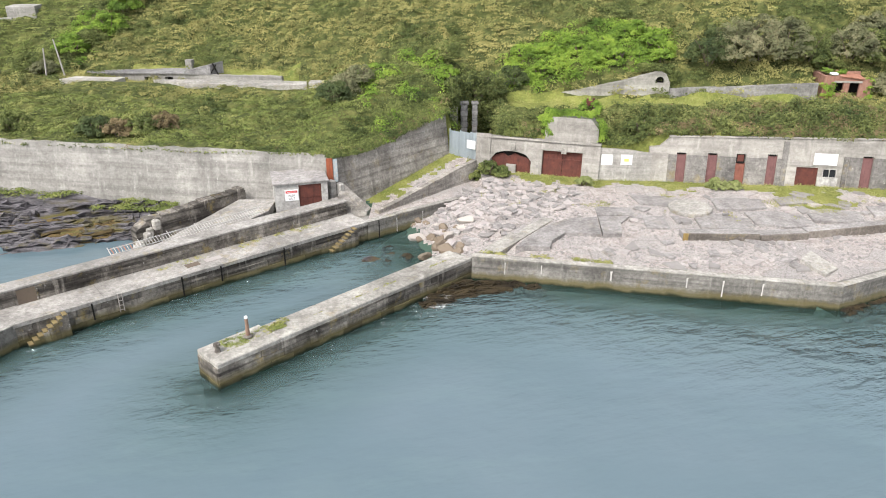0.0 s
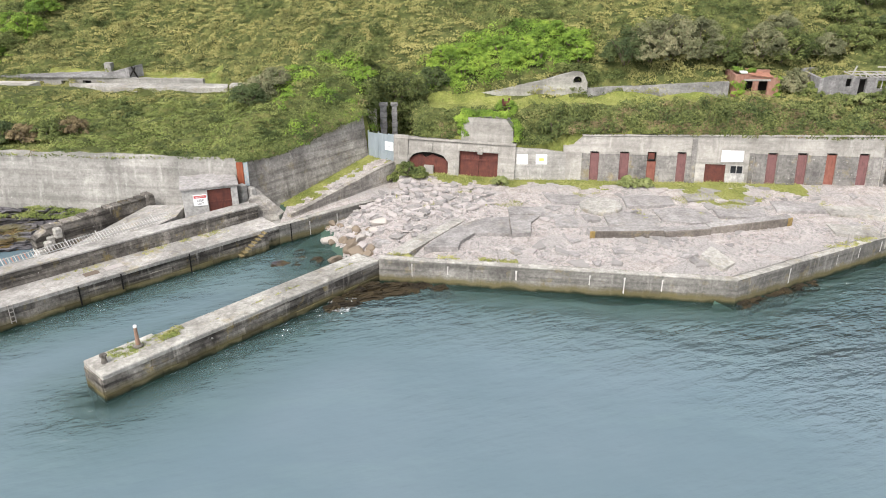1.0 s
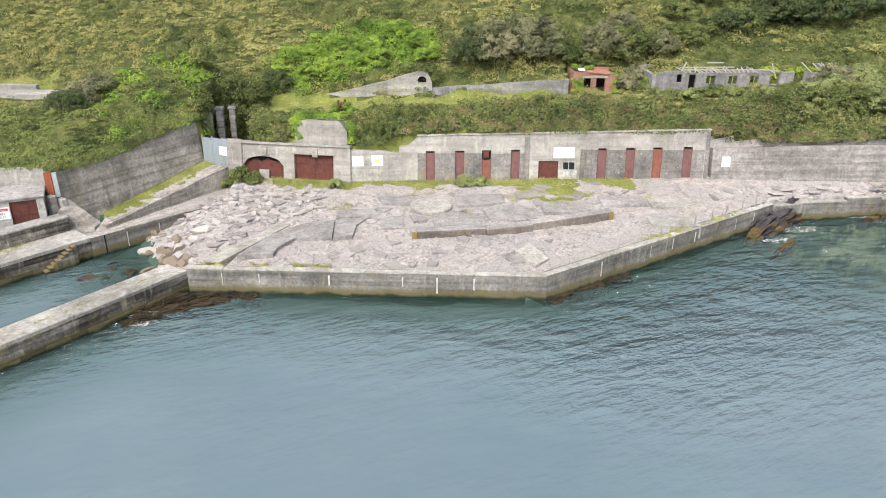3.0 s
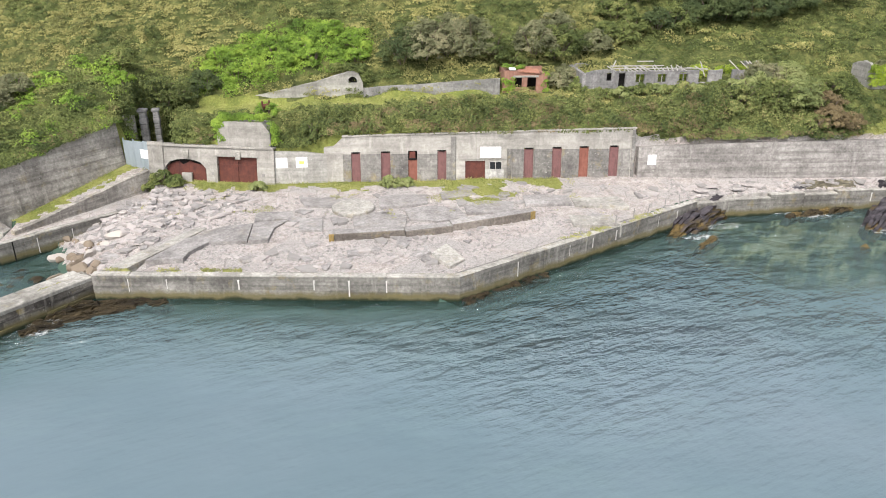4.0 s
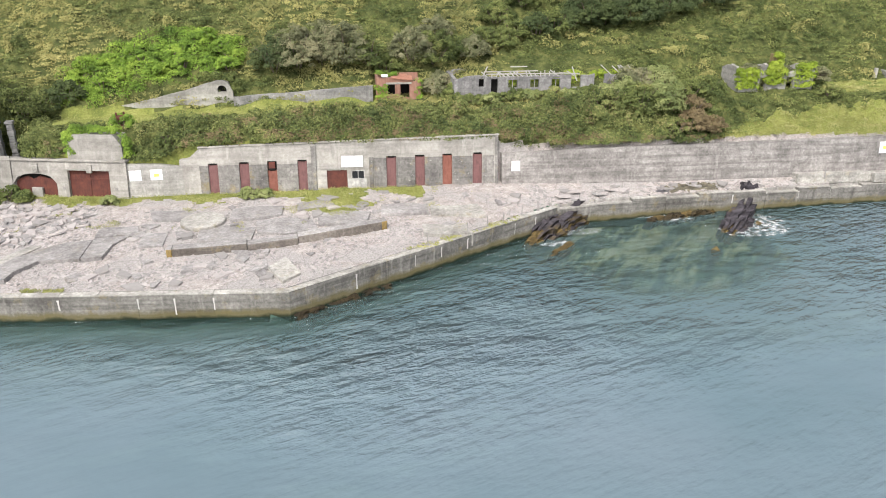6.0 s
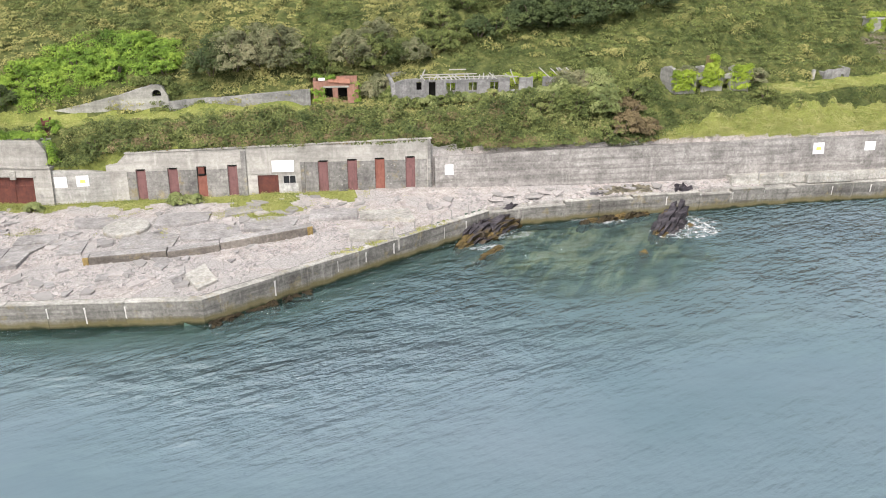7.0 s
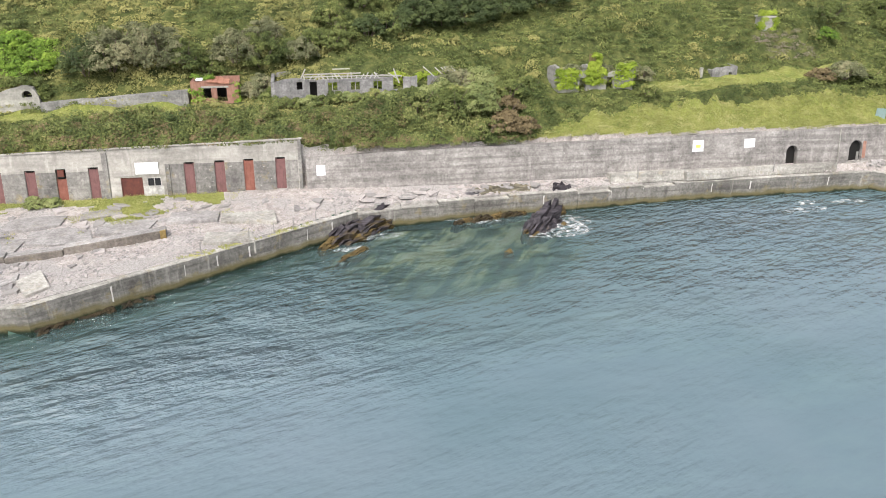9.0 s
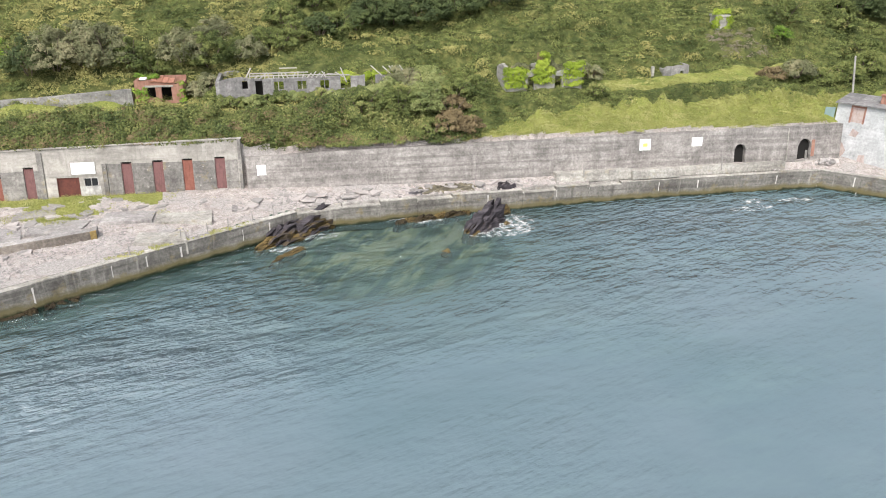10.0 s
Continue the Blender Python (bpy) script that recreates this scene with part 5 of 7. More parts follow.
def ivy_ruin():
    ob = thing("ivy_ruin", along((66.3, 57.4), (73.5, 56.5), 8.3), "double-gabled ruin smothered in yellow-green ivy", "ruin")
    part("front_wall", wall_mesh(7.3, 0.35, lambda s: 0, lambda s: line([(0.2, 1.9), (2.2, 1.5), (3.2, 2.0), (3.9, 2.0), (4.9, 1.6), (6, 2.0), (7.4, 2.4)], s), [(2.3, 2.95, 0.0, 1.3, 0), (4.95, 5.65, 0.0, 1.35, 0)], 0.4, 0.1, start=0.3), M_WALL_LEFT, ob)
    part("chimney", boxes((3.3, 3.95, 0.1, 0.7, 1.5, 3.4), bevel=0.03), M_STEP, ob)
    for x0 in (0.3, 3.5, 7.25):
        part("cross_wall", wall_mesh(3.2, 0.3, lambda s: 0, lambda s: 1.9 + 0.3 * math.sin(s), [], 0.4, 0.1), M_WALL_LEFT, ob).matrix_basis = pose(x0 + 0.3, 0.3, 0, 0, 0, 90)
    # black sheet at the back paints the shaded interior
    part("hollow", boxes((0.6, 7.2, 2.8, 2.85, 0, 1.6)), M_DARK, ob)
    return ob


ivy_ruin()
hut = thing("concrete_hut", along((82.5, 58.6), (87.0, 58.0), 8.2), "roofless grey concrete hut at the edge of the track", "hut")
part("front_wall", wall_mesh(2.7, 0.25, lambda s: -0.2, lambda s: line([(1.6, 1.2), (2, 1.45), (4.2, 1.6)], s), [(3.4, 3.75, 0.5, 1.0, 0)], 0.3, 0.06, start=1.6), M_RUIN, hut)
part("side_wall", boxes((4.05, 4.3, 0.25, 2.6, -0.2, 1.6)), M_RUIN, hut)
part("side_wall", boxes((1.6, 1.85, 0.25, 2.6, -0.2, 1.2)), M_RUIN, hut)
part("pillar", boxes((0.3, 0.6, 0.0, 0.3, -0.2, 1.5), bevel=0.03), M_WALL_LEFT, hut)
tower = thing("lookout_post", along((94.0, 63.6), (97.0, 63.2), 11.6), "small pale lookout post with ivy on its head", "lookout post")
part("body", boxes((-0.35, 1.15, 0, 1.4, 0, 2.1), bevel=0.05), M_WALL_LEFT, tower)
part("cap", boxes((-0.45, 1.25, -0.1, 1.5, 2.1, 2.3), bevel=0.03), M_WALL_LEFT, tower)


def long_bunker():
    ob = thing("gun_bunker", along((-41.0, 84.6), (-17.5, 79.6), 5.4), "long low concrete bunker with small square openings", "bunker")
    L = span((-41.0, 84.6), (-17.5, 79.6))
    part("front_wall", wall_mesh(L, 0.5, lambda s: 0, lambda s: line([(0, 0.75), (8, 1.05), (14, 1.2), (24, 1.35)], s), [(4.6, 5.3, 0.1, 0.55, 0), (7.4, 8.3, 0.25, 0.7, 0), (10.0, 11.0, 0.3, 0.8, 0), (13.4, 14.4, 0.2, 0.6, 0)], 0.5, 0.05), M_WALL_LEFT, ob)
    # black strip behind the openings paints their shade
    part("hollow", boxes((0.3, L - 0.3, 0.45, 0.52, -0.2, 0.85)), M_DARK, ob)
    part("roof", boxes((0, 13.0, -0.2, 4.0, 0, 0.16), bevel=0.02), M_RUIN, ob).matrix_basis = pose(0, 0, 0.82, 0, -1.6, 0)
    bm = bmesh.new()
    prism(bm, [(12.6, -0.3), (15.6, 0.1), (16.4, 1.6), (13.2, 1.4)], 1.2, 1.6, [1.5, 2.3, 2.5, 1.7])
    part("fallen_slab", bm, M_RUIN, ob)
    bm = bmesh.new()
    beam(bm, (15.4, 0.2, 1.1), (16.3, 0.2, 2.3), 0.12)
    beam(bm, (16.4, 0.4, 1.1), (15.8, 0.4, 2.4), 0.12)
    part("broken_strut", bm, M_DARK, ob)
    part("vent_block", boxes((11.2, 12.0, 2.5, 3.2, 0.9, 2.3), bevel=0.03), M_WALL_LEFT, ob)
    return ob


long_bunker()
for pts, z in (([(-42, 80.3), (-35.6, 79.4), (-35.2, 81.3), (-41, 82)], 6.35), ([(-31.2, 79.0), (-26.5, 76.8), (-18.5, 75.6), (-14.2, 76.0), (-14.5, 78.0), (-24, 79.2)], 6.55), ([(-14.0, 76.2), (-10.5, 76.0), (-10.6, 77.2), (-14, 77.6)], 6.75)):
    bm = bmesh.new()
    prism(bm, pts, z - 1.2, z)
    tagged(part("concrete_platform", bm, M_COPING, None), "flat pale concrete platform in the grass", "platform", "platforms", kind="structure")
far = thing("hill_bunker", pose(-54.2, 94.4, 10.6, 0, 0, 10), "small concrete lookout far up the hill", "bunker")
part("body", boxes((0, 3.4, 0, 3, -2.5, 2.0), bevel=0.05), M_WALL_LEFT, far)
part("roof", boxes((-4.5, 0.6, -0.4, 3.4, 0.4, 0.7), bevel=0.05), M_WALL_LEFT, far)
# black box under the roof paints the shade of the slot
part("slot", boxes((-3.5, -0.3, 0.2, 0.3, -1.2, 0.4)), M_DARK, far)

# ---- slip and fence behind the jetty ----
bm = bmesh.new()
prism(bm, [(-21.6, 42.9), (-12.9, 50.3), (-12.8, 52.6), (-15.8, 53.2), (-21.5, 47.2), (-23.4, 44.6)], -2.0, 1.0, [0.1, 2.35, 2.4, 2.2, 0.25, -0.2])
tagged(part("slipway", bm, M_JETTY_TOP, None), "pale washed concrete slipway sloping into the sea", "slipway", kind="structure")
SLIPWALL = [(-21.6, 47.3), (-15.4, 53.7)]
slipwall = thing("slip_wall", along(*SLIPWALL), "dark rough stone wall with a pale broken head", "wall", kind="structure")
part("wall", wall_mesh(8.9, 0.9, lambda s: -1.0, lambda s: line([(0, 1.9), (1.0, 2.45), (8.9, 2.75)], s), [], 0.4, 0.06), M_STONE, slipwall)
rng6 = random.Random(2)
for k in range(13):
    part("cap_stone", boxes((0.8 + k * 0.62, 1.38 + k * 0.62, rng6.uniform(-0.06, 0.02), 0.92, 2.3 + 0.035 * k, 2.52 + 0.035 * k + rng6.uniform(-0.06, 0.05)), bevel=0.04), M_STONE, slipwall)
for k in range(7):
    part("fallen_stone", boxes((-0.3 + 0.25 * k, 0.2 + 0.25 * k, -0.4 + 0.2 * (k % 3), 0.3 + 0.15 * k, 0.4 + 0.22 * k, 0.9 + 0.26 * k), bevel=0.08), M_COPING, slipwall, "pale fallen block")


def fence(a, b, z0, z1, n, mat, label):
    ob = thing("railing", Matrix.Identity(4), label, "railing", "slip railings")
    for k in range(n + 1):
        u = k / n
        x, y, z = a[0] + (b[0] - a[0]) * u, a[1] + (b[1] - a[1]) * u, z0 + (z1 - z0) * u
        tall = 1.05 if k % 10 == 0 else 0.75
        bm = bmesh.new()
        beam(bm, (x, y, z - 0.1), (x - 0.5, y + 0.55, z + tall * 0.3), 0.05 if k % 10 == 0 else 0.03)
        part("picket", bm, mat if (k > 7) else M_ORANGE if k % 2 else mat, ob)
    for h in (0.12, 0.7):
        bm = bmesh.new()
        beam(bm, (a[0] - 0.6 * h, a[1] + 0.66 * h, z0 + 0.3 * h), (b[0] - 0.6 * h, b[1] + 0.66 * h, z1 + 0.3 * h), 0.04)
        part("rail", bm, mat, ob)
    return ob


fence((-20.85, 41.75), (-12.9, 49.35), 2.55, 2.66, 56, M_FENCE, "leaning white picket railing along the slipway")
winch = thing("rusty_winch", pose(12.6, 61.9, 6.9, 0, 0, 20), "small rusty iron winch on the grass above the stores", "winch")
part("base", boxes((-0.4, 0.4, -0.3, 0.3, -0.3, 0.25), bevel=0.03), M_RUST, winch)
for x in (-0.3, 0.3):
    part("upright", boxes((x - 0.06, x + 0.06, -0.08, 0.08, 0.2, 1.3)), M_RUST, winch)
bm = bmesh.new()
lathe(bm, [(0.22, -0.3), (0.22, 0.3)], 12, pose(0, 0, 0.85, 0, 90, 0))
part("drum", bm, M_RUST, winch)

# ---- rocks, boulders and broken concrete ----
def crag(bm, size, seed, layers=True, sub=3, m=None, sharp=0.35):
    """A broken rock: a ball cut by chance planes, then roughened along its bedding."""
    rng = random.Random(seed)
    vs = bmesh.ops.create_icosphere(bm, subdivisions=sub, radius=1.0)["verts"]
    cuts = []
    tilt = Vector((0.25, 0.75, 0.6)).normalized()
    for _ in range(9):
        n = Vector((rng.uniform(-1, 1), rng.uniform(-1, 1), rng.uniform(-0.4, 1))).normalized()
        cuts.append((n, rng.uniform(0.38, 0.8)))
    for v in vs:
        p = v.co.copy()
        for n, d in cuts:
            e = p.dot(n) - d
            if e > 0:
                p -= n * e
        q = p * 2.0 + Vector((seed * 3.1, seed, 0))
        p *= 1 + sharp * 0.5 * noise.noise(q) + sharp * 0.25 * noise.noise(q * 2.7)
        if layers:
            bed = p.dot(tilt) * 6.5 + 0.8 * noise.noise(p * 1.7 + Vector((seed, 0, 0)))
            p *= 1 + sharp * 0.3 * ((bed % 1.0) - 0.5) * (0.6 + noise.noise((math.floor(bed) * 3.7, seed, 0.0)))
            p *= 1 + sharp * 0.16 * noise.noise(p * 9.0)
        v.co = Vector((p.x * size[0], p.y * size[1], p.z * size[2]))
    if m is not None:
        bmesh.ops.transform(bm, matrix=m, verts=vs)
    return bm


def rock(x, y, z, size, turn, seed, mat, label, group="", sub=3, tilt=0.0, sharp=0.35):
    ob = part("rock", crag(bmesh.new(), size, seed, True, sub, None, sharp), mat, None)
    ob.matrix_basis = pose(x, y, z, tilt, 0, turn)
    return tagged(ob, label, "rock", group)


def strata(name, a, b, z, depth, height, plates, seed, mat, label, category, group="", dip=30.0, rise=(0.5, 1.0), steps=10):
    """Bedded rock: thin plates standing on edge side by side from a to b, broken off in steps along their heads, leaning by dip."""
    r5 = random.Random(seed)
    L = span(a, b)
    verts, faces = [], []
    for j in range(plates):
        th = depth / plates
        y0 = -depth / 2 + j * th + r5.uniform(-0.2, 0.2) * th
        y1 = y0 + th * r5.uniform(0.9, 1.3)
        xa, xb = L * r5.uniform(0.0, 0.25), L * r5.uniform(0.75, 1.0)
        swell = 1 - 0.55 * abs(2 * (j + 0.5) / plates - 1.1)
        level = r5.uniform(0.6, 1.0)
        o = len(verts)
        for i in range(steps + 1):
            u = i / steps
            if r5.random() < 0.7:
                level = r5.uniform(0.45, 1.0)
            x = xa + (xb - xa) * (u + r5.uniform(-0.45, 0.45) / steps)
            h = height * swell * level * (rise[0] + (rise[1] - rise[0]) * u) * (0.35 if i in (0, steps) else 1.0)
            f, g = r5.uniform(-0.35, 0.35) * th, r5.uniform(-0.35, 0.35) * th
            verts += [(x, y0, -0.9), (x + 0.02, y0 + f * 2, h * 0.5), (x, y0 + f, h), (x, y1 + g, h * r5.uniform(0.85, 1.0)), (x, y1, -0.9)]
        for i in range(steps):
            for k in range(4):
                q = o + i * 5 + k
                faces.append((q, q + 5, q + 6, q + 1))
        faces += [tuple(o + k for k in range(5)), tuple(o + steps * 5 + 4 - k for k in range(5))]
        if j:
            # the plates grow out of one root
            faces += [(o - (steps + 1 - i) * 5 + 4, o + i * 5, o + i * 5 + 5, o - (steps - i) * 5 + 4) for i in range(steps)]
    worn = []
    for x, y, h in verts:
        n = noise.noise_vector((x * 1.3 + seed, y * 1.3, h * 1.3))
        worn.append((x + 0.16 * n.x, y + 0.14 * n.y, h + 0.2 * n.z * min(1.0, height)))
    ob = mesh_object(name, worn, faces, mat)
    ob.matrix_basis = along(a, b, z) @ pose(0, 0, 0, dip, 0, 0)
    return tagged(ob, label, category, group)


M_KELP = rocky("weed_covered_rock", (0.04, 0.028, 0.01), (0.17, 0.118, 0.042), None, True)
M_WEED = rocky("brown_weed_rock", (0.012, 0.009, 0.005), (0.058, 0.042, 0.019), None, True)
strata("rock", (42.8, 46.9), (49.2, 51.1), 0.1, 2.2, 2.3, 7, 301, M_ROCK, "dark craggy bedded rock against the quay corner", "rock", "shore rocks", 22, (0.45, 1.0), 14)
strata("rock", (42.3, 46.4), (44.6, 48.0), 0.0, 1.0, 0.75, 5, 302, M_KELP, "weed-hung rock at the quay's foot", "rock", "shore rocks", 25, (0.7, 1.0), 8)
strata("rock", (43.9, 46.7), (48.6, 50.0), 0.0, 0.8, 0.75, 4, 303, M_KELP, "ochre weed-covered rock slab at the quay corner", "rock", "shore rocks", 40, (0.55, 1.0), 12)
strata("rock", (42.9, 43.6), (46.2, 46.1), -0.05, 0.6, 0.3, 4, 304, M_KELP, "low ochre weed rock awash", "rock", "shore rocks", 30, (0.8, 1.0), 9)
strata("rock", (58.4, 44.5), (62.2, 47.9), 0.0, 1.9, 2.7, 6, 305, M_ROCK, "big dark upstanding sea rock with white water", "rock", "shore rocks", 10, (0.35, 1.0), 9)
strata("rock", (58.3, 44.5), (60.6, 46.2), -0.05, 1.2, 0.7, 5, 306, M_KELP, "weedy foot of the sea rock", "rock", "shore rocks", 20, (0.5, 1.0), 8)
rock(63.0, 48.2, 0.2, (0.6, 0.5, 0.7), 10, 7, M_KELP, "small weedy sea rock", "shore rocks")
rock(62.2, 45.9, 0.0, (0.45, 0.3, 0.4), 30, 9, M_KELP, "small brown rock in the white water", "shore rocks")
rock(55.7, 42.1, -0.1, (0.55, 0.4, 0.35), 0, 8, M_KELP, "tiny brown rock awash", "shore rocks")
rng = random.Random(21)
for k in range(8):
    x = 53.4 + k * 0.85
    y = 48.4 + 0.1 * k + rng.uniform(-0.2, 0.2)
    strata("rock", (x, y), (x + rng.uniform(0.9, 1.5), y + rng.uniform(0.3, 0.8)), -0.05, rng.uniform(0.5, 0.9), rng.uniform(0.35, 0.85), 4, 330 + k, M_KELP if k % 3 == 1 else M_WEED, "low weedy rock at the ledge's foot", "rock", "ledge rocks", 25, (0.6, 1.0), 7)
for k in range(9):
    x, y = 24.3 + k * 0.75, 38.9 + k * 0.34
    strata("rock", (x, y), (x + rng.uniform(0.7, 1.2), y + rng.uniform(0.2, 0.5)), -0.12, rng.uniform(0.5, 0.9), rng.uniform(0.2, 0.42), 4, 350 + k, M_WEED, "brown weedy rock at the quay's foot", "rock", "quay foot rocks", 15, (0.7, 1.0), 6)
for k, (x, y, w, h) in enumerate(((0.4, 41.6, 1.9, 0.45), (1.5, 42.4, 2.2, 0.5), (2.9, 42.6, 2.4, 0.45), (4.4, 42.6, 2.2, 0.35), (1.3, 41.2, 2.2, 0.3), (0.0, 40.3, 1.8, 0.25), (2.8, 41.6, 2.2, 0.28), (-0.9, 39.8, 1.3, 0.25), (4.2, 41.9, 1.6, 0.22), (-0.8, 41.0, 1.2, 0.35), (5.9, 42.1, 1.5, 0.25))):
    strata("rock", (x - w / 2, y - 0.1), (x + w / 2, y + 0.25), -0.08, 1.0, h * 1.3, 6, 370 + k, M_WEED, "flat brown weed-hung rock at the pier's root", "rock", "pier root rocks", 12, (0.8, 1.0), 8)
M_OUTCROP = rocky("olive_bedded_rock", (0.05, 0.045, 0.035), (0.27, 0.24, 0.17), None, True)
strata("rock", (55.6, 50.7), (61.4, 50.5), 1.6, 1.0, 0.85, 9, 391, M_OUTCROP, "olive bedded rock breaking through the ledge", "rock", "ledge outcrops", -18, (0.7, 1.0), 16)
strata("rock", (54.6, 50.3), (57.4, 50.5), 1.55, 0.7, 0.5, 5, 392, M_SHELF, "small rock breaking through the ledge", "rock", "ledge outcrops", 20, (0.8, 1.0), 8)
strata("rock", (62.6, 50.0), (64.6, 49.85), 1.5, 0.9, 0.95, 5, 393, M_ROCK, "dark rock in a gap of the broken ledge", "rock", "ledge outcrops", -10, (0.9, 1.0), 7)
rock(-4.9, 46.7, -0.02, (0.9, 0.5, 0.35), 10, 90, M_ROCK, "dark rock awash in the basin", "basin rocks")

for k in range(9):
    x, y = -5.6 + rng.uniform(0, 4.0), 46.0 + rng.uniform(0, 3.2)
    rock(x, y, -0.12, (rng.uniform(0.35, 0.8), rng.uniform(0.3, 0.5), rng.uniform(0.2, 0.32)), rng.uniform(0, 90), 95 + k, M_WEED, "brown weedy stone in the shallow basin", "basin rocks", 2)
M_BOULDER = plain("pale_boulder", (0.42, 0.385, 0.35), 0.9, 0.35, 2.0)
M_BOULDER_WET = plain("brown_boulder", (0.2, 0.16, 0.12), 0.8, 0.4, 2.0)
for k, (x, y, r, pale) in enumerate(((-1.95, 50.4, 0.72, True), (-0.9, 49.9, 0.55, False), (0.4, 49.4, 0.68, True), (-0.1, 51.0, 0.6, False), (1.7, 51.2, 0.75, True), (-0.4, 48.2, 0.62, False), (-1.2, 47.2, 0.7, False), (1.0, 50.4, 0.45, False))):
    ob = part("boulder", crag(bmesh.new(), (r, r * 0.75, r * 0.62), 150 + k, False, 2, None, 0.25), M_BOULDER if pale else M_BOULDER_WET, None)
    ob.matrix_basis = pose(x, y, beach_z(x, y) + r * 0.25, 0, 0, 37 * k)
    tagged(ob, "large pale angular boulder at the basin's edge" if pale else "large brown boulder at the basin's edge", "boulder", "shore boulders")
for k in range(16):
    u, v = rng.random(), rng.random()
    x, y = -3.2 + 4.4 * u + 1.6 * v, 51.8 - 5.6 * u + 2.6 * v
    r = rng.uniform(0.3, 0.7) * (1.35 if k < 6 else 1.0)
    low = beach_z(x, y) < 0.55
    ob = part("boulder", crag(bmesh.new(), (r, r * 0.8, r * 0.62), 100 + k, False, 2, None, 0.3), M_BOULDER_WET if low or k % 3 == 0 else M_BOULDER, None)
    ob.matrix_basis = pose(x, y, beach_z(x, y) + r * 0.2, 0, 0, rng.uniform(0, 180))
    tagged(ob, "brown wet boulder at the basin's edge" if low or k % 3 == 0 else "pale angular boulder on the broken shore", "boulder", "shore boulders")


def chip_verts(rng, x, y, z, r, thick, tilt):
    n = rng.choice((4, 4, 5))
    a0, st = rng.uniform(0, 6.28), rng.uniform(0.45, 0.95)
    m = pose(x, y, z, rng.uniform(-tilt, tilt), rng.uniform(-tilt, tilt), math.degrees(a0))
    ring = []
    for k in range(n):
        a = 6.28319 * (k + rng.uniform(-0.36, 0.36)) / n
        ring.append((r * math.cos(a) * rng.uniform(0.75, 1.25), r * st * math.sin(a) * rng.uniform(0.75, 1.25)))
    lo = [m @ Vector((px * 1.04, py * 1.04, -thick)) for px, py in ring]
    hi = [m @ Vector((px, py, rng.uniform(-0.01, 0.01))) for px, py in ring]
    return lo + hi, n


def chip_faces(n, o):
    return [tuple(o + n + k for k in range(n))] + [(o + k, o + (k + 1) % n, o + n + (k + 1) % n, o + n + k) for k in range(n)]


def surface(x, y):
    return ground(x, y)[0]


# grey floor plates still lying whole on the terrace
PLATES = [
    ([(4.9, 44.9), (7.2, 44.8), (7.5, 45.9), (8.6, 47.3), (11.1, 47.0), (11.4, 50.3), (9.2, 50.0), (7.0, 48.2)], 1.74, M_SLAB, "large grey concrete plate with a broken-out bite", None),
    ([(11.2, 47.0), (12.5, 46.9), (12.9, 49.0), (13.9, 50.4), (11.5, 50.4)], 1.78, M_SLAB, "cracked grey concrete plate on the terrace", None),
    ([(11.5, 50.5), (14.4, 50.5), (14.2, 52.0), (11.6, 52.2)], 1.9, M_SLAB, "cracked grey concrete plate on the terrace", None),
    ([(14.6, 48.2), (16.2, 48.0), (16.4, 50.4), (14.8, 50.6)], 1.84, M_SLAB, "cracked grey concrete plate on the terrace", None),
    ([(23.9, 40.9), (25.1, 41.8), (24.3, 43.9), (23.1, 42.7)], 1.7, M_COPING, "tilted pale slab at the quay corner", [1.66, 1.7, 1.95, 1.92]),
    ([(2.3, 44.7), (3.8, 44.5), (8.3, 50.2), (7.2, 51.0)], 1.7, M_COPING, "long pale smooth concrete strip from the pier root", [1.5, 1.6, 1.78, 1.7]),
]
rp = random.Random(31)
for x, y, w, d, zt in ((20.5, 49.2, 3.6, 2.6, 2.07), (24.6, 49.6, 4.0, 2.6, 2.13), (28.8, 50.0, 3.8, 2.4, 2.2), (22.6, 52.4, 4.2, 2.0, 2.17), (27.0, 53.0, 3.0, 1.6, 2.3), (16.6, 53.4, 3.4, 2.0, 2.08), (33.6, 50.6, 3.4, 2.2, 2.3), (37.5, 49.6, 3.6, 2.2, 2.25), (36.0, 46.6, 3.2, 1.8, 2.0)):
    tilt = rp.uniform(-0.12, 0.05)
    PLATES.append(([(x + px * w / 2 + rp.uniform(-0.3, 0.3), y + py * d / 2 + tilt * px * w + rp.uniform(-0.25, 0.25)) for px, py in ((-1, -1), (0.1, -1.1), (1, -0.9), (1.05, 0.9), (0, 1.05), (-0.95, 1))], zt, M_SLAB if x < 35 else M_COPING, "worn concrete floor plate on the terrace", None))


def on_plate(x, y):
    for pts, *_ in PLATES:
        inside = False
        for (ax, ay), (bx, by) in zip(pts, pts[1:] + pts[:1]):
            if (ay > y) != (by > y) and x < (bx - ax) * (y - ay) / (by - ay) + ax:
                inside = not inside
        if inside:
            return True
    return (x - 18.9) ** 2 + (y - 51.8) ** 2 < 3.0


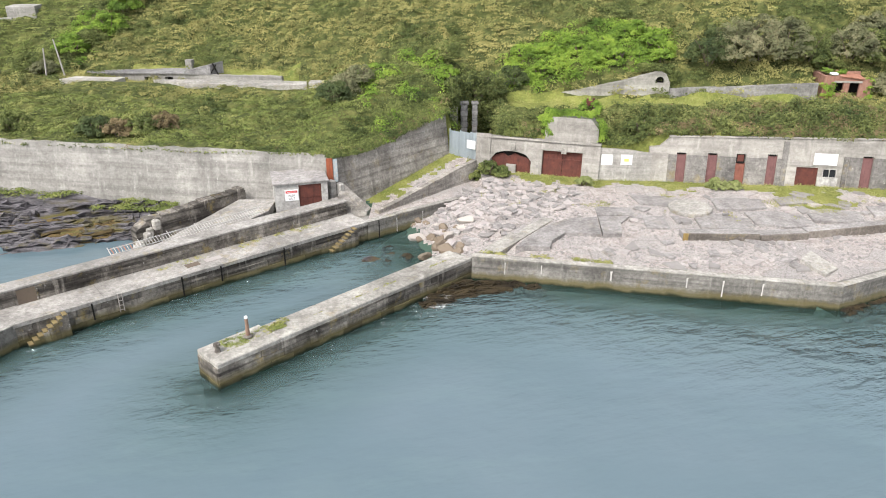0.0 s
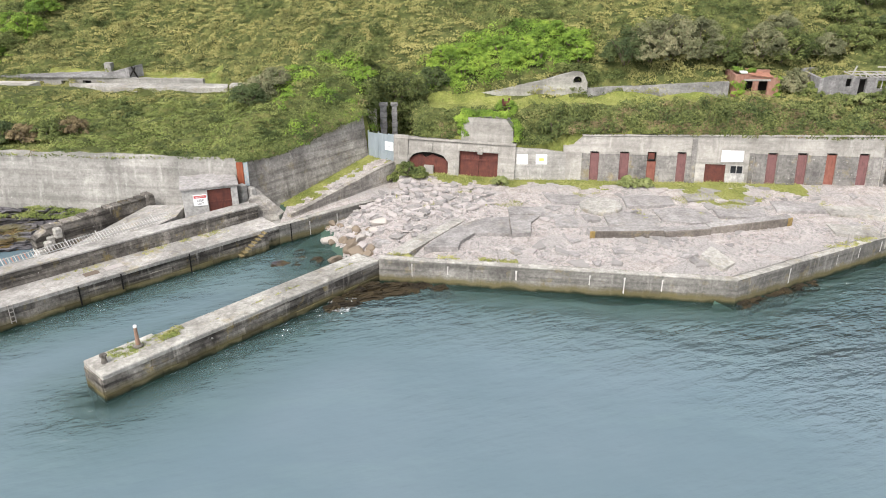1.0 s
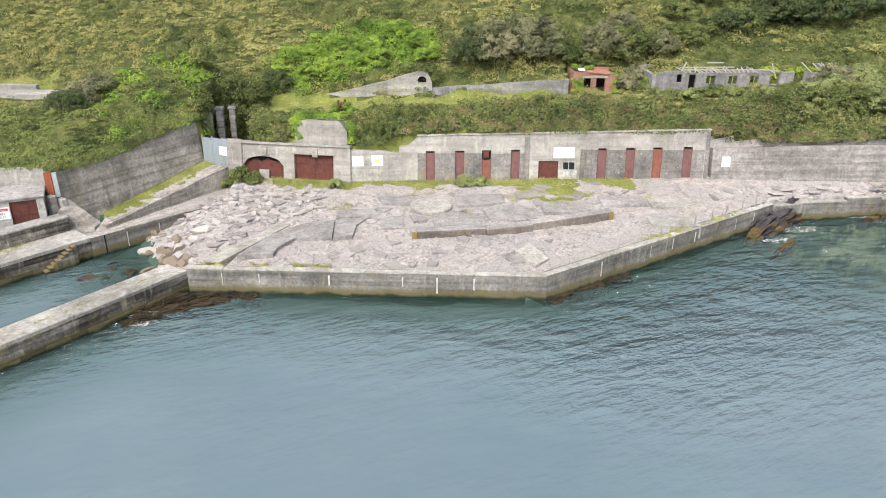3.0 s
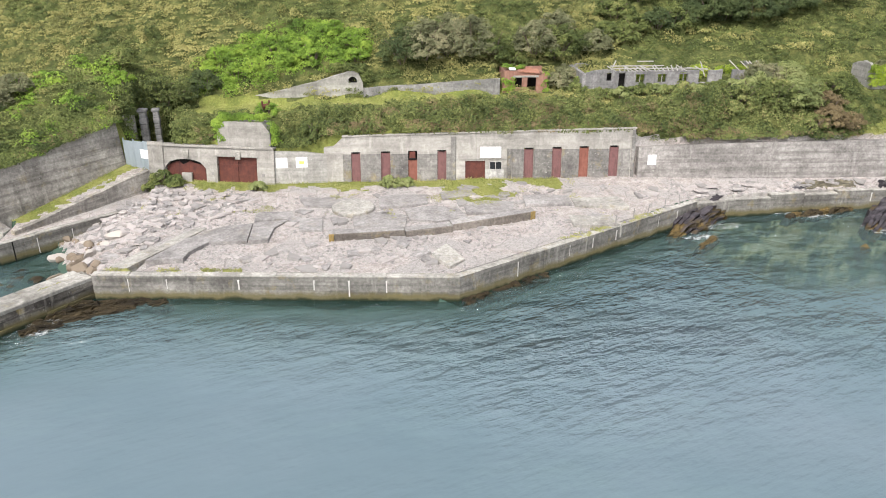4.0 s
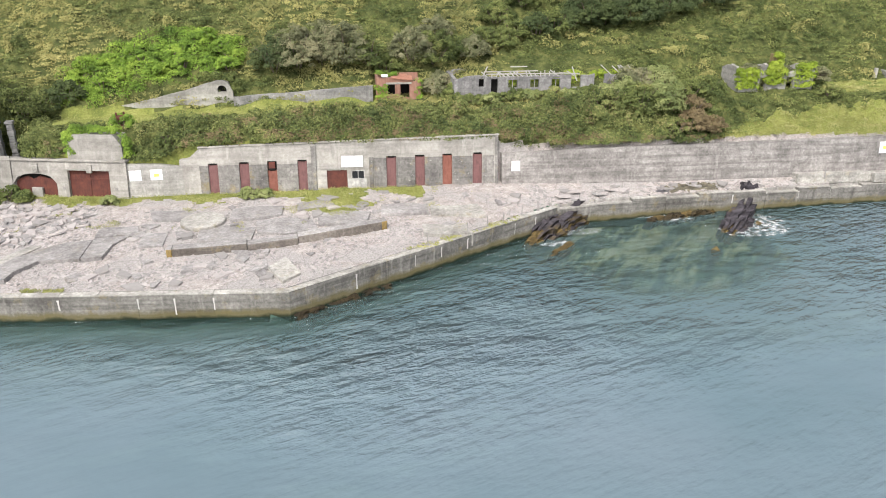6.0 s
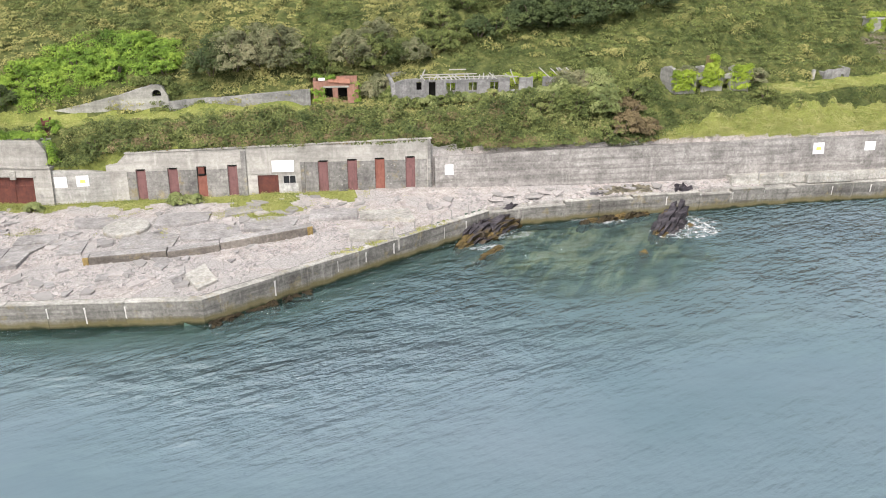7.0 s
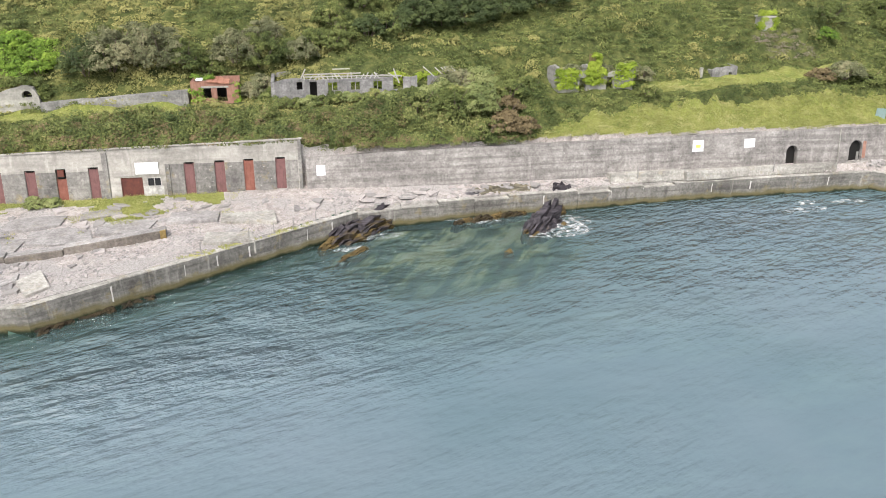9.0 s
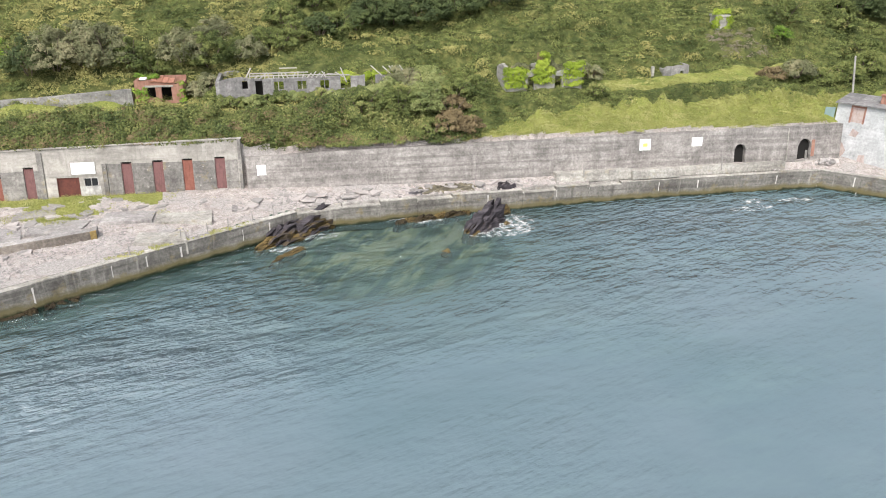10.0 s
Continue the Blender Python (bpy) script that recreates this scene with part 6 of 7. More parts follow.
# long bedded ridges of the left-hand shore
def ridges():
    r4 = random.Random(9)
    for k in range(130):
        x = r4.uniform(-52, -17)
        y = line([(-60, 48.0), (-30, 48.6), (-17, 52.5)], x) + r4.uniform(0, 7.0) * (1.0 if x < -24 else 0.5)
        if y > line([(-62, 62.6), (-8.4, 54.0)], x) - 0.8:
            continue
        h = 0.45 + 0.14 * (y - 48)
        w, a = r4.uniform(3.0, 8.0), math.radians(r4.uniform(11, 19))
        strata("rock", (x - w / 2 * math.cos(a), y - w / 2 * math.sin(a)), (x + w / 2 * math.cos(a), y + w / 2 * math.sin(a)), h * 0.25, r4.uniform(0.6, 1.3), h * r4.uniform(0.5, 0.95) + 0.25, 5, 200 + k,
               M_SHELF if k % 6 else M_KELP, "dark bedded rock ridge below the wall", "rock", "shelf ridges", r4.uniform(20, 45), (0.6, 1.0), 12)


ridges()

# large broken slabs, each a thing of its own
SLAB_ZONES = [((-0.5, 10.5), (47.5, 58.5), 230, (0.18, 0.72), 10), ((25.5, 44.0), (43.5, 52.5), 18, (0.25, 0.8), 5), ((4.0, 24.0), (41.4, 46.0), 34, (0.3, 0.9), 9), ((14.0, 34.0), (49.0, 54.5), 22, (0.3, 0.9), 7), ((46.0, 64.0), (49.9, 51.6), 26, (0.4, 0.9), 9), ((90.5, 96.0), (46.3, 47.6), 16, (0.25, 0.6), 40), ((68.0, 90.0), (48.4, 50.0), 14, (0.2, 0.5), 8)]
for (xa, xb), (ya, yb), n, (ra, rb), tilt in SLAB_ZONES:
    k = 0
    while k < n:
        x, y = rng.uniform(xa, xb), rng.uniform(ya, yb)
        if x < 11 and (beach_z(x, y) < 0.4 or y > line(BACKLINE, x) - 2.6 or (y - 44.4) < (x - 2.5) * 1.1 or (x - 50.3 + y * 0.0) > 99):
            continue
        if x > 1.9 and (y < line(SEALINE, x) + 1.2 or y > line(BACKLINE, x) - 0.8):
            continue
        if -5.6 < x < 3.2 and ground(x, y)[0] == 1.45 or on_plate(x, y):
            continue
        k += 1
        r = rng.uniform(ra, rb)
        vs, m = chip_verts(rng, 0, 0, 0, r, rng.uniform(0.08, 0.24), tilt)
        ob = mesh_object("broken_slab", vs, chip_faces(m, 0), rng.choice((M_RUBBLE, M_RUBBLE, M_SLAB, M_SLAB, M_RUBBLE_DARK)))
        ob.matrix_basis = pose(x, y, surface(x, y) + rng.uniform(0.06, 0.22 if x < 11 else 0.16))
        tagged(ob, "broken pale concrete slab lying on the terrace", "slab", "broken slabs")


def rubble(name, count, zone, size, mats, label, seed):
    r2 = random.Random(seed)
    verts, faces, idx = [], [], []
    done = 0
    while done < count:
        x, y = r2.uniform(*zone[0]), r2.uniform(*zone[1])
        if x > 1.9 and (y < line(SEALINE, x) + 0.6 or y > line(BACKLINE, x) - 0.5):
            continue
        if noise.noise((x * 0.3, y * 0.4, seed)) < -0.12:
            done += 0.25
            continue
        z, cover = ground(x, y)
        if cover != 1 or z < 0.1 or z == 1.45 or on_plate(x, y):
            done += 0.05
            continue
        done += 1
        r = size[0] + (size[1] - size[0]) * r2.random() ** 2.5
        vs, n = chip_verts(r2, x, y, z + r * 0.18, r, r * 0.5, 22)
        fs = chip_faces(n, len(verts))
        verts += vs
        faces += fs
        idx += [0 if r2.random() < 0.72 else 1] * len(fs)
    ob = mesh_object(name, verts, faces, mats)
    ob.data.polygons.foreach_set("material_index", idx)
    return tagged(ob, label, "rubble", kind="stuff")


rubble("rubble", 1900, ((-2.5, 11), (46, 58.5)), (0.05, 0.28), [M_RUBBLE, M_RUBBLE_DARK], "tumbled pale stone rubble beside the basin", 5)
rubble("gravel", 8000, ((3, 34), (40, 55)), (0.03, 0.2), [M_RUBBLE, M_RUBBLE_DARK], "scattered pale stone chips on the terrace", 6)
rubble("gravel", 700, ((33, 46), (43, 54)), (0.03, 0.16), [M_RUBBLE, M_RUBBLE_DARK], "few stone chips on the smooth terrace", 9)
rubble("gravel", 900, ((44, 95), (46, 52)), (0.05, 0.35), [M_RUBBLE, M_RUBBLE_DARK], "stone chips along the ledge", 7)


def flat_slab(name, pts, z0, z1, mat, label, group="paving plates", tops=None):
    bm = bmesh.new()
    prism(bm, pts, z0, z1, tops)
    ob = part(name, bm, mat, None)
    return tagged(ob, label, "slab", group)


for pts, zt, mat, label, tops in PLATES:
    low = max(terrace_z(max(x, 2.0), y) for x, y in pts) + (0.03 if pts[0][0] > 12 else 0.08)
    flat_slab("paving_plate", pts, 0.8, low, mat, label, tops=tops)
disc = part("turntable_base", lathe(bmesh.new(), [(1.62, -0.5), (1.62, 0.0), (1.55, 0.05), (0.2, 0.06)], 40), M_COPING, None)
disc.matrix_basis = pose(18.75, 51.75, 2.12)
tagged(disc, "pale round concrete base flush with the terrace", "concrete disc")

# the long low curved kerb of an old foundation
M_OCHRE = concrete("ochre_lichened_concrete", (0.24, 0.165, 0.06), (0.38, 0.28, 0.12), 0.2, 0.3)
M_KERB_FACE = concrete("brown_kerb_concrete", (0.13, 0.112, 0.098), (0.28, 0.25, 0.22), 0.6, 0.4, lichen=0.3)
CURB = [(16.6, 46.28, 2.19), (16.95, 46.26, 2.19), (21.85, 46.12, 2.2), (25.3, 46.4, 2.26), (31.35, 47.4, 2.42), (31.75, 47.5, 2.44)]
curb = thing("old_foundation", Matrix.Identity(4), "long low curved concrete foundation, cracked across", "foundation", kind="structure")
for k, ((x0, y0, h0), (x1, y1, h1)) in enumerate(zip(CURB, CURB[1:])):
    drop = 0.08 if k == 2 else 0.0
    gap = 0.03 if k in (1, 2) else 0.0
    for nm, y_in, y_out, mt in (("block", 0.1, 1.1, M_SLAB), ("face", -0.12 if k == 2 else 0.0, 0.11, M_OCHRE if k in (0, 4) else M_KERB_FACE)):
        bm = bmesh.new()
        up = 0.012 if nm == "face" else 0.0
        prism(bm, [(x0 + gap, y0 + y_in), (x1 - gap, y1 + y_in), (x1 - gap, y1 + y_out), (x0 + gap, y0 + y_out)], 1.0, 0, [h0 - drop + up, h1 - drop + up, h1 - drop + up - 0.06 * y_out, h0 - drop + up - 0.06 * y_out])
        bmesh.ops.bevel(bm, geom=[e for e in bm.edges], offset=0.025, segments=1, affect="EDGES")
        part(nm, bm, mt, curb)
# white water at the rocks
m, t, p = nodes_of("sea_foam")
pos = coords(t)
link(t, ramp(t, noise_tex(t, pos, 1.6, 6, 0.75), [(0.46, 0.0), (0.68, 0.6)]), p.inputs["Alpha"])
p.inputs["Base Color"].default_value = (0.85, 0.87, 0.87, 1)
p.inputs["Roughness"].default_value = 0.8
M_FOAM = m
for x, y, rx, ry in ((60.8, 45.0, 3.2, 1.4), (62.8, 46.4, 2.2, 1.5), (61.6, 44.4, 2.4, 1.0), (56.4, 48.2, 1.2, 0.5), (84.0, 43.0, 2.2, 0.7), (89.0, 43.6, 2.0, 0.6), (47.3, 47.6, 1.7, 0.6), (44.6, 45.9, 1.4, 0.5), (-0.4, 40.9, 1.2, 0.4), (-0.1, 39.8, 0.9, 0.35), (54.6, 49.6, 1.8, 0.4), (85.5, 44.5, 1.6, 0.5)):
    n = 20
    verts = [(x, y, 0.07)] + [(x + rx * math.cos(6.283 * k / n) * rng.uniform(0.75, 1.15), y + ry * math.sin(6.283 * k / n) * rng.uniform(0.75, 1.15), 0.06) for k in range(n)]
    tagged(mesh_object("foam", verts, [(0, 1 + k, 1 + (k + 1) % n) for k in range(n)], M_FOAM), "broken white foam on the water at the rocks", "foam", kind="stuff")

# ---- growth ----
RNG = np.random.default_rng(12)


def leaf_mesh(name, c, d, s, mat, slim=0.55):
    """One mesh of many loose leaves: c centres, d the way each one faces, s its half length."""
    n = len(c)
    d = d / np.linalg.norm(d, axis=1, keepdims=True)
    r = RNG.normal(size=(n, 3))
    u = np.cross(d, r)
    u /= np.linalg.norm(u, axis=1, keepdims=True)
    v = np.cross(d, u)
    s = s[:, None]
    pts = np.stack([c - u * s, c + u * s * 0.9 + v * s * slim - d * s * 0.1, c + u * s * 0.5 - v * s * slim * 1.3 + d * s * 0.12], 1).reshape(-1, 3)
    me = bpy.data.meshes.new(name)
    me.vertices.add(3 * n)
    me.vertices.foreach_set("co", pts.astype(np.float32).ravel())
    me.loops.add(3 * n)
    me.loops.foreach_set("vertex_index", np.arange(3 * n, dtype=np.int32))
    me.polygons.add(n)
    me.polygons.foreach_set("loop_start", np.arange(0, 3 * n, 3, dtype=np.int32))
    me.polygons.foreach_set("loop_total", np.full(n, 3, dtype=np.int32))
    me.materials.append(mat)
    me.update(calc_edges=True)
    return me


def dome_leaves(centres, radii, heights, per, size):
    """Leaves laid over low domes: centres (n, 3), with their radii and heights."""
    n = len(centres)
    a = RNG.uniform(0, 2 * np.pi, (n, per))
    h = RNG.uniform(0.0, 1.0, (n, per)) ** 0.8
    k = np.sqrt(1 - h * h * 0.98)
    lump = 1 + 0.3 * np.sin(a * 3 + RNG.uniform(0, 6, (n, 1))) * k
    out = np.stack([np.cos(a) * k * lump, np.sin(a) * k * lump, h], -1)
    pts = centres[:, None, :] + out * np.stack([radii, radii, heights], -1)[:, None, :] * RNG.uniform(0.8, 1.05, (n, per, 1))
    face = out * 1.1 + RNG.normal(size=out.shape) * 0.4 + np.array([0, -0.15, 0.3])
    s = RNG.uniform(0.6, 1.35, (n, per)) * size
    return pts.reshape(-1, 3), face.reshape(-1, 3), s.reshape(-1)


def growth(name, spots, radius, height, per, size, mat, label, category, lift=-0.1):
    spots = np.array(spots)
    n = len(spots)
    radii = RNG.uniform(*radius, n)
    swell = np.array([0.75 + 0.9 * noise.noise((q[0] * 0.22, q[1] * 0.22, 2.0)) for q in spots])
    heights = RNG.uniform(*height, n) * np.clip(swell, 0.25, 1.5)
    spots[:, 2] += lift
    ob = new(name, leaf_mesh(name, *dome_leaves(spots, radii, heights, per, size), mat))
    return tagged(ob, label, category, kind="stuff")


def zone_of(x, y):
    back = line(BACKLINE, x)
    v = y - back
    n = noise.noise((x * 0.12, y * 0.12, 11.0))
    if ((x - 14.2) / 9.2) ** 2 + ((y - 74.2) / 3.8) ** 2 < 1 + n * 0.6 and y > 70.8:
        return "lime"
    if -7.5 < x < 1.5 and 57 < y < 71 and n + noise.noise((x * 0.3, y * 0.3, 1.0)) * 0.6 > -0.6 and x + (y - 60) * 0.3 > -6.0:
        return "lime" if noise.noise((x * 0.5, y * 0.5, 2.0)) > 0.02 and y < 71.5 else "green"
    gully = -42.0 + (y - 87.5) * 0.28
    if 86 < y < 101 and -5.5 < x - gully < 0.3 and n > -0.25:
        return "lime" if n > -0.05 else "green"
    if y > 84 and x < gully - 1:
        return "soft"
    if 92 < x < 98 and 59.5 < y < 63.5 and n > -0.25:
        return "heather"
    if 5.5 < x < 60 and v < 6.5:
        return "hedge"
    if y < 74 and x < 5 and noise.noise((x * 0.25, y * 0.25, 6.0)) > -0.15:
        return "soft"
    if y < 72 and x < 5 or x > 48 and n > -0.85 or n > 0.16:
        return "green"
    return "heath"


spots = {"lime": [], "green": [], "hedge": [], "heath": [], "soft": [], "heather": [], "grass": [], "brown": []}
prng = random.Random(77)


def built_on(x, y):
    """Ground kept clear for buildings, tracks and platforms."""
    if 8.0 < x < 13.4 and y < 61.3:
        return True
    if 1.0 < x < 5.2 and y < 69.5:
        return True
    if 6 < x < 34.5 and y < 70.6 - 0.16 * (x - 9) + 0.1 and y > 65.6 - 0.1 * (x - 12):
        return True
    if 34 < x < 39 and 65.2 < y < 69:
        return y < 66.3 or prng.random() < 0.5
    if 41 < x < 58.5 and 0 < y - (63.4 - 0.116 * (x - 44.2)) + 0.2 < 5.6:
        return prng.random() < 0.6
    if 66 < x < 74 and 56.2 < y < 60.5:
        return prng.random() < 0.6
    if 82.5 < x < 87.5 and 57.6 < y < 60.8:
        return y < 58.8 or prng.random() < 0.4
    if -42 < x < -10 and 75.4 < y < 83.5 - 0.2 * (x + 41):
        return y > 79.2 - 0.16 * (x + 41) + 0.4 or prng.random() < 0.75
    return x > 95.8 and y < 49.5


for _ in range(30000):
    x = prng.uniform(-60, 116)
    y = line(BACKLINE, x) + 0.45 + prng.random() * 43
    if built_on(x, y):
        continue
    z, cover = ground(x, y)
    if cover == 2:
        spots[zone_of(x, y)].append((x, y, z))
    elif cover == 3 and prng.random() < 0.6:
        spots["grass"].append((x, y, z))
growth("heath", spots["heath"], (0.4, 0.8), (0.2, 0.5), 50, 0.09, M_L_HEATH, "low olive heath and gorse over the hillside", "heath")
growth("scrub", spots["green"], (0.4, 0.8), (0.2, 0.5), 48, 0.088, M_L_GREEN, "mixed green scrub on the slopes", "scrub")
growth("soft_grass", spots["soft"], (0.45, 0.9), (0.1, 0.3), 60, 0.074, M_L_SOFT, "soft long grass over the banks", "grass")
growth("bracken", spots["lime"], (0.5, 1.0), (0.3, 0.7), 80, 0.085, M_L_LIME, "bright yellow-green bracken", "bracken")
growth("hedge_scrub", spots["hedge"], (0.4, 0.75), (0.3, 0.7), 80, 0.08, M_L_HEDGE, "dense dark bramble along the wall heads", "bramble")
growth("heather", spots["heather"], (0.3, 0.6), (0.15, 0.35), 60, 0.08, M_L_HEATHER, "dull purple heather on the bank", "heather")

# bigger bushes standing out of the heath, and the tall bramble behind the wall heads
def mounds(name, n, xr, deep, radius, height, mat, label, category, per=150, size=0.1, zones=()):
    got = []
    while len(got) < n:
        x = prng.uniform(*xr)
        y = line(BACKLINE, x) + prng.uniform(*deep)
        if built_on(x, y) or ground(x, y)[1] != 2 or zones and zone_of(x, y) not in zones or noise.noise((x * 0.15, y * 0.15, 5.0)) < -0.2:
            continue
        got.append((x, y, ground(x, y)[0]))
    return growth(name, got, radius, height, per, size, mat, label, category)


mounds("gorse_bush", 500, (-62, 110), (8, 40), (0.5, 1.0), (0.7, 1.3), M_L_HEATH, "rounded olive gorse bushes on the hillside", "gorse", zones=("heath", "green"))
mounds("green_bush", 420, (-62, 110), (6, 40), (0.5, 1.0), (0.7, 1.2), M_L_GREEN, "rounded green bushes on the hillside", "bush", zones=("heath", "green"))
mounds("bracken_clump", 120, (-10, 26), (4, 20), (0.7, 1.2), (0.9, 1.6), M_L_LIME, "tall clumps of bright bracken", "bracken", zones=("lime",))
mounds("bramble_bank", 300, (17, 61), (0.9, 6.0), (0.5, 0.9), (0.9, 1.6), M_L_HEDGE, "tall dark bramble bank behind the wall heads", "bramble", 170, 0.095)
mounds("dead_stalks", 130, (17, 62), (0.8, 5.5), (0.5, 0.9), (0.7, 1.1), M_L_BROWN, "dead brown stalks in the bramble", "bramble", 120, 0.08)

# a second, denser row of bramble hanging over the wall heads
over, brown = [], []
for _ in range(1900):
    x = prng.uniform(-60, 62) if prng.random() < 0.8 else prng.uniform(-8.5, 0.2)
    if 0.2 < x < 4.6 or 8.0 < x < 13.2:
        continue
    y = line(BACKLINE, x) + prng.uniform(0.5, 1.6)
    if x < -8 or x > 44:
        y = line(BACKLINE, x) + prng.uniform(0.45, 1.1)
    if -8.4 < x < 0.3:
        y = line(BACKLINE, x) + prng.uniform(0.35, 1.0)
    (brown if prng.random() < (0.3 if x > 16 else 0.05) else over).append((x, y, ground(x, y + 0.5)[0] - 0.1))
growth("wall_head_bramble", over, (0.35, 0.6), (0.2, 0.5), 52, 0.09, M_L_GREEN, "green growth spilling over the wall heads", "bramble")
growth("dead_bramble", brown, (0.3, 0.6), (0.25, 0.6), 60, 0.08, M_L_BROWN, "dead brown stems along the wall heads", "bramble")

growth("tussock_grass", spots["grass"], (0.25, 0.6), (0.08, 0.26), 70, 0.052, M_L_GRASS, "tussocks of long grass on the bank", "grass", -0.05)
# growth spilling over the wing wall's head
wing = []
for _ in range(420):
    u, d = prng.random(), prng.uniform(0.2, 2.8)
    x, y = WING[0][0] + u * 8.7 - d * 0.744, WING[0][1] + u * 9.7 + d * 0.668
    top = line(WING_HEAD, u * 13.03)
    wing.append((x, y, max(top - 0.1, ground(x, y)[0]) if d > 0.8 else top - 0.05))
growth("wing_bramble", wing, (0.35, 0.65), (0.25, 0.55), 90, 0.085, M_L_GREEN, "green growth spilling over the wing wall", "bramble")

# grass: upright blades on lawn, verge and ramp
blades = []
for _ in range(110000):
    q = prng.random()
    if q < 0.6:
        x = prng.uniform(60, 102)
        y = line(BACKLINE, x) + 0.5 + prng.random() * 6.5
    elif q < 0.85:
        x = prng.uniform(2, 40)
        y = line(BACKLINE, x) - 0.1 - prng.random() * 8
    elif q < 0.9:
        x, y = prng.uniform(5, 35), prng.uniform(60, 71)
    elif q < 0.96:
        x, y = prng.uniform(-7, 3), prng.uniform(53, 63)
    else:
        x, y = prng.uniform(-36, -14), prng.uniform(79, 88)
    z, cover = ground(x, y)
    tuft = cover == 1 and 3 < x < 44 and noise.noise((x * 0.45, y * 0.6, 7.0)) + 0.5 * noise.noise((x * 1.6, y * 1.9, 2.0)) > 0.46
    if (cover == 3 or tuft) and not (x > 95.8 and y < 49.5):
        blades.append((x, y, z))
blades = np.array(blades)
bn = len(blades)
lean = RNG.normal(size=(bn, 3)) * np.array([1, 1, 0.3])
c = blades + np.array([0, 0, 0.1])
tagged(new("rough_grass", leaf_mesh("rough_grass", c, lean + np.array([0, -0.5, 0.5]), RNG.uniform(0.05, 0.12, bn), M_L_GRASS, 0.18)), "rough yellow-green grass", "grass", kind="stuff")


def shrub(x, y, r, h, mat, label, category="shrub", group="", density=1.0, name="shrub"):
    """Stems from the ground, then a crown of leaf clumps with an uneven outline."""
    z = ground(x, y)[0]
    ob = thing(name, pose(x, y, z), label, category, group)
    rs = random.Random(int(x * 31 + y * 17))
    bm = bmesh.new()
    tips = []
    for k in range(6):
        a = k * 1.05 + rs.uniform(-0.3, 0.3)
        q = (r * 0.55 * math.cos(a), r * 0.55 * math.sin(a), h * rs.uniform(0.45, 0.7))
        beam(bm, (0.1 * math.cos(a), 0.1 * math.sin(a), -0.3), q, 0.08)
        beam(bm, q, (q[0] * 1.4, q[1] * 1.4, q[2] * 1.3), 0.04)
    part("trunk", bm, M_BARK, ob)
    n = int(22 * density * max(1.0, r) ** 2)
    cs = []
    for _ in range(n):
        a, e = rs.uniform(0, 6.283), rs.uniform(0.0, 1.0)
        k = math.sqrt(1 - e * e) * rs.uniform(0.75, 1.0)
        cs.append((r * k * math.cos(a), r * k * math.sin(a), h * (0.1 + 0.74 * e * rs.uniform(0.75, 1.15))))
    cs = np.array(cs)
    rad = RNG.uniform(0.3, 0.58, n) * min(1.0, 0.4 + r * 0.3)
    me = leaf_mesh("crown", *dome_leaves(cs, rad, rad * 0.9, 90, 0.085), mat)
    cr = new("crown", me)
    cr.parent = ob
    return ob


SHRUBS = []
SHRUBS += [
    (25.4, 70.7, 2.2, 3.4, M_L_DARK), (27.6, 70.6, 2.5, 4.0, M_L_GREY), (30.0, 70.6, 2.6, 4.2, M_L_GREY), (32.2, 70.2, 2.5, 4.0, M_L_GREY), (34.2, 69.8, 2.0, 3.0, M_L_GREEN), (36.0, 69.8, 1.6, 2.0, M_L_GREEN),
    (38.6, 70.4, 2.2, 3.2, M_L_GREY), (41.0, 70.6, 2.4, 3.4, M_L_GREEN), (43.6, 71.2, 2.0, 2.4, M_L_GREEN), (46.5, 71.6, 1.8, 2.2, M_L_GREEN), (40.4, 66.4, 1.7, 2.0, M_L_GREY), (42.2, 65.6, 1.1, 1.8, M_L_LIME), (41.4, 64.6, 1.2, 1.4, M_L_GREEN),
]
SHRUBS += [
    (57.6, 60.6, 1.9, 2.6, M_L_GREY), (59.8, 60.2, 2.0, 2.6, M_L_PALE), (55.6, 58.6, 1.8, 2.4, M_L_PALE), (53.0, 56.8, 1.8, 2.2, M_L_HEDGE), (56.0, 56.2, 2.0, 2.6, M_L_GREEN), (58.2, 56.0, 2.0, 2.6, M_L_PALE), (59.8, 53.6, 1.5, 1.7, M_L_BROWN), (61.3, 53.1, 1.3, 1.3, M_L_BROWN), (60.6, 55.2, 1.5, 1.8, M_L_BROWN), (58.0, 53.4, 1.2, 1.2, M_L_HEDGE),
    (61.5, 57.0, 1.6, 1.6, M_L_GREEN), (64.0, 58.2, 1.5, 1.7, M_L_GREEN), (75.5, 58.2, 1.4, 1.4, M_L_GREY), (74.5, 54.6, 1.1, 1.0, M_L_GREEN), (68.6, 58.9, 1.5, 1.9, M_L_GREY), (71.6, 58.9, 1.6, 2.0, M_L_GREY),
]
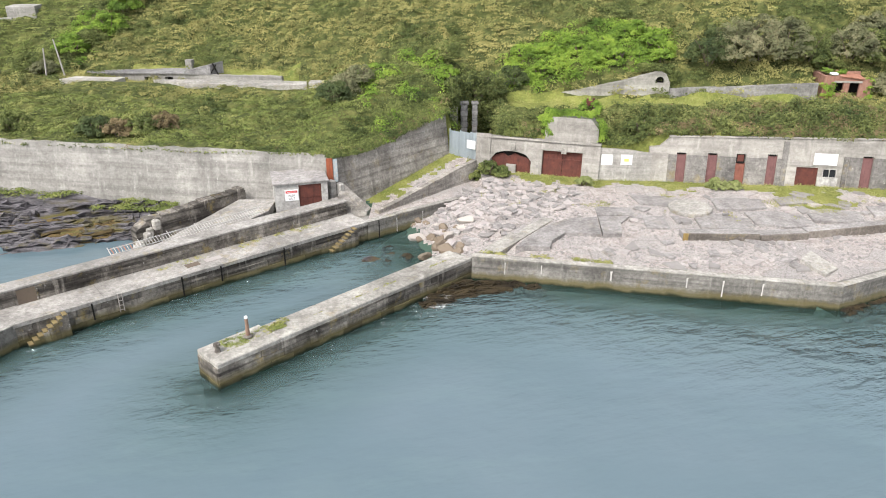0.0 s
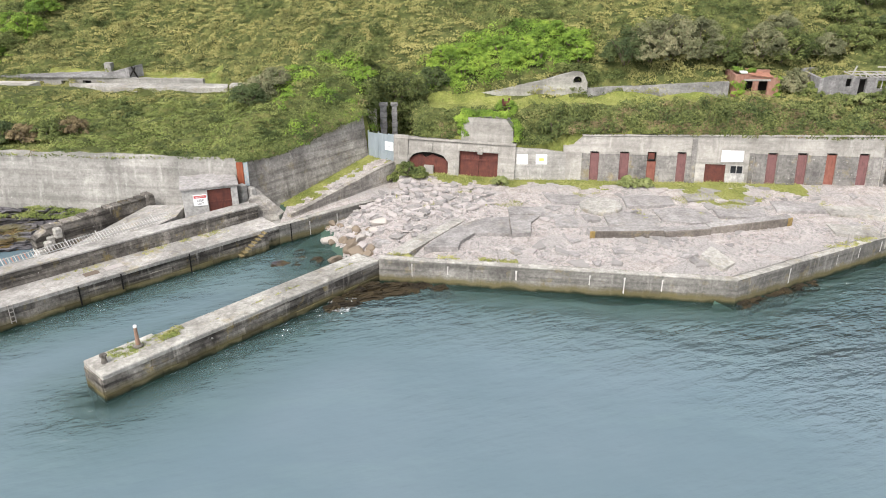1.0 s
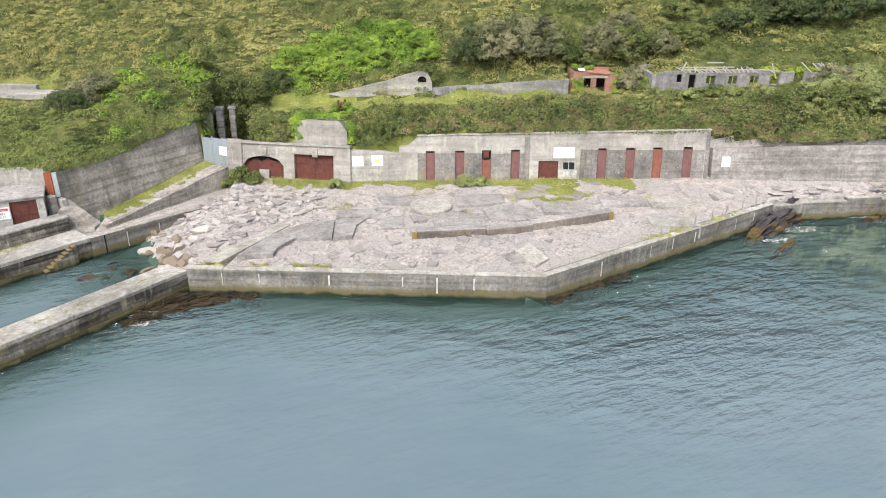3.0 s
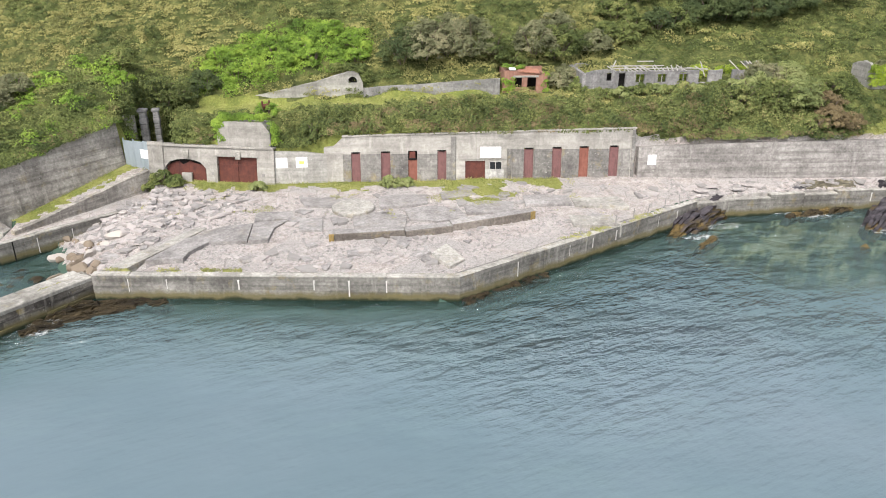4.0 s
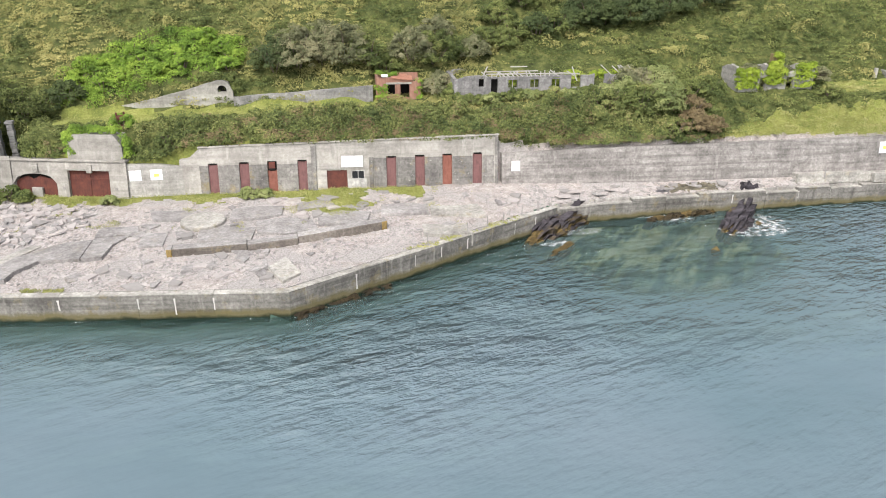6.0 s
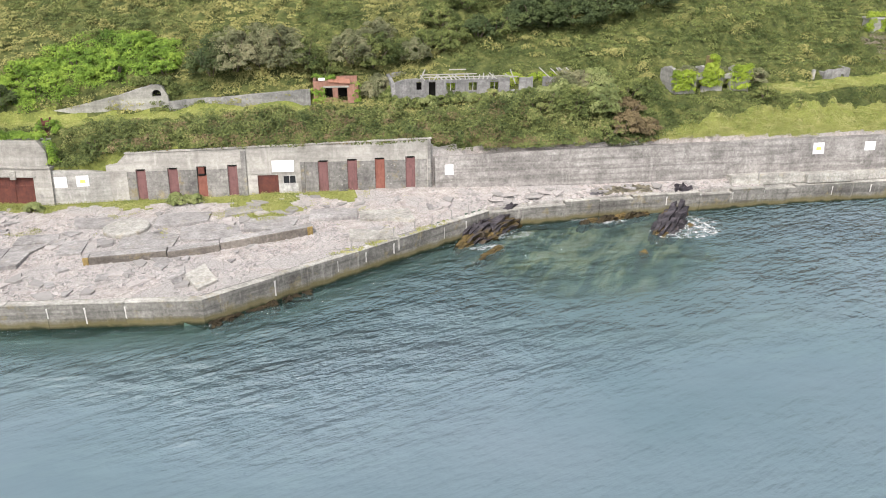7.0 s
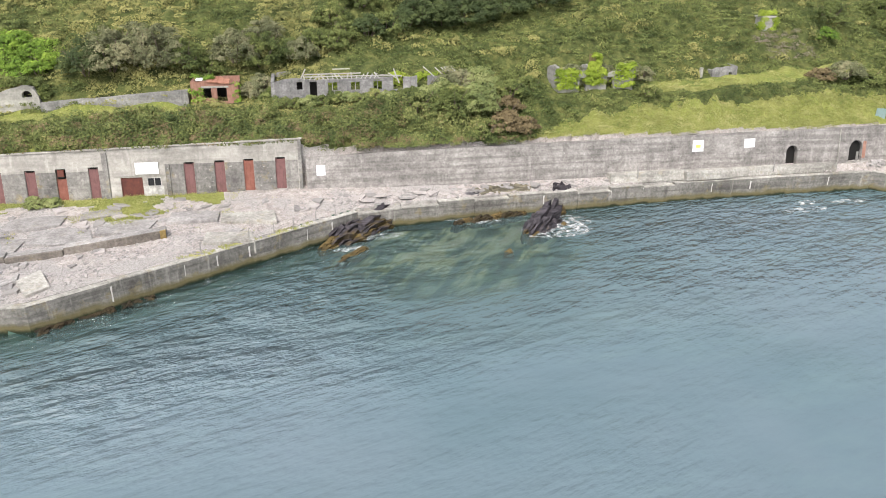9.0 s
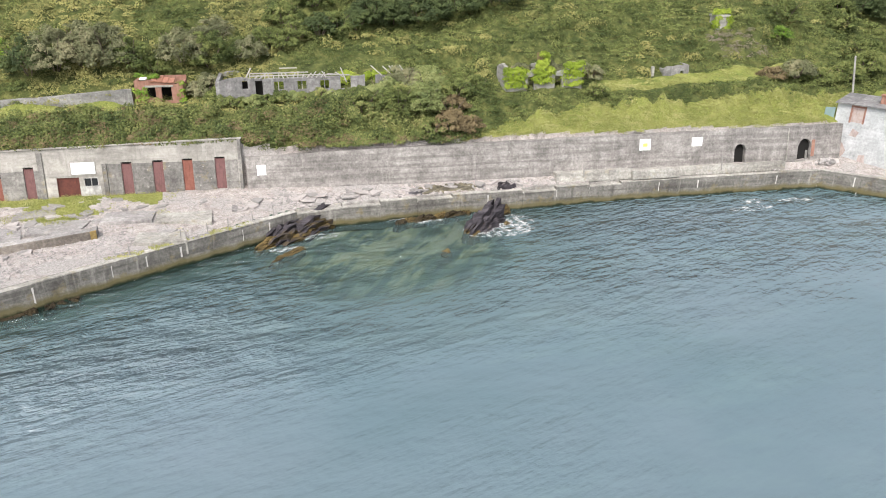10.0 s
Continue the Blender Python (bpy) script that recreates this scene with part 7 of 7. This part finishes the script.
SHRUBS += [
    (58.5, 72.4, 3.1, 3.4, M_L_DARK), (62.5, 71.2, 3.2, 3.2, M_L_DARK), (66.5, 71.4, 3.2, 3.2, M_L_DARK), (71.0, 71.6, 3.2, 3.4, M_L_DARK), (57.0, 78.5, 2.4, 2.8, M_L_GREEN), (52.5, 77.0, 2.2, 2.4, M_L_GREEN), (49.0, 75.5, 2.0, 2.2, M_L_GREEN),
    (-29.5, 60.4, 1.5, 1.6, M_L_DARK), (-27.2, 60.0, 1.4, 1.5, M_L_BROWN), (-25.4, 60.2, 1.3, 1.3, M_L_GREEN), (-24.0, 61.5, 1.3, 1.4, M_L_BROWN), (-9.4, 62.6, 1.6, 1.7, M_L_DARK), (-9.0, 64.4, 1.5, 1.6, M_L_GREY), (-7.6, 66.2, 1.4, 1.5, M_L_GREY),
]
SHRUBS += [
    (-37.5, 62.5, 1.5, 1.4, M_L_GREEN), (-43.0, 64.0, 1.5, 1.4, M_L_GREY), (-48.0, 86.2, 2.0, 1.8, M_L_GREEN), (-46.2, 85.2, 1.6, 1.5, M_L_GREY), (-44.0, 88.6, 2.0, 2.0, M_L_LIME), (-42.4, 90.4, 2.0, 2.2, M_L_GREEN), (-41.0, 93.0, 2.0, 2.2, M_L_LIME), (-40.2, 96.4, 2.0, 2.4, M_L_LIME), (-39.2, 99.6, 2.0, 2.2, M_L_LIME),
    # first two are added to paint the shade of the gate hollow
    (3.4, 69.6, 1.3, 3.2, M_L_DARK), (4.8, 69.2, 1.3, 3.4, M_L_DARK), (0.4, 67.6, 1.0, 1.2, M_L_LIME), (4.6, 71.6, 1.6, 1.9, M_L_DARK), (6.8, 72.2, 1.6, 1.8, M_L_DARK), (0.0, 70.8, 1.4, 1.4, M_L_GREEN), (9.2, 61.2, 0.9, 1.3, M_L_LIME), (12.6, 62.0, 1.0, 1.2, M_L_LIME), (16.4, 59.4, 1.1, 1.0, M_L_GREEN),
]
SHRUBS += [
    (100.5, 61.5, 1.3, 1.3, M_L_LIME), (103.0, 64.0, 2.0, 2.4, M_L_GREEN), (97.0, 54.4, 1.7, 1.5, M_L_GREY), (99.4, 54.2, 1.8, 1.6, M_L_GREEN), (102.5, 53.6, 1.9, 1.7, M_L_GREEN), (105.5, 54.0, 2.0, 2.0, M_L_GREEN), (108.5, 57.0, 2.2, 2.4, M_L_GREEN), (94.6, 55.2, 1.4, 1.2, M_L_BROWN),
]
for k in range(15):
    x = 42.0 + k * 1.15
    SHRUBS.append((x, 62.3 - 0.116 * (x - 44.2) + prng.uniform(-0.3, 0.2), prng.uniform(0.7, 1.0), prng.uniform(0.7, 1.05), (M_L_HEDGE, M_L_GREEN, M_L_PALE)[k % 3]))
for _ in range(26):
    x, y = prng.uniform(6.5, 22.0), prng.uniform(71.6, 76.5)
    SHRUBS.append((x, y, prng.uniform(0.7, 1.25), prng.uniform(0.9, 1.5), M_L_LIME))
for x, y, r, h, mat in ((50.0, 72.4, 1.8, 2.0, M_L_GREEN), (52.0, 71.6, 1.7, 2.2, M_L_DARK), (54.0, 71.8, 1.8, 2.0, M_L_GREEN), (56.0, 72.0, 1.8, 2.0, M_L_DARK), (48.0, 71.0, 1.8, 2.0, M_L_GREEN), (60.0, 72.2, 2.0, 2.4, M_L_DARK), (45.0, 70.2, 1.7, 2.2, M_L_GREY), (41.7, 73.6, 2.0, 2.6, M_L_GREY)):
    SHRUBS.append((x, y, r, h, mat))
SHRUBS += [(116.5, 67.0, 3.2, 3.4, M_L_DARK), (119.5, 64.5, 3.2, 3.6, M_L_DARK), (113.0, 66.5, 2.0, 2.2, M_L_GREEN), (110.5, 63.0, 1.8, 1.8, M_L_GREEN)]
NAMES = {M_L_HEDGE.name: "dark bramble shrub on the slope", M_L_PALE.name: "pale green rounded shrub on the slope", M_L_GREY.name: "grey-green willow shrub on the slope", M_L_GREEN.name: "leafy green shrub on the slope", M_L_LIME.name: "bright yellow-green bush on the slope", M_L_DARK.name: "dark dense shrub in the hollow", M_L_BROWN.name: "half-dead brown shrub on the slope"}
for x, y, r, h, mat in SHRUBS:
    tree = r > 3
    shrub(x, y, r, h, mat, "dark tree at the top of the slope" if tree else NAMES[mat.name], "tree" if tree else "shrub", "hill trees" if tree else "", 1.0, "tree" if tree else "shrub")
for x, y, r, h in ((3.9, 59.9, 0.9, 1.1), (5.0, 59.4, 0.7, 0.9), (11.6, 56.9, 0.6, 0.6), (22.2, 55.9, 0.7, 0.8), (23.4, 55.6, 0.5, 0.6), (2.7, 60.4, 0.7, 0.8)):
    shrub(x, y, r, h, M_L_GREEN if x < 6 else M_L_PALE, "low green weeds at the wall's foot", "weed", "wall foot weeds", 1.0, "weed")


def ivy(name, m, pts, mat, label, per=40, r=0.35):
    c = np.array([m @ Vector(q) for q in pts], float)
    n = len(c)
    rad = RNG.uniform(r * 0.7, r * 1.3, n)
    ob = new(name, leaf_mesh(name, *dome_leaves(c, rad, rad, per * 2, 0.08), mat))
    return tagged(ob, label, "ivy", kind="stuff")


def patch(x0, x1, z0, z1, n, y=-0.05, seed=1):
    r3 = random.Random(seed)
    return [(r3.uniform(x0, x1), y + r3.uniform(-0.1, 0.2), r3.uniform(z0, z1)) for _ in range(n)]


# the banks of the passage behind the gate
pr = random.Random(41)
bank = [(pr.uniform(0.8, 5.8), 68.3 + pr.uniform(-0.3, 0.5), pr.uniform(3.6, 9.0)) for _ in range(150)] + [(pr.uniform(0.5, 1.2), pr.uniform(64.6, 68.4), pr.uniform(4.0, 9.0)) for _ in range(90)]
bank += [(pr.uniform(4.9, 5.7), pr.uniform(61.4, 68.0), pr.uniform(3.6, 6.4)) for _ in range(110)]
ivy("ivy", Matrix.Identity(4), bank, M_L_HEDGE, "dark creeper on the banks of the gate passage", 34, 0.5)
GR = along((66.3, 57.4), (73.5, 56.5), 8.3)
ivy("ivy", GR, patch(0.2, 2.2, 0.3, 1.9, 46, 0.1, 1) + patch(2.9, 4.6, 0.6, 2.0, 40, 0.0, 2) + patch(5.9, 7.6, 0.3, 2.3, 46, 0.1, 3) + patch(3.3, 4.1, 1.9, 3.3, 16, 0.1, 4), M_L_IVY, "yellow-green ivy covering the gabled ruin", 70, 0.42)
ivy("ivy", along((34.3, 66.0), (38.4, 65.5), 7.3), patch(0.0, 0.9, 0.1, 1.2, 14, -0.05, 5) + patch(0.0, 2.2, 1.9, 2.3, 10, 0.8, 6) + patch(3.9, 4.3, 0.0, 1.6, 6, 0.1, 7), M_L_LIME, "ivy on the brick hut")
ivy("ivy", along((94.0, 63.6), (97.0, 63.2), 11.6), patch(-0.6, 0.0, 0.8, 2.4, 12, 0.0, 8) + patch(0.9, 1.3, 0.6, 2.3, 10, 0.0, 9) + patch(-0.4, 1.2, 2.2, 2.6, 12, 0.6, 10), M_L_IVY, "ivy on the lookout post")
ivy("ivy", along((9.0, 70.6), (21.4, 69.0)), patch(9.5, 12.6, 9.0, 9.5, 40, 0.7, 11) + patch(12.3, 13.2, 7.6, 9.1, 24, 0.5, 12), M_L_GREEN, "green growth over the rounded wall head")
ivy("ivy", A0, patch(5.5, 6.3, 5.3, 7.3, 26, 0.5, 13) + patch(10.1, 10.6, 5.2, 7.0, 20, 0.6, 14) + patch(6.2, 9.6, 7.1, 7.5, 30, 1.0, 15), M_L_LIME, "green creeper round the parapet block")
ivy("ivy", along((44.2, 63.4), (58.0, 61.8), 7.6), patch(8.1, 13.5, 0.8, 1.9, 60, 1.6, 16) + patch(2.0, 7.0, 0.9, 1.5, 30, 0.8, 17), M_L_IVY, "ivy inside the roofless barrack")

# moss and low weed in joints and along foot lines
moss = []
for _ in range(420):
    q = prng.random()
    if q < 0.3:
        p = JETTY_DIR @ Vector((prng.uniform(8, 22), 2.2 - prng.random() ** 2 * 0.6, 1.5))
    elif q < 0.6:
        p = along(*PIER) @ (Vector((prng.uniform(0.6, 5.2), prng.uniform(0.95, 1.9), 1.48)) if prng.random() < 0.7 else Vector((prng.uniform(5, 17), prng.uniform(0.85, 1.05), 1.38)))
    elif q < 0.8:
        p = Q2 @ Vector((prng.uniform(9, 21), prng.uniform(0.1, 0.8), 1.74))
    else:
        p = along(*QUAY[:2]) @ Vector((prng.uniform(0, 9), prng.uniform(0.6, 1.0), 1.68))
    if noise.noise((p.x * 0.5, p.y * 0.5, 1.0)) > -0.1:
        moss.append(tuple(p))
sward = []
for _ in range(90):
    q = along(*PIER) @ Vector((prng.uniform(1.2, 4.6), 1.15 + prng.uniform(-0.15, 0.75), 1.47))
    if noise.noise((q.x * 0.9, q.y * 0.9, 2.0)) > -0.15:
        sward.append(tuple(q))
growth("moss", sward, (0.12, 0.3), (0.05, 0.12), 46, 0.05, M_L_SOFT, "thick olive moss round the mooring post", "moss", -0.02)
growth("moss", moss, (0.1, 0.3), (0.03, 0.08), 30, 0.05, M_L_GRASS, "yellow-green moss along the joints", "moss", -0.02)
shore = []
for _ in range(260):
    x = prng.uniform(-40, -17)
    y = line(WALL_LEFT, x) - prng.uniform(0.4, 2.6)
    if noise.noise((x * 0.3, y * 0.6, 3.0)) > 0.05:
        shore.append((x, y, max(ground(x, y)[0], 0.9) + 0.15))
growth("shore_growth", shore, (0.3, 0.7), (0.1, 0.25), 60, 0.07, M_L_SOFT, "yellow-green growth on the shore rocks", "shore plants", 0.0)
